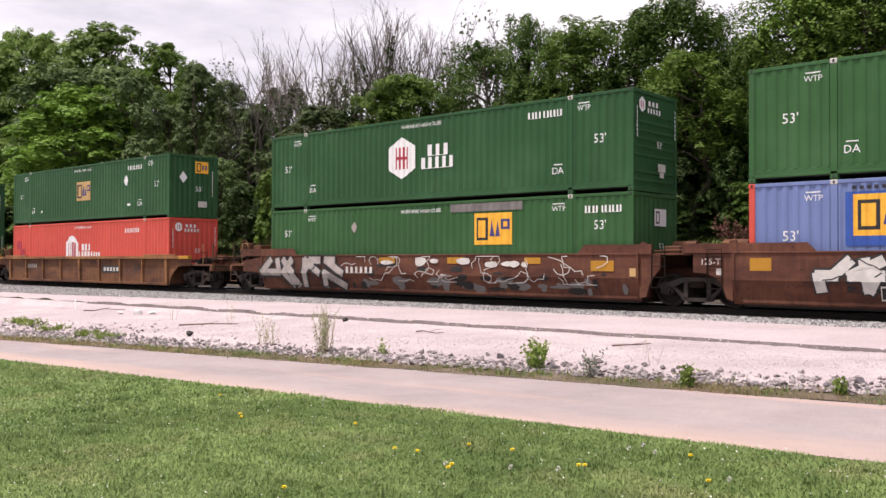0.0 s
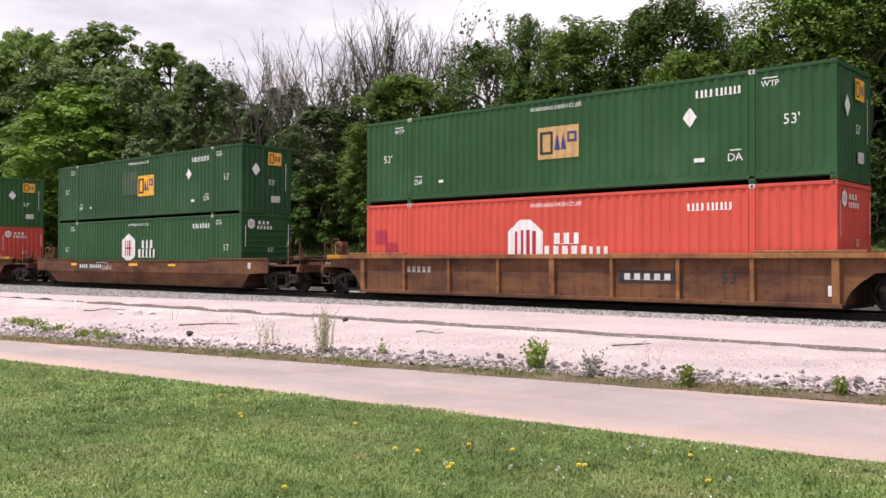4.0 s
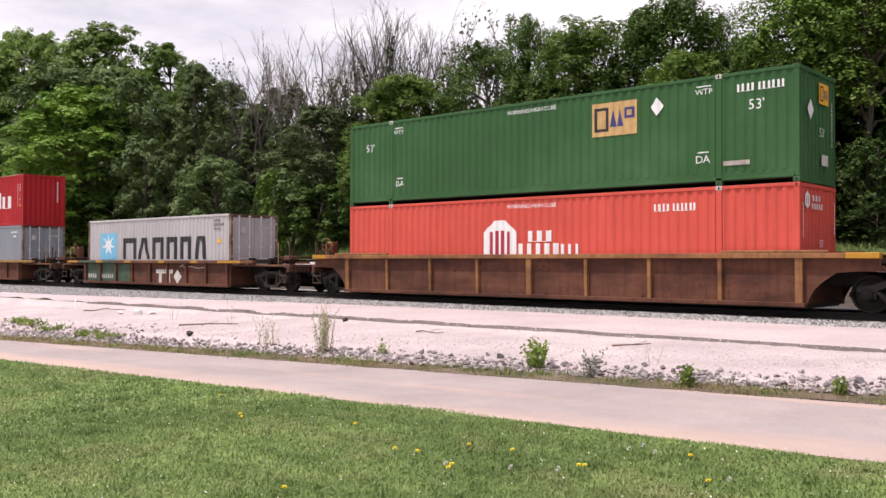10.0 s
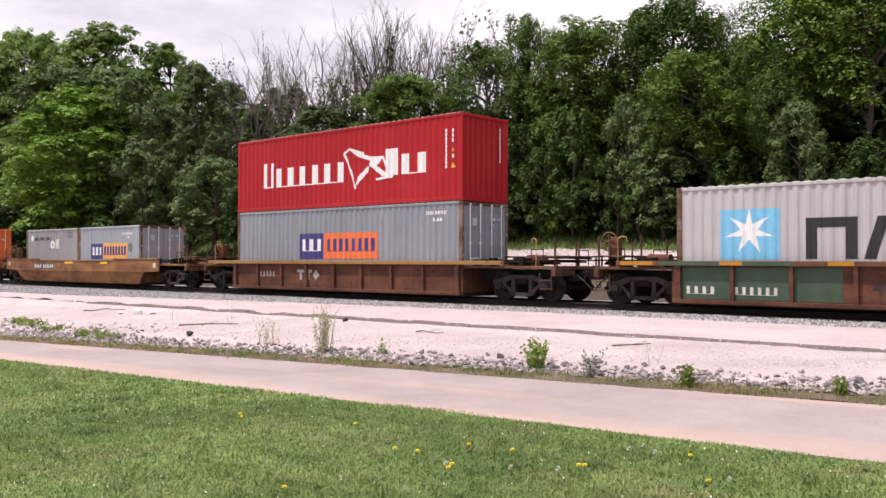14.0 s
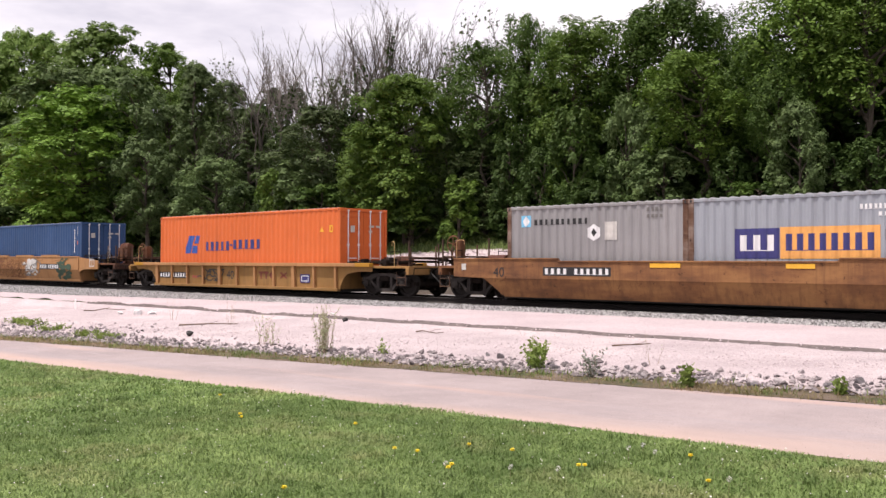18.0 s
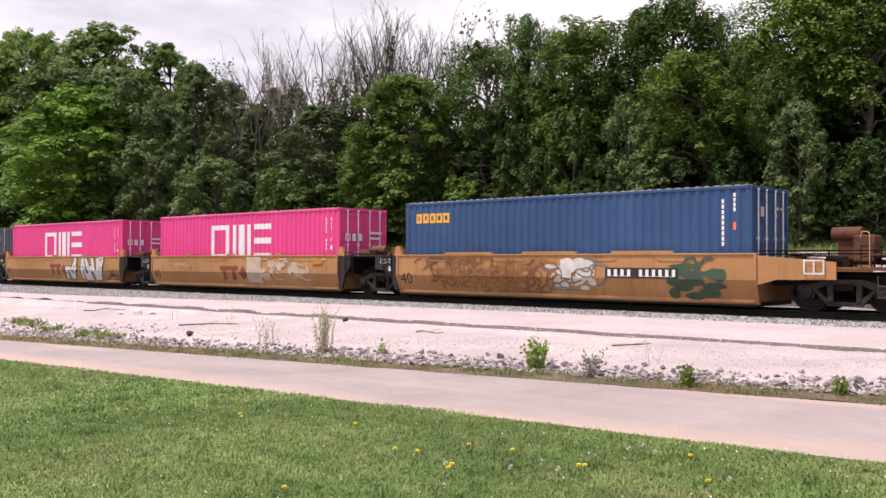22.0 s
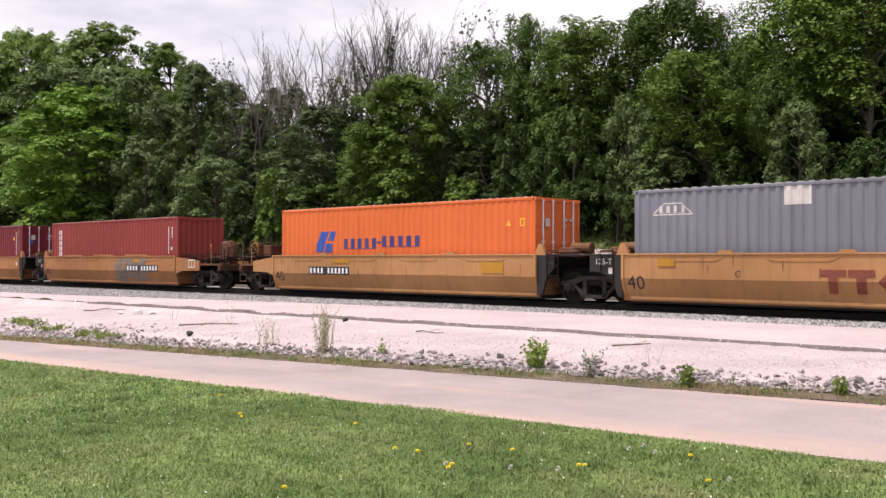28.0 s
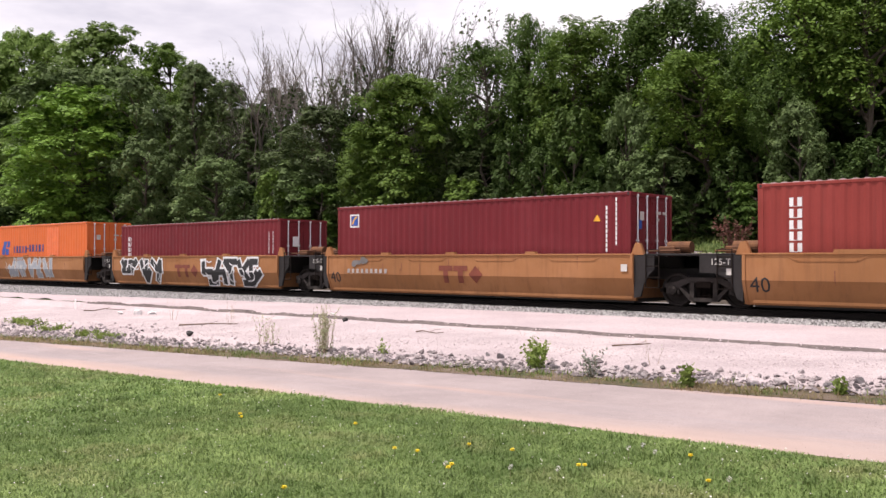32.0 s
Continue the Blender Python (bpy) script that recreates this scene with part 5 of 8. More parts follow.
def smooth_car(c0, c1, w0, w1, mat, label, marks=(), band=None):
    """A single well car with plain plate sides that rise over the trucks."""
    mid = label_place(c0, c1)
    ob = thing("well_car", label, "rail car", "cars of the train", at=pose(mid, 0, 0))
    c0, c1, w0, w1 = c0 - mid, c1 - mid, w0 - mid, w1 - mid
    m = M[mat]
    e0, e1 = w0 - 1.85, w1 + 1.85
    for y in (-1, 1):
        # upper, upright half and the lower half that leans in
        top = [(w1 + 0.62, 0.70), (e1, 0.74), (e1, 1.30), (w1 - 2.15, 1.30), (w1 - 2.3, 1.22), (w0 + 2.3, 1.22), (w0 + 2.15, 1.30), (e0, 1.30), (e0, 0.74), (w0 - 0.62, 0.70)]
        a, b = sorted((y * 1.46, y * 1.40))
        part("side_plate", slab(bmesh.new(), top, a, b), m, ob)
        bm = bmesh.new()
        for (xa, ya, za), (xb, yb, zb) in (((w0 - 0.62, 1.455, 0.70), (w1 + 0.62, 1.455, 0.70)),):
            v = [bm.verts.new(p) for p in ((xa, y * ya, za), (xb, y * yb, zb), (w1 - 0.12, y * 1.30, 0.13), (w0 + 0.12, y * 1.30, 0.13))]
            w = [bm.verts.new((p.co.x, p.co.y - y * 0.05, p.co.z)) for p in v]
            fs = [bm.faces.new(v), bm.faces.new(w[::-1])]
            for i in range(4):
                fs.append(bm.faces.new((v[i], w[i], w[(i + 1) % 4], v[(i + 1) % 4])))
            bmesh.ops.recalc_face_normals(bm, faces=fs)
        part("lower_plate", bm, m, ob)
        a, b = sorted((y * 1.49, y * 1.38))
        part("top_flange", nb(w0 + 2.2, w1 - 2.2, a, b, 1.20, 1.245, bevel=0.008), m, ob)
        for xa, xb in ((w1 - 2.2, e1), (e0, w0 + 2.2)):
            part("top_flange", nb(xa, xb, a, b, 1.28, 1.325, bevel=0.008), m, ob)
    well_floor(ob, w0, w1, m)
    for s, w, c in ((-1, w0, c0), (1, w1, c1)):
        end_platform(ob, w + s * 0.05, c - s * 0.62, s, m, 1.08)
        truck(ob, c - s * 2.05)
        coupler(ob, c, s)
    brake_wheel(ob, c0 + 0.75, -1, 1.08)
    for i, (name, key, polys) in enumerate(marks):
        folded_mark(ob, w0, name, key, polys, i, 0.70, 0.13, 0.272, 1.46, 1.30)
    CARS.append((ob, mid))
    return ob


def platform_car(w0, w1, mat, label, rear_truck, front_truck, rear_coupler=None, front_coupler=None, zc=1.41, raised=0.0, marks=(), lids=(), tabs=True, black_ends=True):
    """One platform of an articulated set: deep plate sides, upright above and leaning in below; trucks are shared with its neighbours."""
    mid = (w0 + w1) / 2
    ob = thing("well_car", label, "rail car", "cars of the train", at=pose(mid, 0, 0))
    w0, w1 = w0 - mid, w1 - mid
    m = M[mat]
    dark = M["black_car"] if black_ends else m
    for y in (-1, 1):
        up = [(1.47, zc), (1.47, 0.76), (1.40, 0.76), (1.40, zc)]
        part("side_plate", slab(bmesh.new(), [(y * a, z) for a, z in up], w0 - 0.22, w1 + 0.12, "x"), m, ob)
        low = [(1.468, 0.758), (1.27, 0.14), (1.20, 0.14), (1.40, 0.758)]
        part("lower_plate", slab(bmesh.new(), [(y * a, z) for a, z in low], w0 - 0.22, w1 + 0.12, "x"), m, ob)
        a, b = sorted((y * 1.50, y * 1.39))
        part("top_flange", nb(w0 - 0.22, w1 + 0.12, a, b, zc - 0.01, zc + 0.035, bevel=0.008), m, ob)
        for x in (w0 - 0.22, w1 + 0.04):
            part("end_stiffener", slab(bmesh.new(), [(y * 1.475, zc), (y * 1.475, 0.76), (y * 1.275, 0.15), (y * 1.30, 0.15), (y * 1.497, 0.76), (y * 1.497, zc)], x, x + 0.08, "x"), m, ob)
        if raised:
            for xa, xb in ((w0 - 1.6, w0 + 1.9), (w1 - 1.9, w1 + 0.5)):
                a, b = sorted((y * 1.46, y * 1.38))
                part("guide_rail", slab(bmesh.new(), [(xa, zc), (xb, zc), (xb, zc + raised), (xa + 0.25, zc + raised)] if xa > 0 else [(xa, zc), (xb, zc), (xb - 0.25, zc + raised), (xa, zc + raised)], a, b), m, ob)
        if tabs:   # folded stiffening seams along the upper edge
            n = 4
            for i in range(n):
                xa = w0 + 0.9 + i * (w1 - w0 - 1.8 - 1.9) / (n - 1)
                yy = y * 1.475
                pts = [(xa, zc - 0.02), (xa + 0.25, zc - 0.16), (xa + 1.65, zc - 0.16), (xa + 1.9, zc - 0.02)]
                bm = bmesh.new()
                for q in stroke(pts, 0.035):
                    slab(bm, q, yy - 0.008, yy + 0.008)
                part("seam", bm, m, ob)
        for xa, xb in lids:
            a, b = sorted((y * 1.50, y * 1.36))
            part("guide_lid", slab(bmesh.new(), [(xa + w0, zc + 0.03), (xb + w0, zc + 0.03), (xb + w0 - 0.03, zc + 0.11), (xa + w0 + 0.03, zc + 0.11)], a, b), m, ob)
    well_floor(ob, w0, w1, m)
    for s, w, tr, cp in ((-1, w0, rear_truck, rear_coupler), (1, w1, front_truck, front_coupler)):
        if cp is not None:
            c = cp - mid
            end_platform(ob, w + s * 0.05, c - s * 0.62, s, M["rust_car"], 1.10, tall=True)
            a = w + s * 0.05
            for y in (-1, 1):
                ya, yb = sorted((y * 1.46, y * 1.40))
                xe = a + s * 0.60 * abs(c - s * 0.75 - a)
                part("end_side", slab(bmesh.new(), [(a, 0.62), (a + s * 0.55, 0.78), (xe, 0.80), (xe, 1.22), (a, zc - 0.02)], ya, yb), m, ob)
            truck(ob, c - s * 2.0)
            coupler(ob, c, s)
            brake_wheel(ob, c - s * 0.75, s, 1.10)
            continue
        t = tr - mid
        a, b = sorted((w + s * 0.05, t))
        part("end_sill", nb(a, b, -0.35, 0.35, 0.72, 1.05, bevel=0.02), dark, ob)
        part("end_deck", nb(a, b - 0.0, -1.40, 1.40, zc - 0.02, zc + 0.03, bevel=0.008), dark, ob)
        part("end_cross_beam", nb(min(w + s * 0.1, w + s * 0.3), max(w + s * 0.1, w + s * 0.3), -1.38, 1.38, 0.75, zc - 0.03), dark, ob)
        for y in (-1, 1):
            ya, yb = sorted((y * 1.42, y * 1.34))
            q = w - 0.22 if s < 0 else w + 0.12
            if s < 0:
                out = [(q, 0.22), (q - 0.16, 0.28), (q - 0.28, 0.62), (q - 0.50, 0.84), (q - 0.75, 0.92), (t + 0.05, 0.94), (t + 0.05, zc - 0.02), (q, zc - 0.02)]
            else:
                out = [(q, 0.22), (q, zc - 0.02), (q + 0.62, zc - 0.02), (q + 0.62, 1.02), (q + 0.45, 0.86), (q + 0.30, 0.60), (q + 0.20, 0.26)]
            part("end_side", slab(bmesh.new(), out, ya, yb), dark, ob)
            bm = bmesh.new()
            xg = w + s * 0.5
            for dx in (0, s * 0.4):
                tube(bm, (xg + dx, y * 1.45, 0.5), (xg + dx, y * 1.45, 1.55), 0.014, 6)
            for zz in (0.52, 0.8, 1.1, 1.35, 1.54):
                tube(bm, (xg, y * 1.45, zz), (xg + s * 0.4, y * 1.45, zz), 0.012, 6)
            part("ladder", bm, M["truck"], ob)
            gp = slab(bmesh.new(), [(w + s * 0.02, zc), (w + s * 0.42, zc), (w + s * 0.30, zc + 0.32), (w + s * 0.16, zc + 0.34)], y * 1.35 - 0.06, y * 1.35 + 0.06)
            part("corner_guide", gp, m, ob)
        if s < 0 and y:
            side_mark(ob, 0, -1.42, "capacity_marking", "offwhite", letters("125-T", w - 0.80, 1.23, 0.17))
            side_mark(ob, 0, -1.42, "tag_plate", "offwhite", [rect(w - 0.66, w - 0.52, 0.88, 1.05)])
        bm = bmesh.new()
        xr = w + s * 0.75
        tube(bm, (xr - 0.35, 0.1, zc + 0.22), (xr + 0.35, 0.1, zc + 0.22), 0.17, 16)
        box(bm, xr - 0.25, xr + 0.25, -0.75, -0.35, zc + 0.03, zc + 0.24, bevel=0.03)
        tube(bm, (xr - 0.45, -0.9, zc + 0.1), (xr + 0.5, -0.9, zc + 0.12), 0.03, 8)
        tube(bm, (xr, -0.55, zc + 0.2), (xr, 0.1, zc + 0.25), 0.025, 8)
        part("brake_gear", bm, M["rust_car"], ob)
        if s > 0:
            truck(ob, t)
    for i, (name, key, polys) in enumerate(marks):
        folded_mark(ob, w0, name, key, polys, i)
    CARS.append((ob, mid))
    return ob


def number_plate(x, z, n0=4, n1=6, h=0.2, w=0.17):
    """A dark field with plain bars in place of a car's mark and number."""
    total = (n0 + n1 + 1.5) * w
    return [("number_field", "black", [rect(x, x + total + 0.16, z - h * 0.75, z + h * 0.75)]),
            ("number_marking", "white", word_bars(x + 0.08, x + 0.08 + n0 * w, z - h / 2, z + h / 2, n0, 0.35) + word_bars(x + 0.08 + (n0 + 1.5) * w, x + 0.08 + total, z - h / 2, z + h / 2, n1, 0.35))]


def owner_bars(x, z, key="wornred", s=1.0):
    """A worn three-part owner's mark: two stepped blocks and a lozenge."""
    return [("name_block", key, shifted([rect(0, 0.60 * s, 0.12 * s, 0.28 * s), rect(0.20 * s, 0.40 * s, -0.28 * s, 0.12 * s)], x, z)), ("name_block", key, shifted([rect(0.64 * s, 1.22 * s, 0.12 * s, 0.28 * s), rect(0.82 * s, 1.04 * s, -0.28 * s, 0.12 * s)], x, z)),
            ("name_block", key, shifted([[(1.28 * s, 0.0), (1.55 * s, -0.28 * s), (1.86 * s, 0.0), (1.55 * s, 0.28 * s)]], x, z))]


def scribble(seed, x0, x1, z0, z1, n, w):
    """Thin sprayed wandering lines with no meaning."""
    rnd = random.Random(seed)
    out = []
    for i in range(n):
        x, z = x0 + (x1 - x0) * (i + rnd.random()) / n, rnd.uniform(z0, z1)
        a = rnd.uniform(0, 6.28)
        pts = [(x, z)]
        for k in range(rnd.randint(5, 9)):
            a += rnd.uniform(-1.5, 1.5)
            x, z = x + 0.22 * math.cos(a), min(z1, max(z0, z + 0.16 * math.sin(a)))
            pts.append((x, z))
        out += stroke(pts, w)
    return out


def smear(seed, x0, x1, z0, z1, n):
    """A ragged faded patch of old paint."""
    rnd = random.Random(seed)
    out = []
    for i in range(n):
        cx, cz = rnd.uniform(x0, x1), rnd.uniform(z0 + 0.1, z1 - 0.1)
        rx, rz = rnd.uniform(0.10, 0.42), rnd.uniform(0.05, 0.2)
        k = rnd.randint(7, 11)
        out.append([(cx + rx * rnd.uniform(0.7, 1.0) * math.cos(6.283 * j / k), min(z1, max(z0, cz + rz * rnd.uniform(0.7, 1.0) * math.sin(6.283 * j / k)))) for j in range(k)])
    return out


def sprayed(seed, x0, x1, z0, z1, n, fill, line, w=0.05):
    """A sprayed piece: swollen, interlocking abstract forms with an outline, each form its own mark."""
    rnd = random.Random(seed)
    cell = (x1 - x0) / n
    under, over = [], []
    bold = min(0.26, cell * 0.36)
    for i in range(n):
        cx, hx, zm, hz = x0 + (i + 0.5) * cell, cell * 0.40, (z0 + z1) / 2, (z1 - z0) / 2 - bold * 0.55
        grid = [(-1, -1), (-1, 1), (0, 0), (1, 1), (1, -1), (0, 1), (0, -1), (-1, 0), (1, 0)]
        for k in range(2):
            pts = [(cx + hx * a + rnd.uniform(-0.1, 0.1) * cell, zm + hz * b) for a, b in rnd.sample(grid, 3)]
            under += stroke(pts, bold + 2 * w)
            over += stroke(pts, bold)
    return [("sprayed_line", line, under), ("sprayed_line", fill, over), ("sprayed_line", line, scribble(seed + 500, x0, x1, z0 + 0.1, z1 - 0.1, n, w * 0.6))]


def couple_train():
    # brown articulated pair with sprayed sides
    platform_car(-9.5, 6.9, "brown_car", "dark brown articulated well car with a sprayed white figure", -10.85, 8.2, zc=1.45, raised=0.25, tabs=False, black_ends=False,
                 marks=[("faded_patch", "yellow_trim", [rect(0.25, 0.8, 1.0, 1.32)]), ("old_paint", "black_car", smear(2, 1.9, 5.0, 0.5, 1.2, 14))] + sprayed(3, 1.9, 3.4, 0.42, 1.38, 2, "offwhite", "black") + sprayed(4, 3.4, 6.5, 0.35, 1.38, 3, "black_car", "offwhite", 0.04))
    platform_car(-28.95, -12.5, "brown_car", "dark brown articulated well car covered in sprayed lettering", None, -10.85, rear_coupler=-32.1, zc=1.42, raised=0.28, tabs=False, black_ends=False,
                 marks=[("old_paint", "greypatch", smear(9, 5.5, 16.3, 0.2, 0.75, 26)), ("old_paint", "black_car", smear(10, 5.0, 15.8, 0.2, 1.3, 20)), ("faded_patch", "yellow_trim", [rect(6.45, 7.2, 1.15, 1.35)]), ("faded_patch", "yellow_trim", [rect(9.6, 10.3, 1.15, 1.35)]), ("faded_patch", "yellow_trim", [rect(12.7, 13.3, 1.15, 1.34)]), ("faded_patch", "yellow_trim", [rect(15.05, 15.8, 0.95, 1.25)]), ("tag_plate", "tangold", [rect(16.3, 16.5, 0.81, 1.04)]),
                        ("sprayed_spot", "offwhite", smear(13, 6.8, 13.0, 1.0, 1.38, 8)), ("sprayed_line", "offwhite", scribble(14, 5.2, 15.6, 0.55, 1.38, 26, 0.022)), ("number_marking", "offwhite", word_bars(4.75, 6.1, 0.8, 1.02, 6, 0.35))] + sprayed(11, -0.2, 4.7, 0.18, 1.40, 4, "ghost", "black", 0.07))
    ribbed_car(-55.4, -32.15, -52.5, -36.1, "rust_car", "rust brown ribbed well car with a yellow top edge", ribs=8, chord_mat="tan_car",
               marks=[("length_figure", "black", letters("53", 13.62, 0.83, 0.34)), ("tag_plate", "white", [rect(16.1, 16.38, 0.4, 0.66)]), ("logo_field", "black", [rect(10.42, 12.15, 0.64, 0.98)]), ("logo_stripe", "offwhite", word_bars(10.6, 12.0, 0.72, 0.9, 5)), ("worn_marking", "ghost", word_bars(2.0, 3.3, 0.85, 1.05, 6))])
    smooth_car(-78.75, -55.4, -76.1, -59.65, "rust_car", "rusty brown smooth-sided well car with a loaded stack",
               marks=number_plate(2.84, 0.95, h=0.17, w=0.188) + [("faded_patch", "gold", [rect(2.0, 2.6, 0.98, 1.1), rect(7.7, 8.5, 0.98, 1.1), rect(11.1, 11.7, 0.98, 1.08)]), ("sprayed_line", "brown_car", scribble(21, 6.7, 10.2, 0.28, 1.14, 12, 0.07)), ("sprayed_line", "offwhite", scribble(22, 5.4, 6.3, 0.82, 1.14, 4, 0.03)), ("tag_plate", "offwhite", [rect(17.0, 17.2, 0.9, 1.15)])])
    ribbed_car(-102.1, -78.85, -99.5, -83.15, "brown_car", "dark brown ribbed well car under a coral container", ribs=8, chord_mat="tan_car")
    ribbed_car(-122.12, -102.2, -118.95, -106.7, "brown_car", "brown flat-topped well car with patched green panels", zc=1.24, ribs=8, flat=True, chord_mat="rust_car", chord_marks=[("faded_patch", "yellow_trim", [rect(a, b, 1.13, 1.23)]) for a, b in ((1.3, 1.9), (4.0, 4.6), (7.0, 7.5), (9.6, 10.1), (11.6, 13.2), (-1.6, -0.6))] + [("repainted_panel", "mint", [rect(-0.4, 1.3, 1.125, 1.23)]), ("repainted_panel", "mint", [rect(1.9, 3.2, 1.125, 1.23)])],
               marks=[("repainted_panel", "mint", [rect(0.0, 4.3, 0.25, 1.08)]), ("length_figure", "black", letters("40", 5.2, 0.65, 0.36)), ("name_block", "offwhite", sum((q[2] for q in owner_bars(6.63, 0.52, s=1.12)), [])), ("number_marking", "offwhite", word_bars(0.33, 1.1, 0.38, 0.58, 4, 0.4) + word_bars(1.65, 2.75, 0.38, 0.58, 6, 0.4)), ("chalk_line", "offwhite", stroke([(8.6, 0.95), (8.8, 1.05), (8.9, 0.92), (9.4, 0.98), (10.0, 0.9), (10.6, 0.95)], 0.025))])
    ribbed_car(-141.6, -122.2, -138.7, -126.5, "brown_car", "brown flat-topped well car with an ochre edge", zc=1.24, ribs=8, flat=True, chord_mat="ochre_car", marks=[("number_marking", "ghost", word_bars(1.5, 2.6, 0.62, 0.82, 6, 0.4)), ("name_block", "ghost", sum((q[2] for q in owner_bars(4.0, 0.7, s=0.7)), []))])
    smooth_car(-161.85, -141.68, -158.6, -146.25, "tan_car", "tan brown smooth-sided well car with two short boxes",
               marks=number_plate(1.66, 0.93, h=0.17, w=0.188) + [("length_figure", "black", letters("40", 0.0, 0.9, 0.32)), ("faded_patch", "gold", [rect(5.2, 6.1, 1.06, 1.18), rect(8.9, 9.6, 1.06, 1.18)]), ("tag_plate", "offwhite", [rect(13.75, 14.0, 0.9, 1.12), rect(-1.5, -1.32, 0.95, 1.15)])])
    ribbed_car(-181.55, -161.95, -178.4, -166.1, "ochre_car", "ochre yellow ribbed well car with dark lettering", zc=1.15, ribs=10, chord_mat="yellow_car",
               marks=[("length_figure", "black", letters("40", 5.62, 0.66, 0.38)), ("name_block", "wornred", sum((q[2] for q in owner_bars(7.55, 0.66, s=0.52)), [])), ("worn_marking", "wornred", stroke([(8.95, 0.56), (9.3, 0.76)], 0.07) + stroke([(8.95, 0.76), (9.3, 0.56)], 0.07))] + number_plate(0.22, 0.6, h=0.17, w=0.185) + [("worn_marking", "crimson", word_bars(2.9, 3.3, 0.5, 0.6, 3, 0.4)), ("tag_plate", "inkblue", [rect(10.15, 10.7, 0.4, 0.72)]), ("tag_frame", "white", ring(10.22, 10.63, 0.45, 0.67, 0.03)), ("sprayed_line", "black", scribble(31, 3.95, 4.9, 0.40, 0.86, 9, 0.045))])
    lids = [(2.0, 3.95), (5.1, 7.05), (8.2, 10.1)]
    tabs_l = [(2.6, 3.0), (5.6, 6.0), (8.8, 9.2)]
    ylab = "yellow articulated well car platform, "
    forty = [("length_figure", "black", letters("40", 0.22, 0.66, 0.40))]
    panel = [("data_plate", "offwhite", ring(13.53, 14.03, 0.92, 1.28, 0.045) + [rect(13.76, 13.80, 0.96, 1.24)])]

    def worn(seed):
        rnd = random.Random(seed)
        rub = [[(x, z), (x + rnd.uniform(0.02, 0.05), z), (x + rnd.uniform(0.01, 0.05), z - rnd.uniform(0.12, 0.5)), (x, z - rnd.uniform(0.08, 0.3))] for x, z in ((rnd.uniform(0.3, 12.0), rnd.uniform(0.95, 1.4)) for k in range(9))]
        return [("rust_run", "earth_patch", rub)]
    platform_car(-198.0, -185.75, "yellow_car", ylab + "blue box aboard", -199.37, None, front_coupler=-181.65, lids=lids,
                 marks=forty + [("old_paint", "tan_car", scribble(41, 1.4, 5.8, 0.3, 1.33, 44, 0.06)), ("old_paint", "earth_patch", scribble(47, 1.8, 5.6, 0.4, 1.2, 22, 0.03)), ("sprayed_figure", "offwhite", smear(42, 6.2, 7.9, 0.35, 1.34, 26)), ("sprayed_line", "greypatch", scribble(48, 5.8, 8.0, 0.4, 1.3, 7, 0.05)), ("repainted_patch", "mint", smear(43, 9.9, 11.5, 0.2, 1.2, 30)), ("sprayed_line", "mint", stroke([(10.3, 1.0), (10.5, 1.3), (10.7, 1.32), (10.8, 1.1), (11.0, 1.3), (11.2, 1.32)], 0.08))] + number_plate(8.02, 0.91, h=0.19, w=0.18) + panel)
    platform_car(-213.65, -201.35, "yellow_car", ylab + "pink box aboard", -214.97, -199.37, lids=tabs_l, marks=worn(50) + forty + owner_bars(5.1, 0.72, s=1.02) + [("sprayed_patch", "palewash", [rect(6.95, 7.9, 0.35, 1.38)]), ("old_paint", "palewash", smear(51, 7.8, 11.0, 0.45, 1.25, 22)), ("sprayed_line", "palewash", scribble(52, 7.9, 11.2, 0.5, 1.3, 9, 0.05)), ("sprayed_line", "offwhite", stroke([(1.7, 1.02), (1.85, 1.1), (2.0, 1.0), (2.15, 1.12), (2.3, 1.02), (2.5, 1.14), (2.55, 1.0), (2.8, 1.06)], 0.022)), ("unit_letter", "black", letters("E", 3.0, 0.9, 0.17)), ("faded_patch", "yellow_trim", [rect(11.0, 11.6, 1.1, 1.3)])])
    platform_car(-229.25, -216.9, "yellow_car", ylab + "sprayed with white scrawl", -230.58, -214.97, lids=tabs_l, marks=worn(60) + forty + owner_bars(5.25, 0.75, s=1.02) + [("unit_letter", "black", letters("D", 3.1, 0.93, 0.17))] + sprayed(61, 7.1, 11.2, 0.22, 1.40, 6, "offwhite", "black", 0.05) + [("sprayed_line", "black", scribble(62, 11.3, 12.0, 0.3, 1.1, 4, 0.04))])
    platform_car(-244.8, -232.5, "yellow_car", ylab + "slate box aboard", -246.13, -230.58, lids=tabs_l, marks=worn(65) + forty + owner_bars(5.16, 0.75, s=1.02) + [("unit_letter", "black", letters("C", 3.14, 0.92, 0.17)), ("faded_patch", "yellow_trim", [rect(0.9, 1.4, 1.1, 1.3)]), ("faded_patch", "yellow_trim", [rect(9.3, 10.0, 1.1, 1.3)])])
    platform_car(-260.35, -248.05, "yellow_car", ylab + "orange box aboard", None, -246.13, rear_coupler=-263.55, lids=tabs_l, marks=worn(67) + forty + number_plate(1.97, 0.87, h=0.19, w=0.18) + [("faded_patch", "yellow_trim", [rect(10.3, 11.2, 0.85, 1.2)]), ("faded_patch", "yellow_trim", [rect(3.3, 4.2, 1.15, 1.3)])])
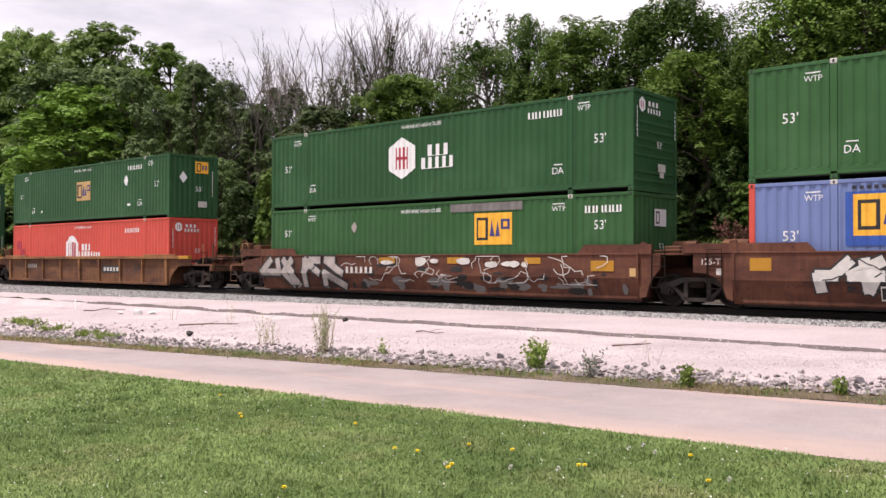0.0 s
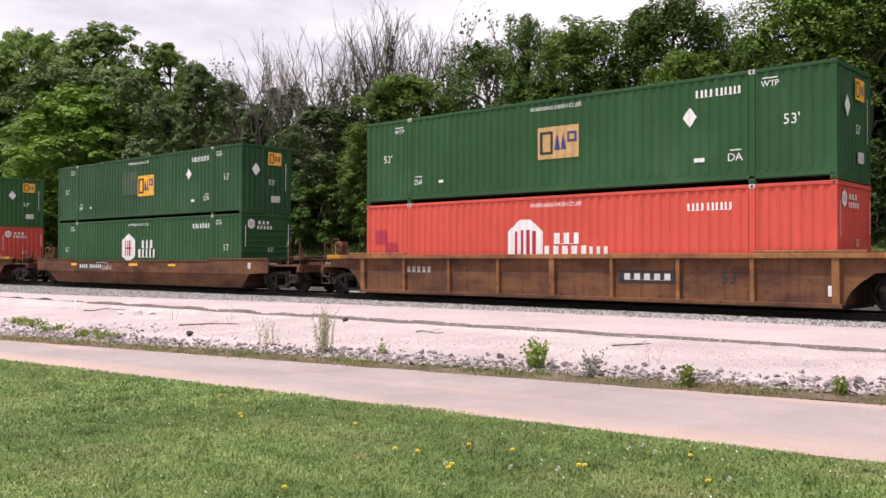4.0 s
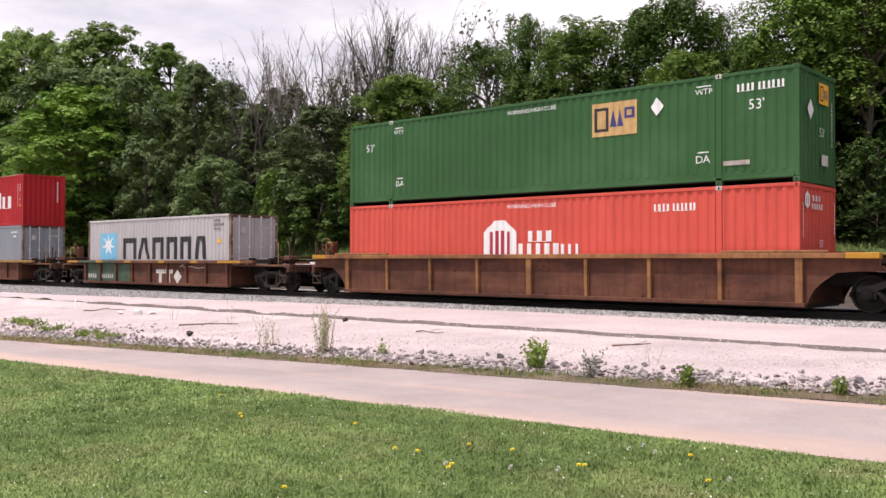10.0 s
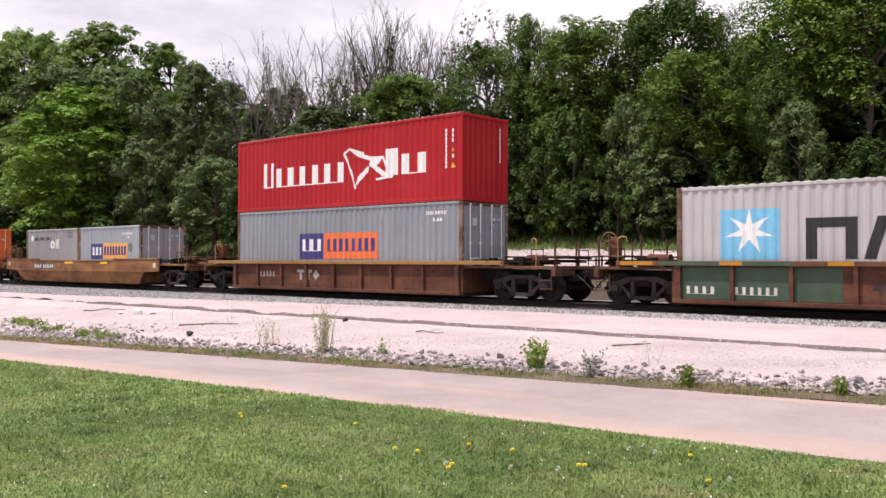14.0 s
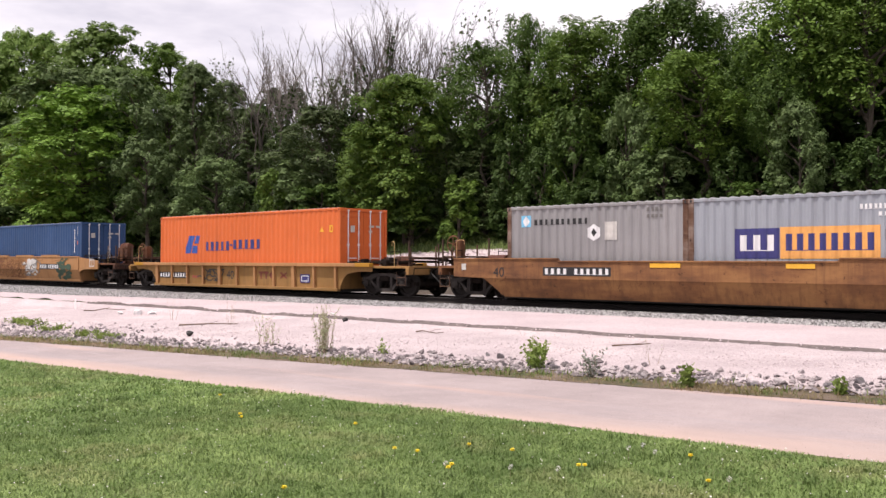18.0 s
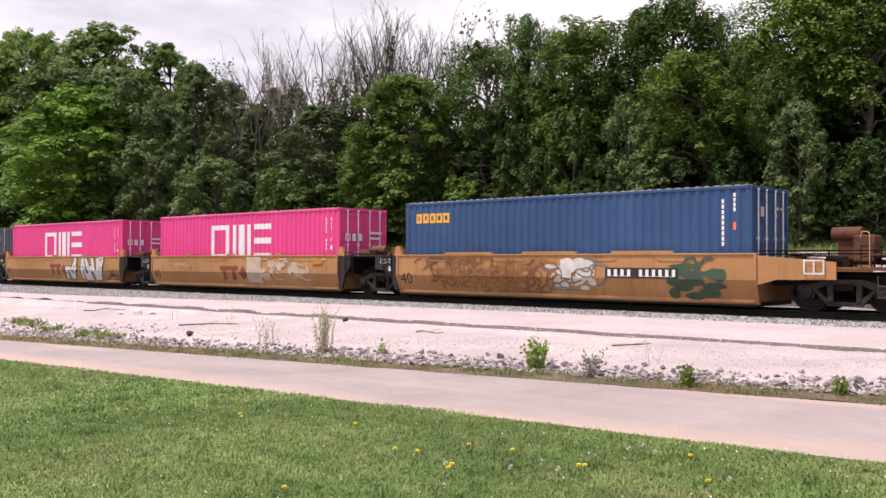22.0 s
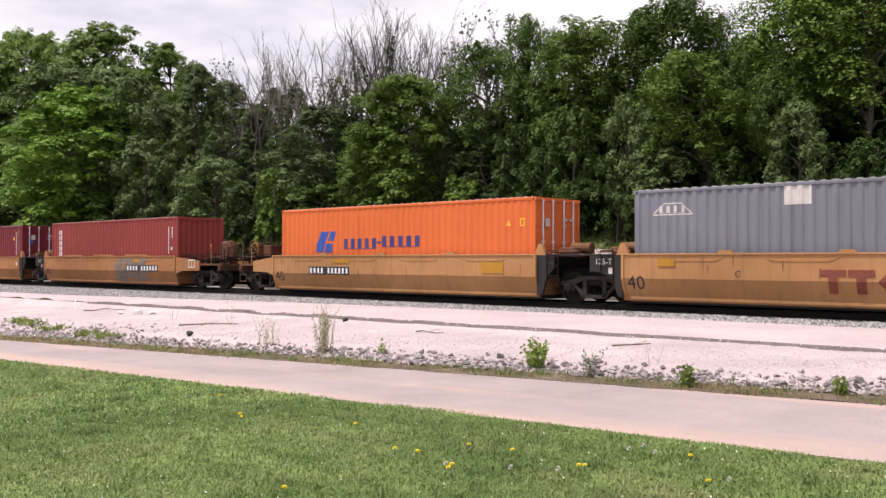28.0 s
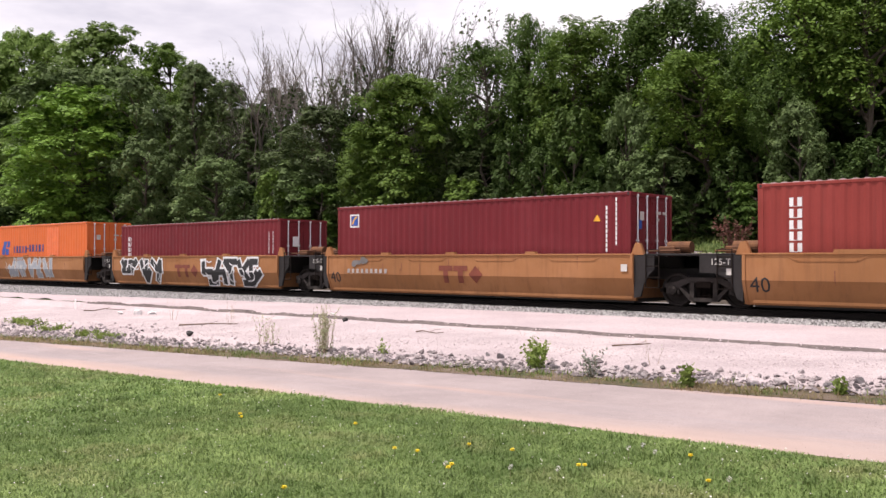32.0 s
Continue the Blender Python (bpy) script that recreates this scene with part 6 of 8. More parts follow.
    platform_car(-279.95, -267.6, "worn_yellow_car", ylab + "brick red box aboard", -281.4, None, front_coupler=-263.65, lids=lids, marks=worn(69) + forty + [("repainted_patch", "oldspray", smear(71, 7.3, 10.0, 0.16, 1.40, 60)), ("sprayed_line", "greypatch", scribble(72, 7.3, 10.2, 0.2, 1.36, 12, 0.04)), ("faded_patch", "yellow_trim", [rect(8.9, 9.5, 1.16, 1.28)])] + number_plate(8.3, 0.88, h=0.2, w=0.225) + panel)
    platform_car(-295.75, -283.4, "worn_yellow_car", ylab + "maroon box aboard", -297.1, -281.4, lids=tabs_l, marks=worn(73) + forty + owner_bars(5.3, 0.80, s=1.0) + [("worn_marking", "ghost", word_bars(0.9, 2.9, 0.80, 0.95, 9, 0.3)), ("sprayed_patch", "greypatch", smear(81, 1.0, 1.8, 1.0, 1.38, 6)), ("tag_plate", "offwhite", [rect(12.1, 12.3, 0.95, 1.15)])])
    platform_car(-311.35, -299.0, "worn_yellow_car", ylab + "sprayed with white outlined scrawl", -312.75, -297.1, lids=tabs_l, marks=worn(83) + owner_bars(5.2, 0.78, s=0.98) + sprayed(91, 0.6, 4.1, 0.18, 1.33, 4, "black", "white", 0.08) + sprayed(92, 7.3, 11.5, 0.18, 1.33, 5, "black", "white", 0.08))
    platform_car(-326.95, -314.6, "worn_yellow_car", ylab + "sprayed in violet", -328.3, -312.75, lids=tabs_l, marks=worn(85) + sprayed(97, 3.6, 9.0, 0.3, 1.40, 6, "paleblue", "offwhite", 0.05))


couple_train()


# ---- trees ----
def leaf_mat(name, dark, light, back=0.27):
    m, nt, bs = node_mat(name)
    out = nt.nodes["Material Output"]
    geo = nt.nodes.new("ShaderNodeNewGeometry")
    info = nt.nodes.new("ShaderNodeObjectInfo")
    clump = noise_node(nt, nt.nodes.new("ShaderNodeTexCoord").outputs["Object"], 1.3, 3, 0.6)
    both = mix_node(nt, 0.55, geo.outputs["Random Per Island"], ramp_node(nt, clump, [(0.32, (0, 0, 0)), (0.68, (1, 1, 1))]))
    col = ramp_node(nt, both, [(0.0, dark), (0.6, tuple((a + b) / 2 for a, b in zip(dark, light))), (1.0, light)])
    hsv = nt.nodes.new("ShaderNodeHueSaturation")
    rv = nt.nodes.new("ShaderNodeMapRange")
    socket(rv, "To Min", 0.8), socket(rv, "To Max", 1.2)
    nt.links.new(info.outputs["Random"], rv.inputs[0])
    nt.links.new(rv.outputs[0], hsv.inputs["Value"])
    nt.links.new(col, hsv.inputs["Color"])
    nt.links.new(hsv.outputs[0], bs.inputs["Base Color"])
    socket(bs, "Roughness", 0.6), socket(bs, "Specular IOR Level", 0.2)
    tr = nt.nodes.new("ShaderNodeBsdfTranslucent")
    nt.links.new(hsv.outputs[0], tr.inputs[0])
    mx = nt.nodes.new("ShaderNodeMixShader")
    mx.inputs[0].default_value = back
    nt.links.new(bs.outputs[0], mx.inputs[1])
    nt.links.new(tr.outputs[0], mx.inputs[2])
    nt.links.new(mx.outputs[0], out.inputs[0])
    return m


# darker greens with the wood's shade in them; the first serves ivy too
M["leaf_dark"] = leaf_mat("leaves_dark_ivy_and_shade", (0.018, 0.042, 0.009), (0.056, 0.098, 0.018))
M["leaf_shade"] = leaf_mat("leaves_green_shade_toned", (0.026, 0.056, 0.012), (0.078, 0.128, 0.028))
M["leaf_mid"] = leaf_mat("leaves_mid_green", (0.036, 0.080, 0.013), (0.118, 0.190, 0.038))
M["leaf_light"] = leaf_mat("leaves_fresh_green", (0.055, 0.112, 0.015), (0.172, 0.262, 0.046))
# paler green: haze and brightness of distance are put into this leaf colour
M["leaf_far"] = leaf_mat("leaves_green_haze_paled", (0.102, 0.176, 0.036), (0.262, 0.375, 0.098))
M["leaf_yellow"] = leaf_mat("leaves_yellow_green", (0.080, 0.166, 0.018), (0.225, 0.365, 0.060))
M["leaf_soft"] = leaf_mat("leaves_soft_grey_green", (0.076, 0.124, 0.042), (0.192, 0.268, 0.098))
M["leaf_pale"] = leaf_mat("leaves_pale_drooping", (0.070, 0.120, 0.030), (0.190, 0.270, 0.090))
M["leaf_cedar"] = leaf_mat("needles_dull_green", (0.050, 0.080, 0.026), (0.122, 0.170, 0.058), 0.2)
M["leaf_grey"] = leaf_mat("leaves_sparse_greyish", (0.05, 0.075, 0.03), (0.11, 0.135, 0.06))
M["bark"] = plain_mat("grey_brown_bark", (0.075, 0.058, 0.045), 0.95, 0, 0.4, 4, 0.8, 0.03)
M["deadwood"] = plain_mat("weathered_dead_wood", (0.085, 0.070, 0.060), 0.9, 0, 0.35, 4, 0.5, 0.02)
M["twig"] = plain_mat("bleached_twigs", (0.165, 0.140, 0.125), 0.9, 0, 0.3, 4, 0.0)


def leaf_mesh(name, cen, nor, size, rng, material, slim=0.55):
    """Bent leaves: one diamond of two faces for each centre, facing its normal."""
    n = len(cen)
    nor = nor / (np.linalg.norm(nor, axis=1, keepdims=True) + 1e-9)
    t = np.cross(nor, rng.normal(size=(n, 3)))
    t /= np.linalg.norm(t, axis=1, keepdims=True) + 1e-9
    b = np.cross(nor, t)
    sz = (size * rng.uniform(0.6, 1.35, n))[:, None]
    v = np.empty((n, 4, 3))
    v[:, 0] = cen - t * sz * 0.5
    v[:, 1] = cen + b * sz * slim * 0.5 - nor * sz * 0.12
    v[:, 2] = cen + t * sz * 0.5 - nor * sz * 0.10
    v[:, 3] = cen - b * sz * slim * 0.5 - nor * sz * 0.12
    i = np.arange(n) * 4
    f = np.stack([np.stack([i, i + 1, i + 2], 1), np.stack([i, i + 2, i + 3], 1)], 1).reshape(-1, 3)
    me = bpy.data.meshes.new(name)
    me.vertices.add(n * 4)
    me.vertices.foreach_set("co", v.reshape(-1))
    me.loops.add(f.size)
    me.loops.foreach_set("vertex_index", f.reshape(-1).astype(np.int32))
    me.polygons.add(len(f))
    me.polygons.foreach_set("loop_start", np.arange(0, f.size, 3, dtype=np.int32))
    me.polygons.foreach_set("loop_total", np.full(len(f), 3, dtype=np.int32))
    me.update(calc_edges=True)
    me.materials.append(material)
    return me


def limbs(bm, base, tip, r0, r1, rng, bend=0.06, n=4, seg=6):
    """A bent, tapered limb; returns the points along it."""
    base, tip = Vector(base), Vector(tip)
    d = tip - base
    pts = [base + d * k / n + (Vector(rng.normal(size=3)) * d.length * bend if 0 < k < n else Vector()) for k in range(n + 1)]
    old = None
    for k, p in enumerate(pts):
        ax = (pts[min(k + 1, n)] - pts[max(k - 1, 0)]).normalized()
        u = ax.cross(Vector((0.31, 0.87, 0.12))).normalized()
        w = ax.cross(u)
        r = r0 + (r1 - r0) * k / n
        row = [bm.verts.new(p + (u * math.cos(6.2832 * i / seg) + w * math.sin(6.2832 * i / seg)) * r) for i in range(seg)]
        if old:
            for i in range(seg):
                bm.faces.new((old[i], old[(i + 1) % seg], row[(i + 1) % seg], row[i]))
        old = row
    return pts


def sphere_points(rng, n, lowest=-1.0):
    d = rng.normal(size=(n, 3))
    d /= np.linalg.norm(d, axis=1, keepdims=True)
    d[:, 2] = np.where(d[:, 2] < lowest, -d[:, 2], d[:, 2])
    return d


def sphere_points(rng, n, lowest=-1.0):
    d = rng.normal(size=(n, 3))
    d /= np.linalg.norm(d, axis=1, keepdims=True)
    d[:, 2] = np.where(d[:, 2] < lowest, -d[:, 2], d[:, 2])
    return d


def sphere_points(rng, n, lowest=-1.0):
    d = rng.normal(size=(n, 3))
    d /= np.linalg.norm(d, axis=1, keepdims=True)
    d[:, 2] = np.where(d[:, 2] < lowest, -d[:, 2], d[:, 2])
    return d


def sphere_points(rng, n, lowest=-1.0):
    d = rng.normal(size=(n, 3))
    d /= np.linalg.norm(d, axis=1, keepdims=True)
    d[:, 2] = np.where(d[:, 2] < lowest, -d[:, 2], d[:, 2])
    return d


def sphere_points(rng, n, lowest=-1.0):
    d = rng.normal(size=(n, 3))
    d /= np.linalg.norm(d, axis=1, keepdims=True)
    d[:, 2] = np.where(d[:, 2] < lowest, -d[:, 2], d[:, 2])
    return d


def sphere_points(rng, n, lowest=-1.0):
    d = rng.normal(size=(n, 3))
    d /= np.linalg.norm(d, axis=1, keepdims=True)
    d[:, 2] = np.where(d[:, 2] < lowest, -d[:, 2], d[:, 2])
    return d


def sphere_points(rng, n, lowest=-1.0):
    d = rng.normal(size=(n, 3))
    d /= np.linalg.norm(d, axis=1, keepdims=True)
    d[:, 2] = np.where(d[:, 2] < lowest, -d[:, 2], d[:, 2])
    return d


def sphere_points(rng, n, lowest=-1.0):
    d = rng.normal(size=(n, 3))
    d /= np.linalg.norm(d, axis=1, keepdims=True)
    d[:, 2] = np.where(d[:, 2] < lowest, -d[:, 2], d[:, 2])
    return d


def sphere_points(rng, n, lowest=-1.0):
    d = rng.normal(size=(n, 3))
    d /= np.linalg.norm(d, axis=1, keepdims=True)
    d[:, 2] = np.where(d[:, 2] < lowest, -d[:, 2], d[:, 2])
    return d


def leafy(seed, h, spread, billows, clumps, per, size, leaf, low=0.12, name="deciduous_tree", label="", droop=0.35, cone=False, group="trees of the wood", tiers=1.0, open_=0.0):
    """A tree: tapered trunk, limbs, and a crown of billows, each a heap of drooping leaf clumps round a shaded core.
    Stands on z = 0 with height h; spread: half its width; low: where the crown begins; open_: how much of the billows is left out low down."""
    rng = np.random.default_rng(seed)
    ob = thing(name, label, "shrub" if name == "shrub" else "tree", group)
    bm, limb_bm = bmesh.new(), bmesh.new()
    top = h * 0.9
    trunk = limbs(bm, (0, 0, -0.6), (rng.normal() * 0.03 * h, rng.normal() * 0.03 * h, top), 0.018 * h + 0.03, 0.004 * h, rng, 0.02, 5, 8)
    cen, nor = [], []
    for k in range(billows):
        u = (k + rng.uniform(0.2, 0.8)) / billows
        if cone:
            env = (1 - u) ** 0.75 + 0.08
        else:
            env = (0.62 + 0.85 * u) if u < 0.45 else math.sqrt(max(0.0, 1 - ((u - 0.45) / 0.60) ** 2))
        if u < 0.5 and rng.uniform() < open_:
            continue
        br = spread * rng.uniform(0.30, 0.46) * (0.75 if u > 0.85 or cone else 1.0)
        rad = max(0.0, spread * env * rng.uniform(0.72, 1.08) - br * 0.75)
        a = k * 2.399963 + rng.normal() * 0.45
        z = min(h * (low + (1 - low) * u), h - br * 0.8)
        out = np.array([math.cos(a), math.sin(a), 0.35])
        c = np.array([rad * out[0], rad * out[1], max(z, br * 0.5)])
        q = min(max(0.08, (c[2] - rad * 0.6) / top), 0.95) * 5
        p0 = trunk[int(q)].lerp(trunk[int(q) + 1], q - int(q))
        limbs(limb_bm, p0, tuple(c), 0.007 * h + 0.012, 0.012, rng, 0.07, 3, 5)
        core = sphere_points(rng, int(clumps * per * 0.30))
        cen.append(c + core * (br * rng.uniform(0.2, 0.78, len(core)))[:, None])
        nor.append(core + rng.normal(size=core.shape) * 0.5)
        ds = sphere_points(rng, clumps, -0.45)
        for d in ds:
            if d @ out < -0.35 and u < 0.8:
                continue
            cr = br * rng.uniform(0.24, 0.44)
            cc = c + d * br * rng.uniform(0.72, 1.12) * np.array([1.0, 1.0, tiers])
            m = int(per * (cr / (br * 0.34)) ** 2 * rng.uniform(0.7, 1.3)) + 4
            e = sphere_points(rng, m, -0.5)
            r = cr * rng.uniform(0.25, 1.0, m) ** 0.6
            p = cc + e * r[:, None] * np.array([1.15, 1.15, 0.74])
            flat = (e[:, 0] ** 2 + e[:, 1] ** 2) * (r / cr) ** 2
            p[:, 2] -= droop * cr * flat * rng.uniform(0.5, 1.5, m)
            cen.append(p)
            nor.append(e * 0.5 + d * 0.45 + np.array([0, 0, 0.55]) + rng.normal(size=(m, 3)) * 0.24)
    part("trunk", bm, M["bark"], ob)
    part("limb_frame", limb_bm, M["bark"], ob)
    part("crown", leaf_mesh("crown", np.concatenate(cen), np.concatenate(nor), size, rng, M[leaf]), None, ob)
    ob["reach"], ob["half"] = h, spread
    return ob


def bare(seed, h, leaf=None, leaves=0, ivy=0.0, label="", spread=0.33, size=0.24):
    """A dead or thin tree: forked trunk, rising boughs, fine twigs; leaves: how many are left on the twigs; ivy: how far up the trunk ivy climbs, 0 to 1."""
    rng = np.random.default_rng(seed)
    ob = thing("bare_tree", label, "tree", "bare trees of the wood")
    bm, tw = bmesh.new(), bmesh.new()
    tips, stem = [], []

    def grow(p, d, length, r, depth):
        pts = limbs(bm if depth < 2 else tw, p, p + d * length, r, r * (0.35 if depth else 0.45), rng, 0.022, 4, 6 if depth < 2 else 3)
        if depth < 2:
            stem.extend((a.lerp(b, f), depth) for a, b in zip(pts, pts[1:]) for f in (0.0, 0.33, 0.67))
        else:
            tips.extend(pts[1:])
        if depth == 4:
            return
        for k in range((rng.integers(6, 9), rng.integers(4, 6), rng.integers(3, 5), 3)[depth]):
            f = rng.uniform(0.42 if depth == 0 else 0.25, 1.0) * 4
            i = min(3, int(f))
            side = Vector(rng.normal(size=3)) * (spread if depth == 0 else 0.27)
            grow(pts[i].lerp(pts[i + 1], f - i), (d + side + Vector((0, 0, 0.13))).normalized(), length * rng.uniform(0.36, 0.60), r * (0.50, 0.42, 0.5, 0.6)[depth], depth + 1)

    grow(Vector((0, 0, -0.5)), Vector((rng.normal() * 0.06, rng.normal() * 0.06, 1)).normalized(), h * 0.66, 0.0105 * h, 0)
    top = max(p.z for p in tips)
    part("trunk", bm, M["deadwood"], ob)
    part("twig_mass", tw, M["twig"], ob)
    cen = []
    for i in (rng.integers(0, len(tips), leaves // 7) if leaves else ()):
        cen.append(np.array(tips[i]) + rng.normal(size=(7, 3)) * 0.30)
    if ivy:
        for p, depth in stem:
            if p.z < top * ivy and (depth == 0 or rng.uniform() < 0.5):
                cen.append(np.array(p) + rng.normal(size=(60 if depth == 0 else 16, 3)) * np.array([0.15, 0.15, 0.30]) * rng.uniform(0.7, 1.4))
    if cen:
        c = np.concatenate(cen)
        part("foliage", leaf_mesh("foliage", c, rng.normal(size=c.shape) + np.array([0, 0, 0.5]), size, rng, M[leaf]), None, ob)
    ob["reach"], ob["half"] = top, 0.0
    return ob


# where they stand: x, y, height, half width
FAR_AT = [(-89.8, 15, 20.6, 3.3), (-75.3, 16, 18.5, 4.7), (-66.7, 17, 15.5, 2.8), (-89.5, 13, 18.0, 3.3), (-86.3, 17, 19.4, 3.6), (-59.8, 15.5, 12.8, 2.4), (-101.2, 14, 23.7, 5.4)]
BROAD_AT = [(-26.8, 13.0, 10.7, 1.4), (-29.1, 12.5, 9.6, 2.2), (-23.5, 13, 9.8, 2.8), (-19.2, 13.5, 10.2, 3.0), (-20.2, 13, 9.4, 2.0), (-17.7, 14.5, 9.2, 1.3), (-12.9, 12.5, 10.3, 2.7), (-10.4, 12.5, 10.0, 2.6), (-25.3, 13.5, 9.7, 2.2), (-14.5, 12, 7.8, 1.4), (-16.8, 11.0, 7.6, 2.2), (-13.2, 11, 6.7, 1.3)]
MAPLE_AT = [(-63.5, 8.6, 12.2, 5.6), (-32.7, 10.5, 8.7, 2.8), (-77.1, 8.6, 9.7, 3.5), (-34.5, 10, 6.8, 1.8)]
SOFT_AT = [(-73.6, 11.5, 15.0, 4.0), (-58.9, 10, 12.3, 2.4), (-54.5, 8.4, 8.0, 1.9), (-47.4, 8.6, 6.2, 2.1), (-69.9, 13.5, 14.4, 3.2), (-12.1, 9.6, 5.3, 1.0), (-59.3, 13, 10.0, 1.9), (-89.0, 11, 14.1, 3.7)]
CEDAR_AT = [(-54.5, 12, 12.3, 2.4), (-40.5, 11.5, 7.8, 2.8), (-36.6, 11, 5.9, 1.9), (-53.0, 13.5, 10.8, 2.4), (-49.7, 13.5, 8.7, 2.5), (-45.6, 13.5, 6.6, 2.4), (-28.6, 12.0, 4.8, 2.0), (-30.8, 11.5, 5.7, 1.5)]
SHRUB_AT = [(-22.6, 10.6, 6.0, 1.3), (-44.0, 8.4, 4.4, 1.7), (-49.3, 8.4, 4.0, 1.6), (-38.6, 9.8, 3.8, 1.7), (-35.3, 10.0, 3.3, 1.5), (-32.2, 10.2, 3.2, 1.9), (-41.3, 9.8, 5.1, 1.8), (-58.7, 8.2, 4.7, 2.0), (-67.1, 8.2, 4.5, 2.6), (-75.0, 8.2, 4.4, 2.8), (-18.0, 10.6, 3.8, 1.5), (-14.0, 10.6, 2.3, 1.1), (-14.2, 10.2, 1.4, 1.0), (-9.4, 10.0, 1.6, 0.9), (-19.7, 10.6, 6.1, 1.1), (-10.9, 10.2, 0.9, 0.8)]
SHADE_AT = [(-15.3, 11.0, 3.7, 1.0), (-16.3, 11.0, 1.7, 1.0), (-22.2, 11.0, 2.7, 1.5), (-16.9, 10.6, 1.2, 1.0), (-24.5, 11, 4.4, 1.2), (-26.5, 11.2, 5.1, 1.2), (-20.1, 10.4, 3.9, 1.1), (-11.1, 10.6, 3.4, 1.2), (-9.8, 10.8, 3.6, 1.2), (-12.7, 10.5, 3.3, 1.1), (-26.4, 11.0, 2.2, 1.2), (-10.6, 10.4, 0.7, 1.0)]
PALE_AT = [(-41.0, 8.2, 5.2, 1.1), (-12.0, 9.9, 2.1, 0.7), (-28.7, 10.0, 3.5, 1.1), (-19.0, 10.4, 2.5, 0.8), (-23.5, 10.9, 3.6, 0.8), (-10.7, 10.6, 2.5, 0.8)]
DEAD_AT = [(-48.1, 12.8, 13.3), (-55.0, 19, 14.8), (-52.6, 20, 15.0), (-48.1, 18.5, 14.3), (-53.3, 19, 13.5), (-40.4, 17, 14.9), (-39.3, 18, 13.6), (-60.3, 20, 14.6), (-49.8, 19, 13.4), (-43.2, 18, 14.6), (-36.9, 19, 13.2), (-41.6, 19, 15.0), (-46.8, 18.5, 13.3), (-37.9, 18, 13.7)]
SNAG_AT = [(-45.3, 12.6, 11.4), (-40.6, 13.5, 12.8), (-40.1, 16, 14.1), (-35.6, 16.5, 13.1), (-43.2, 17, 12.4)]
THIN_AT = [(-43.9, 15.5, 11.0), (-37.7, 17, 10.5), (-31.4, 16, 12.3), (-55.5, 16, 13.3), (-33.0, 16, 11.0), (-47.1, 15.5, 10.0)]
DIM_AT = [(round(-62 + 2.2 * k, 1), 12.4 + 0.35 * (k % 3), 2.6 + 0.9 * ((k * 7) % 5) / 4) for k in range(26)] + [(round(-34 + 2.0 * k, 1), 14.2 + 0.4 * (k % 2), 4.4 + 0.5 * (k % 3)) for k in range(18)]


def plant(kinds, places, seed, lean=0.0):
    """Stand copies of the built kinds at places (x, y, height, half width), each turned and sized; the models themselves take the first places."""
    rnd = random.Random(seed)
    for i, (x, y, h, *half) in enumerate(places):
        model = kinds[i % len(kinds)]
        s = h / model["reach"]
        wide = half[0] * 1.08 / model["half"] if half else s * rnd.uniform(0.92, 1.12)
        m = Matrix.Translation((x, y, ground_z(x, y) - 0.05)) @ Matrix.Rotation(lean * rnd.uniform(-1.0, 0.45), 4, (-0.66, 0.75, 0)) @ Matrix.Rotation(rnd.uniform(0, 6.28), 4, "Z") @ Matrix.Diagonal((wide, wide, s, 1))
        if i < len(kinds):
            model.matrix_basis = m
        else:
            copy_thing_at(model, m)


def copy_thing_at(ob, m):
    keep = ob.scale.copy()
    ob.scale = (1, 1, 1)
    c = copy_thing(ob, m)
    ob.scale = keep
    return c


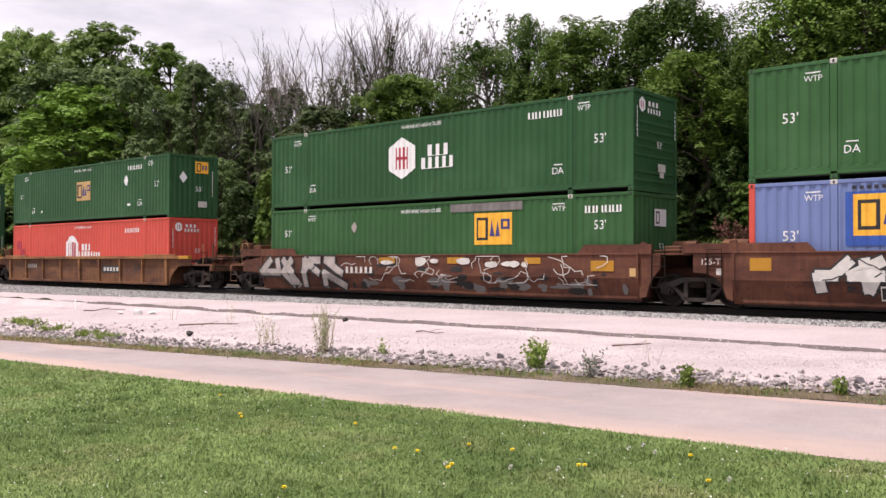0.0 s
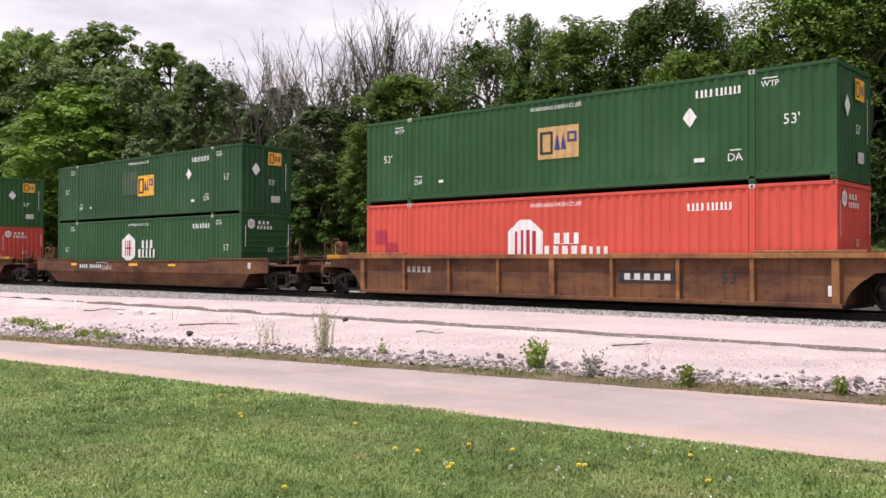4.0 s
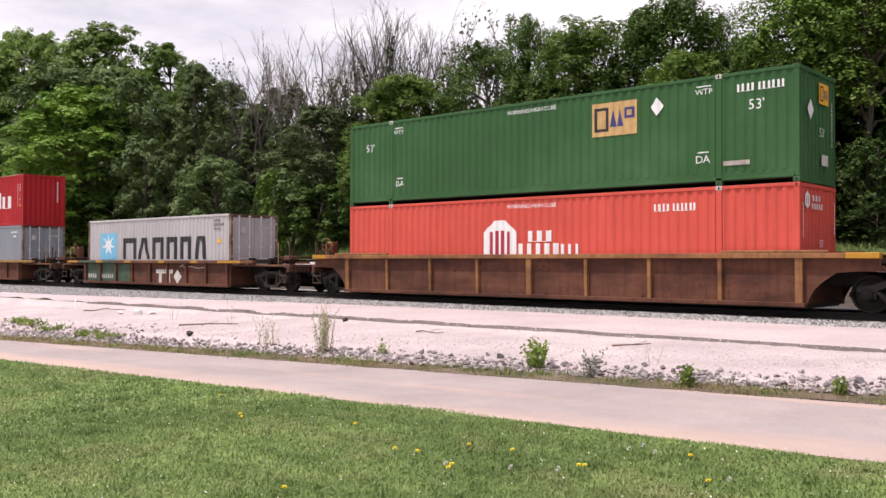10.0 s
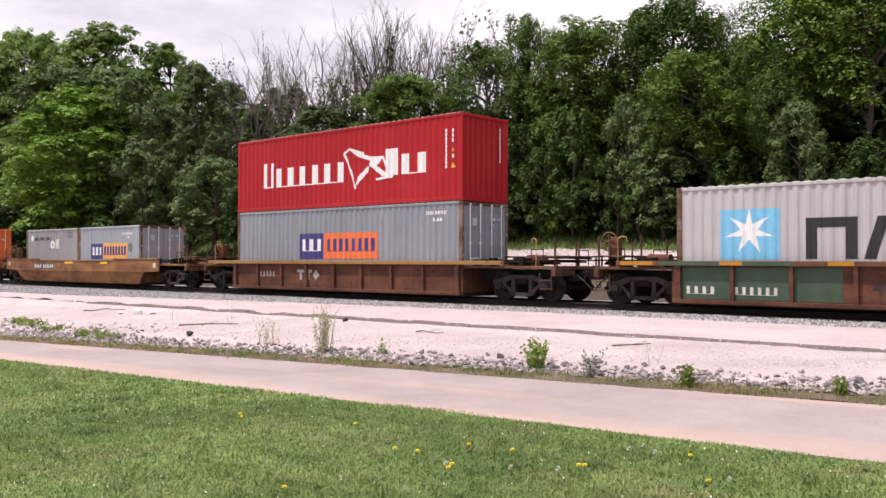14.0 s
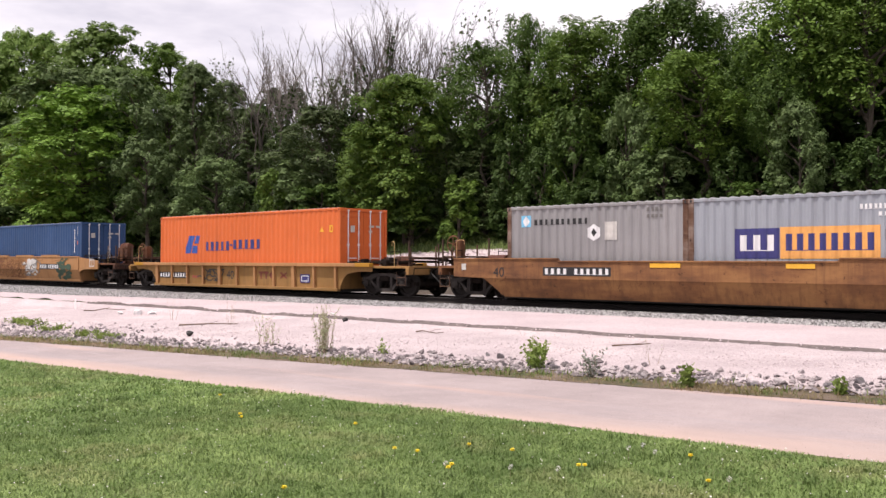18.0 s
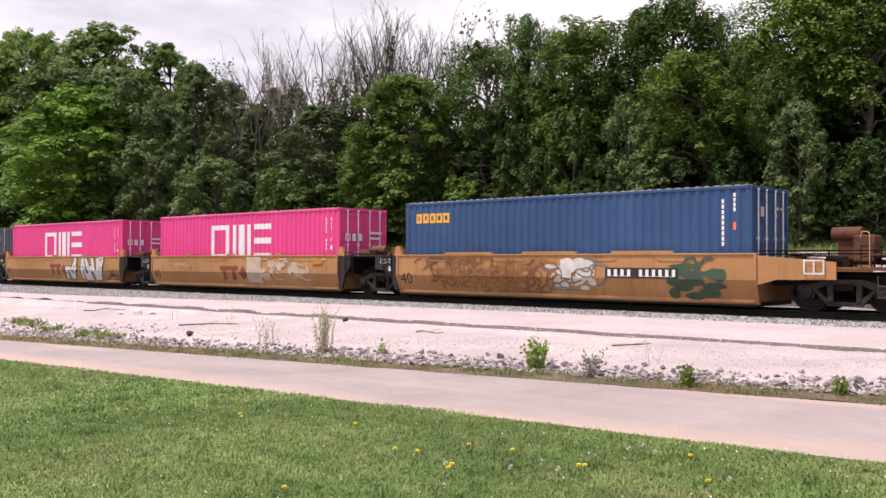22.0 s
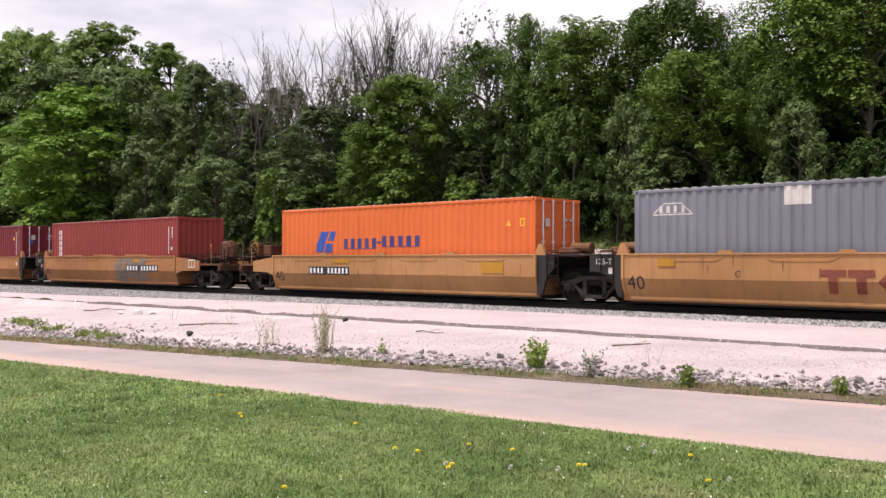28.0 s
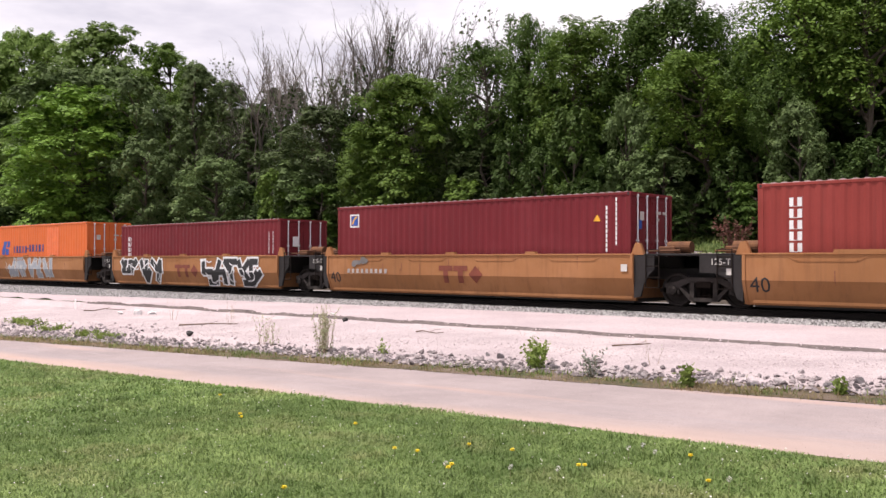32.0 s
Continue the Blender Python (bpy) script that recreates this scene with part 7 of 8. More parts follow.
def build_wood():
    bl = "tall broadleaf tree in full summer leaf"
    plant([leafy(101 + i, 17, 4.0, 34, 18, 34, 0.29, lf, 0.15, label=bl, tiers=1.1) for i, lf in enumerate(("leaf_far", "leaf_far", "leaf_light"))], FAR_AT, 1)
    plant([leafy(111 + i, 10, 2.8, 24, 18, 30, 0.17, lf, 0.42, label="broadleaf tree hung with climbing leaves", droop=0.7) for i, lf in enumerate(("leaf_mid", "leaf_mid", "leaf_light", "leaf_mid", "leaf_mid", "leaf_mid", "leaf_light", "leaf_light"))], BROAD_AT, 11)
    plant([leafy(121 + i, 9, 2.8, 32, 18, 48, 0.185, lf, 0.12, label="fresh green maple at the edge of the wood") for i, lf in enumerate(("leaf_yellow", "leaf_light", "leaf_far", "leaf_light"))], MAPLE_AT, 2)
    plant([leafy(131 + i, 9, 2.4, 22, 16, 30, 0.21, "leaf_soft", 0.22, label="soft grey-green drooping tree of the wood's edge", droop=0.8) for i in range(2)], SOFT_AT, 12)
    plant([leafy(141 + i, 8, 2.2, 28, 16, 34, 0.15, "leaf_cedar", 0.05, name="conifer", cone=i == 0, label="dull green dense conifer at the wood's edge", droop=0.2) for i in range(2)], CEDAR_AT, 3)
    # leaf_shade and leaf_dark colour these shrubs as if shaded by the canopy
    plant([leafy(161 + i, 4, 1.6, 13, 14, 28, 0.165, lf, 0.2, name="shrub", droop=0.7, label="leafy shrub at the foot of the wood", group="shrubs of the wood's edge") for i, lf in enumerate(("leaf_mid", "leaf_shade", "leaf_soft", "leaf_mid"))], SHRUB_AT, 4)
    plant([leafy(165 + i, 4, 1.6, 13, 13, 24, 0.17, "leaf_shade", 0.1, name="shrub", droop=0.6, label="shrub under the wood's edge, shade put into its leaf green", group="shrubs of the wood's edge") for i in range(2)], SHADE_AT, 15)
    plant([leafy(167 + i, 4, 2.1, 14, 12, 20, 0.22, "leaf_dark", 0.0, name="shrub", droop=0.5, label="dense shrub of the wood, shade put into its leaf colour", group="shrubs of the wood's edge") for i in range(2)], DIM_AT, 14)
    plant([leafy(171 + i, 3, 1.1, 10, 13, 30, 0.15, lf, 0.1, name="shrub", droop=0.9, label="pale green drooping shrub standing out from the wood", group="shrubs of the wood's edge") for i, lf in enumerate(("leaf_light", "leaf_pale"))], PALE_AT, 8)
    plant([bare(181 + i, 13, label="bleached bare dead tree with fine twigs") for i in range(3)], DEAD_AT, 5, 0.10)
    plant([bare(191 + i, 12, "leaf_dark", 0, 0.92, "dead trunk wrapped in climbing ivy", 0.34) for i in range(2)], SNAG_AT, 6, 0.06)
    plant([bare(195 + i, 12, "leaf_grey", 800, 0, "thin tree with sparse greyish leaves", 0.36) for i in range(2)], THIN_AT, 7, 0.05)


build_wood()


def build_back_wood():
    """Deeper rows of the wood, up the hill and on either side."""
    rnd = random.Random(77)
    # back rows take the darkest leaf colour in place of canopy shade
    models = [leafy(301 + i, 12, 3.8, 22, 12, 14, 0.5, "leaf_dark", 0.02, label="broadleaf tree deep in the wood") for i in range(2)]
    places = []
    for row, (y, gap, hmin, hmax) in enumerate(((15.5, 3.6, 4.6, 6.0), (19, 5.0, 6.0, 7.5), (17.3, 2.5, 5.2, 6.6), (25, 6.5, 7.0, 9.0), (34, 8.0, 8.0, 10.0))):
        x = -175.0
        while x < 45:
            hh = rnd.uniform(hmin, hmax)
            if -62 < x < -30:
                hh *= 0.85
            if x > -28:
                hh *= 1.7 if x > -15 else (1.3, 1.05, 1.0, 1.0, 1.0)[row]
            if x < -66:
                hh *= 1.35 + (0.35 if x < -90 else 0)
            places.append((x + rnd.uniform(-1.2, 1.2), y + rnd.uniform(-1.0, 1.0), hh))
            x += gap
    plant(models, places, 9)


build_back_wood()


# ---- small growth and loose things on the ground ----
def blade_mesh(name, xy, height, width, rng, material, lean=0.5, lift=0.0):
    """Grass: one bent, tapering blade for each place."""
    n = len(xy)
    z = np.array([ground_z(float(x), float(y)) for x, y in xy]) + lift
    base = np.column_stack([xy, z - 0.005])
    a = rng.uniform(0, 2 * np.pi, n)
    side = np.column_stack([np.cos(a), np.sin(a), np.zeros(n)])
    fwd = np.column_stack([-np.sin(a), np.cos(a), np.zeros(n)])
    h = (height * rng.uniform(0.5, 1.35, n))[:, None]
    w = width * rng.uniform(0.7, 1.3, n)[:, None]
    ln = lean * rng.uniform(0.1, 1.2, n)[:, None]
    up = np.array([0, 0, 1.0])
    v = np.empty((n, 5, 3))
    v[:, 0], v[:, 1] = base - side * w, base + side * w
    midp = base + up * h * 0.6 + fwd * h * ln * 0.35
    v[:, 2], v[:, 3] = midp + side * w * 0.7, midp - side * w * 0.7
    v[:, 4] = base + up * h * (1.05 - 0.3 * ln) + fwd * h * ln
    i = np.arange(n) * 5
    f = np.stack([np.stack([i, i + 1, i + 2], 1), np.stack([i, i + 2, i + 3], 1), np.stack([i + 3, i + 2, i + 4], 1)], 1).reshape(-1, 3)
    me = bpy.data.meshes.new(name)
    me.vertices.add(n * 5)
    me.vertices.foreach_set("co", v.reshape(-1))
    me.loops.add(f.size)
    me.loops.foreach_set("vertex_index", f.reshape(-1).astype(np.int32))
    me.polygons.add(len(f))
    me.polygons.foreach_set("loop_start", np.arange(0, f.size, 3, dtype=np.int32))
    me.polygons.foreach_set("loop_total", np.full(len(f), 3, dtype=np.int32))
    me.update(calc_edges=True)
    me.materials.append(material)
    return me


def blade_mat(name, dark, light, dry):
    m = leaf_mat(name, dark, light, 0.3)
    nt = m.node_tree
    bs = nt.nodes["Principled BSDF"]
    src = bs.inputs["Base Color"].links[0].from_socket
    co = nt.nodes.new("ShaderNodeTexCoord").outputs["Object"]
    p = noise_node(nt, co, 1.1, 4, 0.6)
    q = noise_node(nt, co, 0.33, 3, 0.5)
    col = mix_node(nt, ramp_node(nt, p, [(0.52, (0, 0, 0)), (0.72, (0.8, 0.8, 0.8))]), src, dry)
    k = noise_node(nt, co, 3.4, 3, 0.6)
    col = mix_node(nt, 0.6, col, ramp_node(nt, k, [(0.34, (0.68, 0.74, 0.70)), (0.66, (1.45, 1.38, 1.45))]), "MULTIPLY")
    col = mix_node(nt, 0.5, col, ramp_node(nt, q, [(0.36, (0.66, 0.72, 0.64)), (0.64, (1.22, 1.22, 1.14))]), "MULTIPLY")
    nt.links.new(col, bs.inputs["Base Color"])
    return m


M["grass"] = blade_mat("lawn_blades", (0.098, 0.165, 0.046), (0.262, 0.345, 0.125), (0.32, 0.30, 0.15))
M["drygrass"] = blade_mat("verge_blades", (0.14, 0.13, 0.05), (0.33, 0.26, 0.14), (0.37, 0.24, 0.17))
M["bankgrass"] = blade_mat("bank_blades", (0.10, 0.15, 0.04), (0.235, 0.295, 0.10), (0.27, 0.23, 0.13))
M["petal"] = plain_mat("dandelion_yellow", (0.85, 0.68, 0.04), 0.6, 0, 0.15, 40, 0.2)
M["seedhead"] = plain_mat("seed_head_white", (0.75, 0.74, 0.70), 0.8, 0, 0.1, 40, 0.2)
M["stem"] = plain_mat("weed_stem", (0.20, 0.19, 0.08), 0.8, 0, 0.3, 10, 0.2)
M["drystem"] = plain_mat("dry_stalk", (0.36, 0.28, 0.20), 0.85, 0, 0.3, 10, 0.2)
M["plastic"] = plain_mat("white_plastic_scrap", (0.75, 0.74, 0.73), 0.5, 0, 0.1, 10, 0.2)
M["stick"] = plain_mat("weathered_branch", (0.16, 0.115, 0.085), 0.9, 0, 0.4, 10, 0.5)
M["blackstone"] = plain_mat("blackened_lump", (0.035, 0.032, 0.030), 0.85, 0, 0.4, 10, 0.6)


def scatter(rng, n, x0, x1, y_of, keep=None):
    x = rng.uniform(x0, x1, n)
    f = rng.uniform(0, 1, n)
    out = []
    for a, b in zip(x, f):
        lo, hi = y_of(a)
        y = lo + (hi - lo) * b
        if keep is None or keep(a, y):
            out.append((a, y))
    return np.array(out)


def build_growth():
    rng = np.random.default_rng(5)
    def lawn_edge(x, y):     # thinner towards the trodden edge
        d = path_near(x) - y + 0.24 * noise.noise(Vector((x * 1.1, 5.5, 0))) + 0.12 * noise.noise(Vector((x * 4.3, 1.5, 0)))
        return d > -0.06 and rng.uniform() < 0.35 + d / 0.5
    near = scatter(rng, 125000, -8.5, 0.4, lambda x: (max(-21.4, -17.0 + 0.75 * x - 0.6), path_near(x) + 0.12), lawn_edge)
    far = scatter(rng, 55000, -24.0, -8.5, lambda x: (-21.6, path_near(x) + 0.03))
    tagged(new("lawn_grass", blade_mesh("lawn_grass", near, 0.036, 0.0054, rng, M["grass"], 1.5)), "short mown green grass", "grass", "", "stuff")
    tagged(new("lawn_grass", blade_mesh("lawn_grass", far, 0.045, 0.011, rng, M["grass"], 1.5)), "short mown green grass farther along the path", "grass", "", "stuff")
    rest = scatter(rng, 42000, -16, 8, lambda x: (-33.0, path_near(x) - 0.05), lambda x, y: not (-8.5 < x < 0.4 and y > max(-21.4, -17.6 + 0.75 * x)) and not (x <= -8.5 and y > -21.6))
    tagged(new("lawn_grass", blade_mesh("lawn_grass", rest, 0.045, 0.013, rng, M["grass"], 1.5)), "short mown green grass round about", "grass", "", "stuff")
    tuft = []
    for k in range(420):
        cx = rng.uniform(-14, -0.5)
        cy = rng.uniform(max(-21, -17 + 0.75 * cx), path_near(cx) - 0.45)
        tuft.append(np.column_stack([cx + rng.normal(size=26) * 0.05, cy + rng.normal(size=26) * 0.05]))
    tagged(new("grass_tuft", blade_mesh("grass_tuft", np.concatenate(tuft), 0.065, 0.005, rng, M["grass"], 1.1)), "taller tufts in the lawn", "grass", "", "stuff")
    def fringe(x, y):
        return noise.noise(Vector((x * 0.6, 7.7, 0))) > -0.12 or rng.uniform() < 0.25
    v = scatter(rng, 24000, -45, 6, lambda x: (path_far(x) - 0.08, path_far(x) + 0.62), fringe)
    tagged(new("verge_grass", blade_mesh("verge_grass", v, 0.065, 0.006, rng, M["drygrass"], 0.8)), "ragged half-dry grass along the path", "grass", "", "stuff")
    clumps = []
    for k in range(130):
        cx = rng.uniform(-34, 3)
        cy = path_far(cx) + rng.uniform(0.02, 0.72)
        r = rng.uniform(0.04, 0.14)
        clumps.append(np.column_stack([cx + rng.normal(size=34) * r * 1.8, cy + rng.normal(size=34) * r]))
    tagged(new("verge_tuft", blade_mesh("verge_tuft", np.concatenate(clumps), 0.09, 0.006, rng, M["bankgrass"], 0.9)), "bright green grass tufts along the path", "grass", "", "stuff")
    b = scatter(rng, 30000, -75, 4, lambda x: (gravel_edge(x) - 0.2, 12.6))
    tagged(new("bank_grass", blade_mesh("bank_grass", b, 0.2, 0.016, rng, M["bankgrass"], 0.7)), "long rough grass on the bank", "grass", "", "stuff")


build_growth()


def stone_mesh(name, seed, material, detail=2):
    rng = np.random.default_rng(seed)
    bm = bmesh.new()
    bmesh.ops.create_icosphere(bm, subdivisions=detail, radius=0.5)
    off = Vector(rng.uniform(-9, 9, 3))
    for vtx in bm.verts:
        k = 1 + 0.55 * noise.noise(vtx.co * 1.7 + off) + 0.2 * noise.noise(vtx.co * 4 + off)
        vtx.co = Vector((vtx.co.x * k, vtx.co.y * k * 0.85, vtx.co.z * k * 0.68))
    for c in range(9):      # broken faces
        n, lim = Vector(rng.normal(size=3)).normalized(), rng.uniform(0.17, 0.32)
        for vtx in bm.verts:
            over = vtx.co.dot(n) - lim
            if over > 0:
                vtx.co -= n * over
    return mesh_of(name, bm, material)


def pebble_mesh(name, places, sizes, rng, material, sink=0.25):
    """Many small angular stones joined: squashed octahedra, each its own shape."""
    n = len(places)
    unit = np.array([(1, 0, 0), (0, 1, 0), (-1, 0, 0), (0, -1, 0), (0, 0, 1), (0, 0, -1)], float)
    v = unit[None] * rng.uniform(0.6, 1.3, (n, 6, 1)) * np.array([1, 1, 0.75])
    v = v + rng.normal(size=(n, 6, 3)) * 0.18
    a = rng.uniform(0, 6.28, n)
    c, s = np.cos(a)[:, None], np.sin(a)[:, None]
    v = np.stack([v[:, :, 0] * c - v[:, :, 1] * s, v[:, :, 0] * s + v[:, :, 1] * c, v[:, :, 2]], 2) * (np.asarray(sizes) / 2)[:, None, None]
    v = v + np.asarray(places)[:, None, :] + np.array([0, 0, 1.0]) * (np.asarray(sizes) * (0.5 - sink) * 0.8)[:, None, None]
    tri = np.array([(0, 1, 4), (1, 2, 4), (2, 3, 4), (3, 0, 4), (1, 0, 5), (2, 1, 5), (3, 2, 5), (0, 3, 5)])
    f = (tri[None] + (np.arange(n) * 6)[:, None, None]).reshape(-1, 3)
    me = bpy.data.meshes.new(name)
    me.from_pydata(v.reshape(-1, 3).tolist(), [], f.tolist())
    me.materials.append(material)
    return me


def pebble_mat(name, dark, light):
    m, nt, bs = node_mat(name)
    geo = nt.nodes.new("ShaderNodeNewGeometry")
    col = ramp_node(nt, geo.outputs["Random Per Island"], [(0.0, dark), (0.5, tuple((a + b) / 2 for a, b in zip(dark, light))), (1.0, light)])
    co = nt.nodes.new("ShaderNodeTexCoord").outputs["Object"]
    f = noise_node(nt, co, 60, 3)
    col = mix_node(nt, 0.4, col, ramp_node(nt, f, [(0.3, (0.5, 0.5, 0.5)), (0.7, (1.1, 1.1, 1.1))]), "MULTIPLY")
    nt.links.new(col, bs.inputs["Base Color"])
    socket(bs, "Roughness", 0.9)
    return m


def build_stones():
    rng = np.random.default_rng(8)
    lot = bpy.data.objects["gravel_lot"]
    meshes = [stone_mesh("stone", 40 + i, M["stone_a"] if i % 3 else M["stone_b"]) for i in range(9)]
    n = 0
    while n < 290:
        x = rng.uniform(-30, 1.5)
        heap = 1.0 if (x < -19 or -12.5 < x < 1) else 0.35
        if rng.uniform() > heap:
            continue
        wide = 2.6 if x < -20 else 1.0
        y = path_far(x) + 0.55 + abs(rng.normal()) * 0.32 * wide
        s = rng.uniform(0.075, 0.145) * (1.4 if rng.uniform() < 0.15 else 1.0)
        o = part("stone", meshes[int(rng.integers(0, 9))], None, lot)
        o.matrix_basis = Matrix.Translation((x, y, ground_z(x, y) + 0.18 * s)) @ Euler(tuple(rng.uniform(-0.5, 0.5, 2)) + (rng.uniform(0, 6.28),)).to_matrix().to_4x4() @ Matrix.Diagonal((s * rng.uniform(0.9, 1.5), s, s, 1))
        n += 1
    heap_v, heap_f = [], []
    for k in range(1500):
        x = rng.uniform(-30, 2.5)
        src = meshes[int(rng.integers(0, 9))]
        s = rng.uniform(0.045, 0.11)
        y = path_far(x) + 0.56 + abs(rng.normal()) * (0.95 if x < -19 else 0.30)
        m = Matrix.Translation((x, y, ground_z(x, y) + 0.2 * s)) @ Euler(tuple(rng.uniform(-0.9, 0.9, 2)) + (rng.uniform(0, 6.28),)).to_matrix().to_4x4() @ Matrix.Diagonal((s * 1.25, s, s, 1))
        base = len(heap_v)
        heap_v += [tuple(m @ vtx.co) for vtx in src.vertices]
        heap_f += [tuple(base + i for i in p.vertices) for p in src.polygons]
    me = bpy.data.meshes.new("broken_stone")
    me.from_pydata(heap_v, [], heap_f)
    me.materials.append(pebble_mat("broken_stone", (0.10, 0.085, 0.09), (0.44, 0.385, 0.39)))
    tagged(new("broken_stone", me), "broken pale stones heaped along the verge", "stone", "", "stuff")
    pale = pebble_mat("gravel_pieces", (0.38, 0.31, 0.315), (0.72, 0.63, 0.635))
    dull = pebble_mat("rubble_pieces", (0.10, 0.085, 0.085), (0.46, 0.40, 0.40))
    grey = pebble_mat("ballast_pieces", (0.09, 0.085, 0.085), (0.56, 0.55, 0.54))
    xy = scatter(rng, 3600, -40, 4, lambda x: (path_far(x) + 0.45, path_far(x) + 1.35))
    xy2 = scatter(rng, 16000, -40, 4, lambda x: (path_far(x) + 1.6, -8.0))
    xy3 = scatter(rng, 5200, -34, 3, lambda x: (path_far(x) + 1.1, path_far(x) + 3.4))
    for name, pts, lo, hi, label in (("coarse_gravel", xy3, 0.012, 0.032, "coarser pale gravel on the slope of the lot"), ("rubble", xy, 0.03, 0.10, "small broken stones along the foot of the gravel"), ("loose_gravel", xy2, 0.008, 0.024, "loose pale gravel scattered on the lot")):
        sizes = rng.uniform(lo, hi, len(pts)) * rng.choice([0.6, 1.0, 1.3], len(pts))
        pl = [(x, y, ground_z(x, y) + 0.008) for x, y in pts]
        tagged(new(name, pebble_mesh(name, pl, sizes, rng, dull if name == "rubble" else pale)), label, "gravel", "", "stuff")
    crumb = scatter(rng, 260, -31, 5, lambda x: (-7.98, -7.70))
    pl = [(x, y + 0.12 * noise.noise(Vector((x * 0.8, 1, 0))), ground_z(x, y) + 0.03) for x, y in crumb]
    tagged(new("crumbled_edge", pebble_mesh("crumbled_edge", pl, rng.uniform(0.015, 0.06, len(crumb)), rng, pale)), "crumbled bits along the hardstanding's edge", "gravel", "", "stuff")
    grit = scatter(rng, 9000, -30, 2, lambda x: (path_near(x) + 0.05, path_far(x)))
    pl = [(x, y, ground_z(x, y) + 0.014) for x, y in grit]
    tagged(new("path_grit", pebble_mesh("path_grit", pl, rng.uniform(0.003, 0.009, len(grit)), rng, pebble_mat("grit", (0.22, 0.19, 0.185), (0.55, 0.48, 0.46)))), "loose grit scattered on the path", "gravel", "", "stuff")
    xy = scatter(rng, 42000, -70, 3, lambda x: (toe(x) - 0.15, -1.75))
    pl = [(x, y, ground_z(x, y) + 0.012) for x, y in xy]
    tagged(new("ballast", pebble_mesh("ballast", pl, rng.uniform(0.025, 0.065, len(xy)), rng, grey, 0.15)), "loose grey ballast stones beside the rails", "ballast", "", "stuff")
    xy = scatter(rng, 6000, -70, 3, lambda x: (7.1, gravel_edge(x)))
    pl = [(x, y, ground_z(x, y) + 0.012) for x, y in xy]
    tagged(new("bank_gravel", pebble_mesh("bank_gravel", pl, rng.uniform(0.05, 0.13, len(xy)), rng, pale, 0.15)), "coarse pale gravel behind the track", "gravel", "", "stuff")


build_stones()


def dandelion(x, y, h, yellow):
    ob = thing("dandelion", "yellow dandelion flower in the lawn" if yellow else "white dandelion seed head in the lawn", "flower", "dandelions in the lawn", at=pose(x, y, ground_z(x, y)))
    part("stalk", tube(bmesh.new(), (0, 0, -0.01), (0.004, 0, h), 0.0025, 5), M["stem"], ob)
    bm = bmesh.new()
    if yellow:
        bmesh.ops.create_uvsphere(bm, u_segments=10, v_segments=6, radius=0.011, matrix=Matrix.Translation((0.004, 0, h + 0.012)))
        for k, (r, z) in enumerate(((0.023, 0.0), (0.019, 0.006), (0.012, 0.010))):
            for i in range(12):
                a = 2 * math.pi * (i + 0.5 * k) / 12
                p = Vector((0.004, 0, h + z))
                d, t = Vector((math.cos(a), math.sin(a), 0.55 + 0.3 * k)), Vector((-math.sin(a), math.cos(a), 0))
                bm.faces.new([bm.verts.new(q) for q in (p, p + d * r * 0.7 + t * 0.006, p + d * r, p + d * r * 0.7 - t * 0.006)])
    else:
        rng = np.random.default_rng(int(abs(x * 1000)))
        for i in range(70):
            d = Vector(rng.normal(size=3)).normalized()
            p = Vector((0.004, 0, h + 0.012))
            t = d.cross(Vector((0.3, 0.5, 0.8))).normalized()
            bm.faces.new([bm.verts.new(q) for q in (p + d * 0.009, p + d * 0.019 + t * 0.004, p + d * 0.021, p + d * 0.019 - t * 0.004)])
    part("flower_head" if yellow else "seed_head", bm, M["petal"] if yellow else M["seedhead"], ob)


YELLOW_AT = [(-4.81, -19.74), (-5.13, -18.36), (-4.88, -18.36), (-4.8, -17.82), (-4.4, -18.5), (-4.32, -18.63), (-4.39, -17.77), (-3.66, -17.93), (-7.45, -18.17), (-7.72, -17.99), (-6.29, -17.71), (-3.14, -17.19), (-2.72, -17.78), (-8.97, -17.37), (-3.6, -17.94)]
WHITE_AT = [(-6.83, -16.53), (-3.57, -17.14), (-3.59, -18.3), (-7.73, -16.86), (-4.37, -18.61), (-3.55, -17.4), (-3.41, -17.24), (-3.93, -18.4), (-2.52, -17.9), (-8.53, -16.63)]
_rng = np.random.default_rng(71)
_xy = scatter(_rng, 420, -11, -0.6, lambda x: (max(-21, -17 + 0.75 * x), path_near(x) - 0.1))
tagged(new("clover_blossom", pebble_mesh("clover_blossom", [(x, y, ground_z(x, y) + 0.035) for x, y in _xy], _rng.uniform(0.008, 0.017, len(_xy)), _rng, M["seedhead"], 0.1)), "tiny white clover blossoms in the lawn", "flower", "", "stuff")
for i, (x, y) in enumerate(YELLOW_AT):
    dandelion(x, y, 0.03 + 0.01 * (i % 3), True)
for i, (x, y) in enumerate(WHITE_AT):
    dandelion(x, y, 0.05 + 0.02 * (i % 3), False)


M["weed_green"] = leaf_mat("weed_leaves_bright", (0.14, 0.21, 0.045), (0.31, 0.39, 0.11), 0.4)
M["weed_blue"] = leaf_mat("weed_leaves_grey", (0.17, 0.19, 0.15), (0.33, 0.36, 0.30), 0.35)
M["weed_pale"] = leaf_mat("weed_leaves_pale", (0.33, 0.36, 0.21), (0.60, 0.61, 0.42), 0.45)


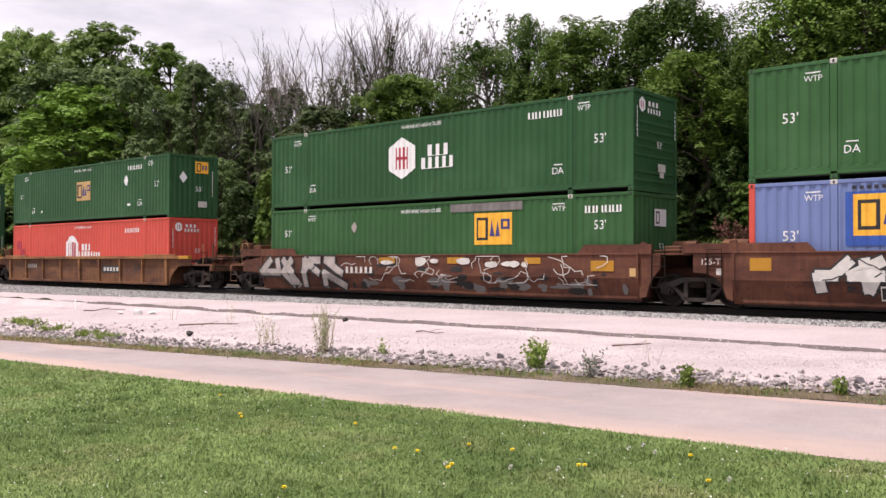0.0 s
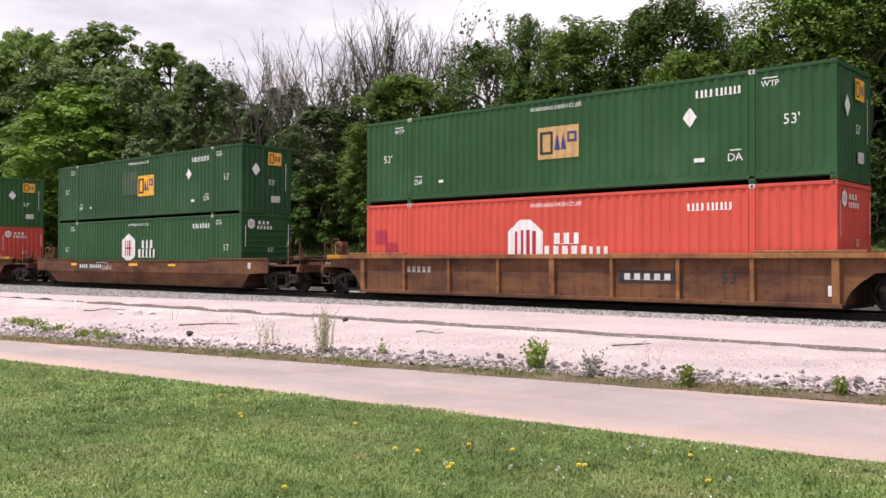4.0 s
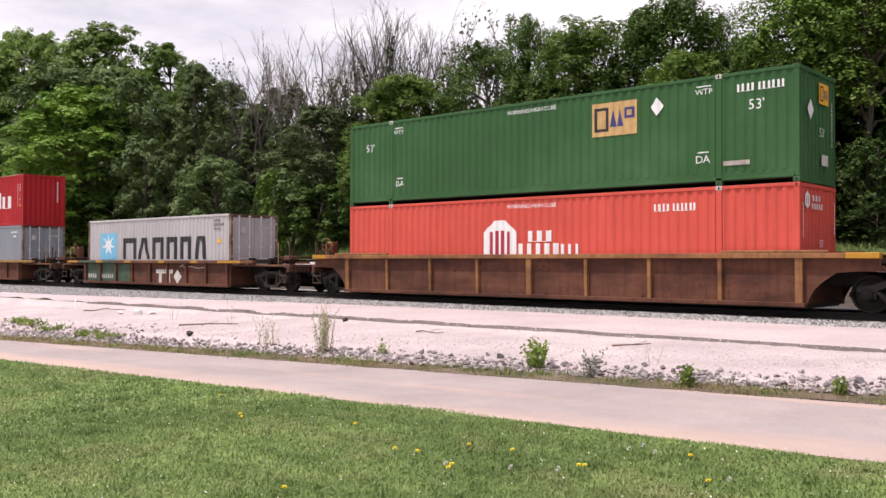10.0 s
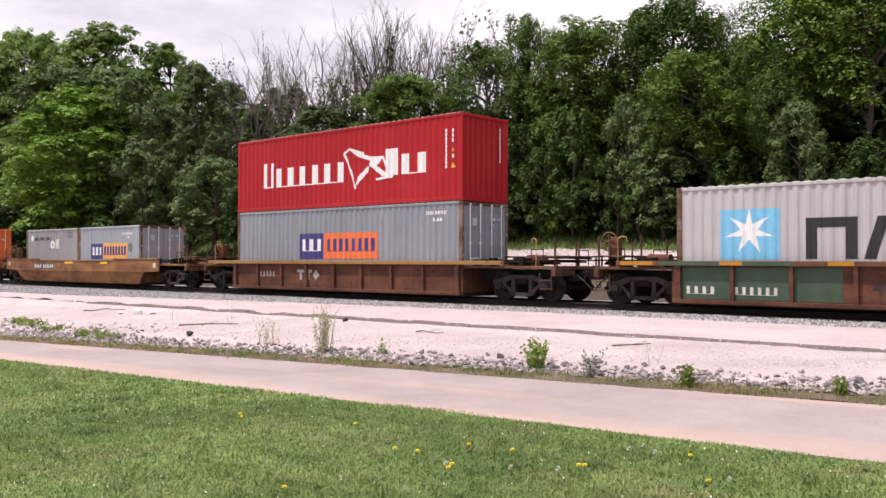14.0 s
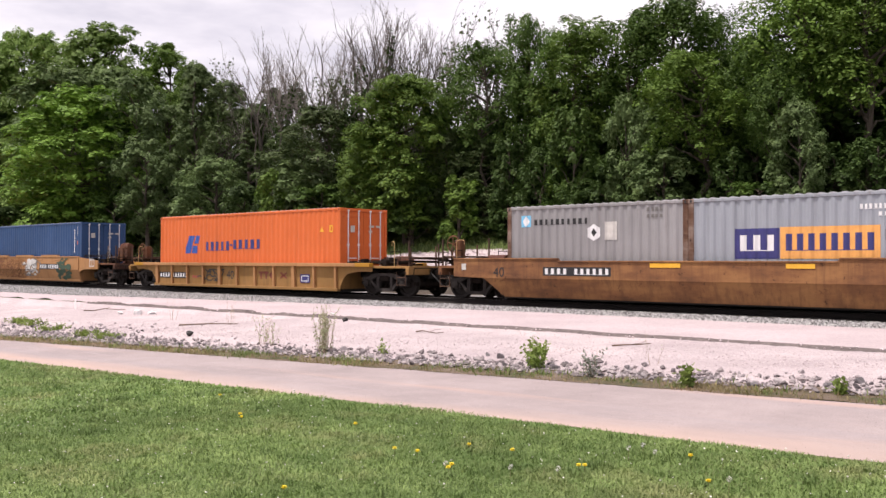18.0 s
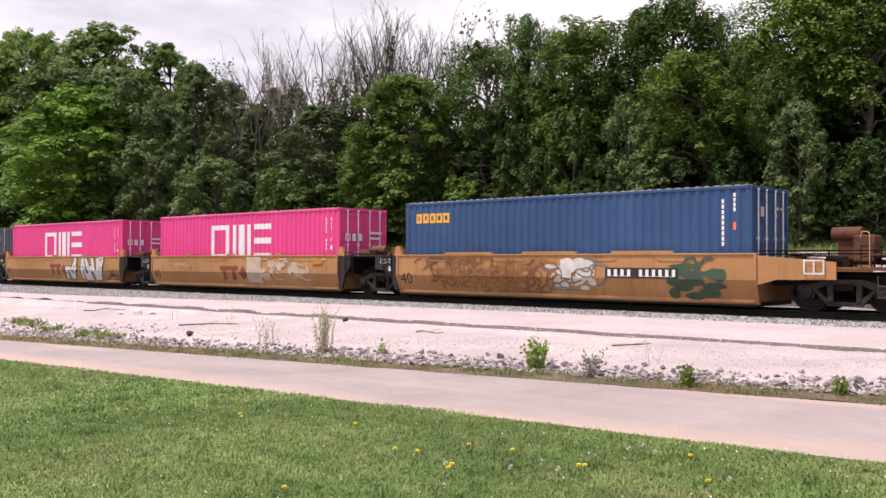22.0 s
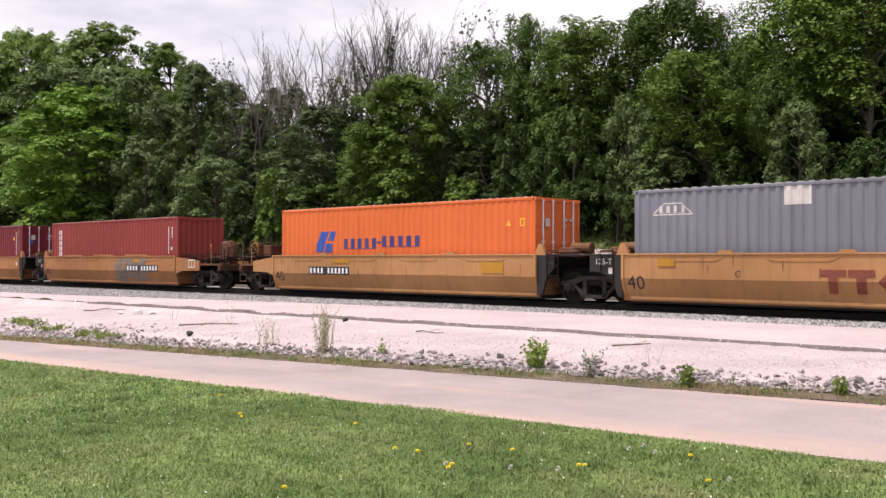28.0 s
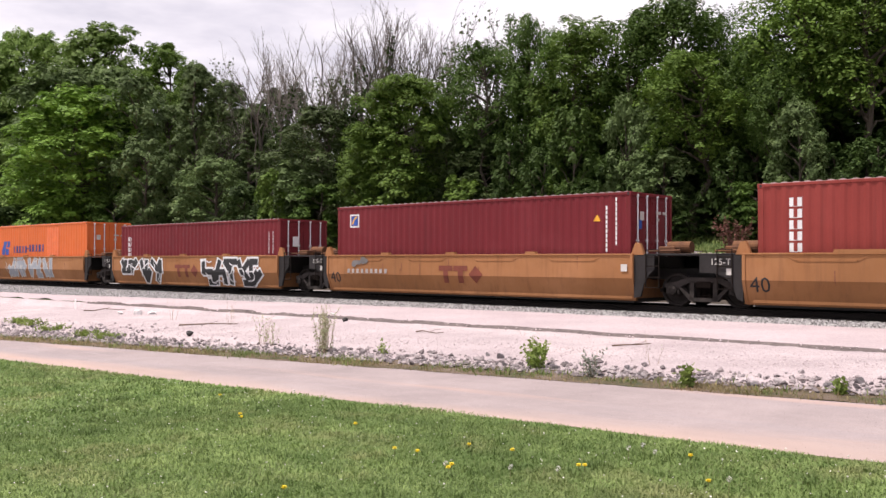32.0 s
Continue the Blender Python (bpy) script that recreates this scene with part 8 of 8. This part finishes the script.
def weed(x, y, h, n, spread, leafkey, label, stems="stem", leaf=0.05, per=16, seed=1):
    """A weed: thin stalks with small leaves up them."""
    rng = np.random.default_rng(seed)
    ob = thing("weed", label, "weed", "weeds by the path", at=pose(x, y, ground_z(x, y)))
    bm = bmesh.new()
    cen = []
    for k in range(n):
        a, r = rng.uniform(0, 6.28), rng.uniform(0.1, 1) * spread
        b = Vector((r * 0.35 * math.cos(a), r * 0.35 * math.sin(a), -0.02))
        t = Vector((r * math.cos(a), r * math.sin(a), h * rng.uniform(0.6, 1.05)))
        pts = limbs(bm, b, t, 0.004, 0.0015, rng, 0.04, 3, 4)
        for j in range(per):
            f = rng.uniform(0.15, 1.0) * 3
            i = min(2, int(f))
            cen.append(np.array(pts[i].lerp(pts[i + 1], f - i)) + rng.normal(size=3) * leaf * 0.7)
    part("stalk", bm, M[stems], ob)
    c = np.array(cen)
    part("foliage", leaf_mesh("foliage", c, rng.normal(size=c.shape) + np.array([0, 0, 0.6]), leaf * 1.6, rng, M[leafkey], 0.5), None, ob)


def fallen_stick(x0, y0, x1, y1, r, seed):
    rng = np.random.default_rng(seed)
    bm = bmesh.new()
    z0, z1 = ground_z(x0, y0), ground_z(x1, y1)
    pts = limbs(bm, (x0, y0, z0 + r + 0.012), (x1, y1, z1 + r + 0.03), r, r * 0.5, rng, 0.02, 4, 6)
    limbs(bm, pts[2], pts[2] + Vector((0.2, 0.15, 0.06)), r * 0.5, r * 0.2, rng, 0.05, 2, 5)
    thing("fallen_stick", "weathered broken branch lying on the gravel", "stick", "sticks on the gravel", bm=bm, material=M["stick"])


def build_loose():
    weed(-14.5, -12.55, 0.62, 9, 0.22, "weed_pale", "tall dry weed with pale stalks", "drystem", 0.03, 12, 11)
    weed(-14.1, -12.6, 0.5, 5, 0.16, "weed_pale", "tall dry weed beside another", "drystem", 0.03, 12, 12)
    weed(-12.43, -12.75, 0.86, 36, 0.27, "weed_pale", "clump of tall feathery pale green weed", "drystem", 0.026, 26, 13)
    weed(-7.85, -12.6, 0.46, 20, 0.28, "weed_green", "bushy bright green weed among the stones", "stem", 0.042, 30, 14)
    weed(-6.72, -12.85, 0.40, 12, 0.17, "weed_blue", "grey-green thistle-like weed among stones", "drystem", 0.034, 16, 15)
    weed(-5.25, -13.0, 0.25, 9, 0.13, "weed_green", "small bright green weed growing by the stones", "stem", 0.06, 20, 16)
    weed(-3.5, -12.6, 0.2, 7, 0.14, "weed_green", "small bright green weed near the path", "stem", 0.05, 16, 17)
    weed(-11.1, -12.6, 0.26, 5, 0.16, "weed_green", "low green weed among the stones", "stem", 0.036, 12, 18)
    weed(-6.3, -11.9, 0.5, 3, 0.22, "weed_pale", "thin bare weed stalks", "drystem", 0.02, 4, 19)
    weed(-19.0, -10.2, 0.75, 5, 0.35, "weed_pale", "thin dry weed stalks on the gravel", "drystem", 0.02, 5, 20)
    weed(-22.5, -9.6, 0.8, 4, 0.3, "weed_pale", "thin dry weed stalks by the lot's edge", "drystem", 0.02, 5, 21)
    for k, (x, y) in enumerate(((-26.0, -12.3), (-24.5, -12.6), (-22.6, -12.9), (-20.6, -13.1), (-19.4, -13.2))):
        weed(x, y, 0.16, 22, 0.55, "weed_green", "low spreading green weed over the stones", "stem", 0.036, 22, 30 + k)
    fallen_stick(-20.1, -10.9, -18.6, -10.2, 0.022, 1)
    fallen_stick(-29.0, -8.9, -27.6, -8.2, 0.02, 2)
    fallen_stick(-8.3, -9.7, -7.8, -9.2, 0.016, 3)
    fallen_stick(-13.3, -9.4, -12.6, -9.3, 0.014, 4)
    for k, (x, y, s, key, label) in enumerate(((-25.5, -8.9, 0.42, "plastic", "crumpled white plastic scrap on the gravel"), (-25.95, -9.25, 0.2, "plastic", "small torn white plastic scrap on gravel"), (-25.1, -8.7, 0.26, "plastic", "white plastic scrap beside a larger one"), (-17.3, -12.4, 0.24, "blackstone", "blackened lump among the stones"), (-17.2, -7.9, 0.24, "blackstone", "blackened lump at the hardstanding's edge"), (-17.9, -7.7, 0.16, "plastic", "small white scrap at the hardstanding's edge"))):
        me = stone_mesh("scrap", 90 + k, M[key])
        ob = new("litter_scrap" if key == "plastic" else "dark_lump", me)
        ob.matrix_basis = Matrix.Translation((x, y, ground_z(x, y) + 0.06)) @ Matrix.Rotation(0.6 * k, 4, "Z") @ Matrix.Diagonal((s * 1.2, s * 0.9, s * 0.8, 1))
        tagged(ob, label, "litter" if key == "plastic" else "stone")
    bm = nb(-0.05, 0.05, -0.01, 0.01, -0.1, 0.34, bevel=0.006)
    thing("marker_stake", "short white plastic marker stake in the gravel", "marker", at=pose(-30.6, -8.4, ground_z(-30.6, -8.4)), bm=bm, material=M["plastic"])
    weed(-14.1, 8.6, 1.5, 16, 0.8, "dead_leaf", "withered reddish brown bush on the bank", "drystem", 0.09, 40, 40)


M["dead_leaf"] = leaf_mat("withered_leaves", (0.09, 0.04, 0.03), (0.20, 0.09, 0.07), 0.2)
build_loose()


# ---- what moves ----
SPEED = (8.43628499, 1.39914029, 0.21712254, -0.03516394, -0.24252893)


def gone(t):
    """How far the train has come, in metres, t seconds after the start: it slowly gains speed."""
    def area(q):
        return 16 * sum(c * q ** (k + 1) / (k + 1) for k, c in enumerate(SPEED))
    return area((t - 16) / 16) - area(-1.0)


def motions():
    times = [float(t) for t in range(33)]
    for ob, mid in CARS:
        walk(ob, [(t, pose(mid + gone(t), 0, 0)) for t in times])
    for ob, at in CONTAINERS:
        walk(ob, [(t, pose(at.x + gone(t), at.y, at.z)) for t in times])
    turns = [(k / 15, Matrix.Rotation(gone(k / 15) / WHEEL_R, 4, "Y")) for k in range(481)]
    for ob, x in WHEELS:
        walk(ob, [(t, Matrix.Translation((x, 0, WHEEL_R)) @ m) for t, m in turns])


motions()
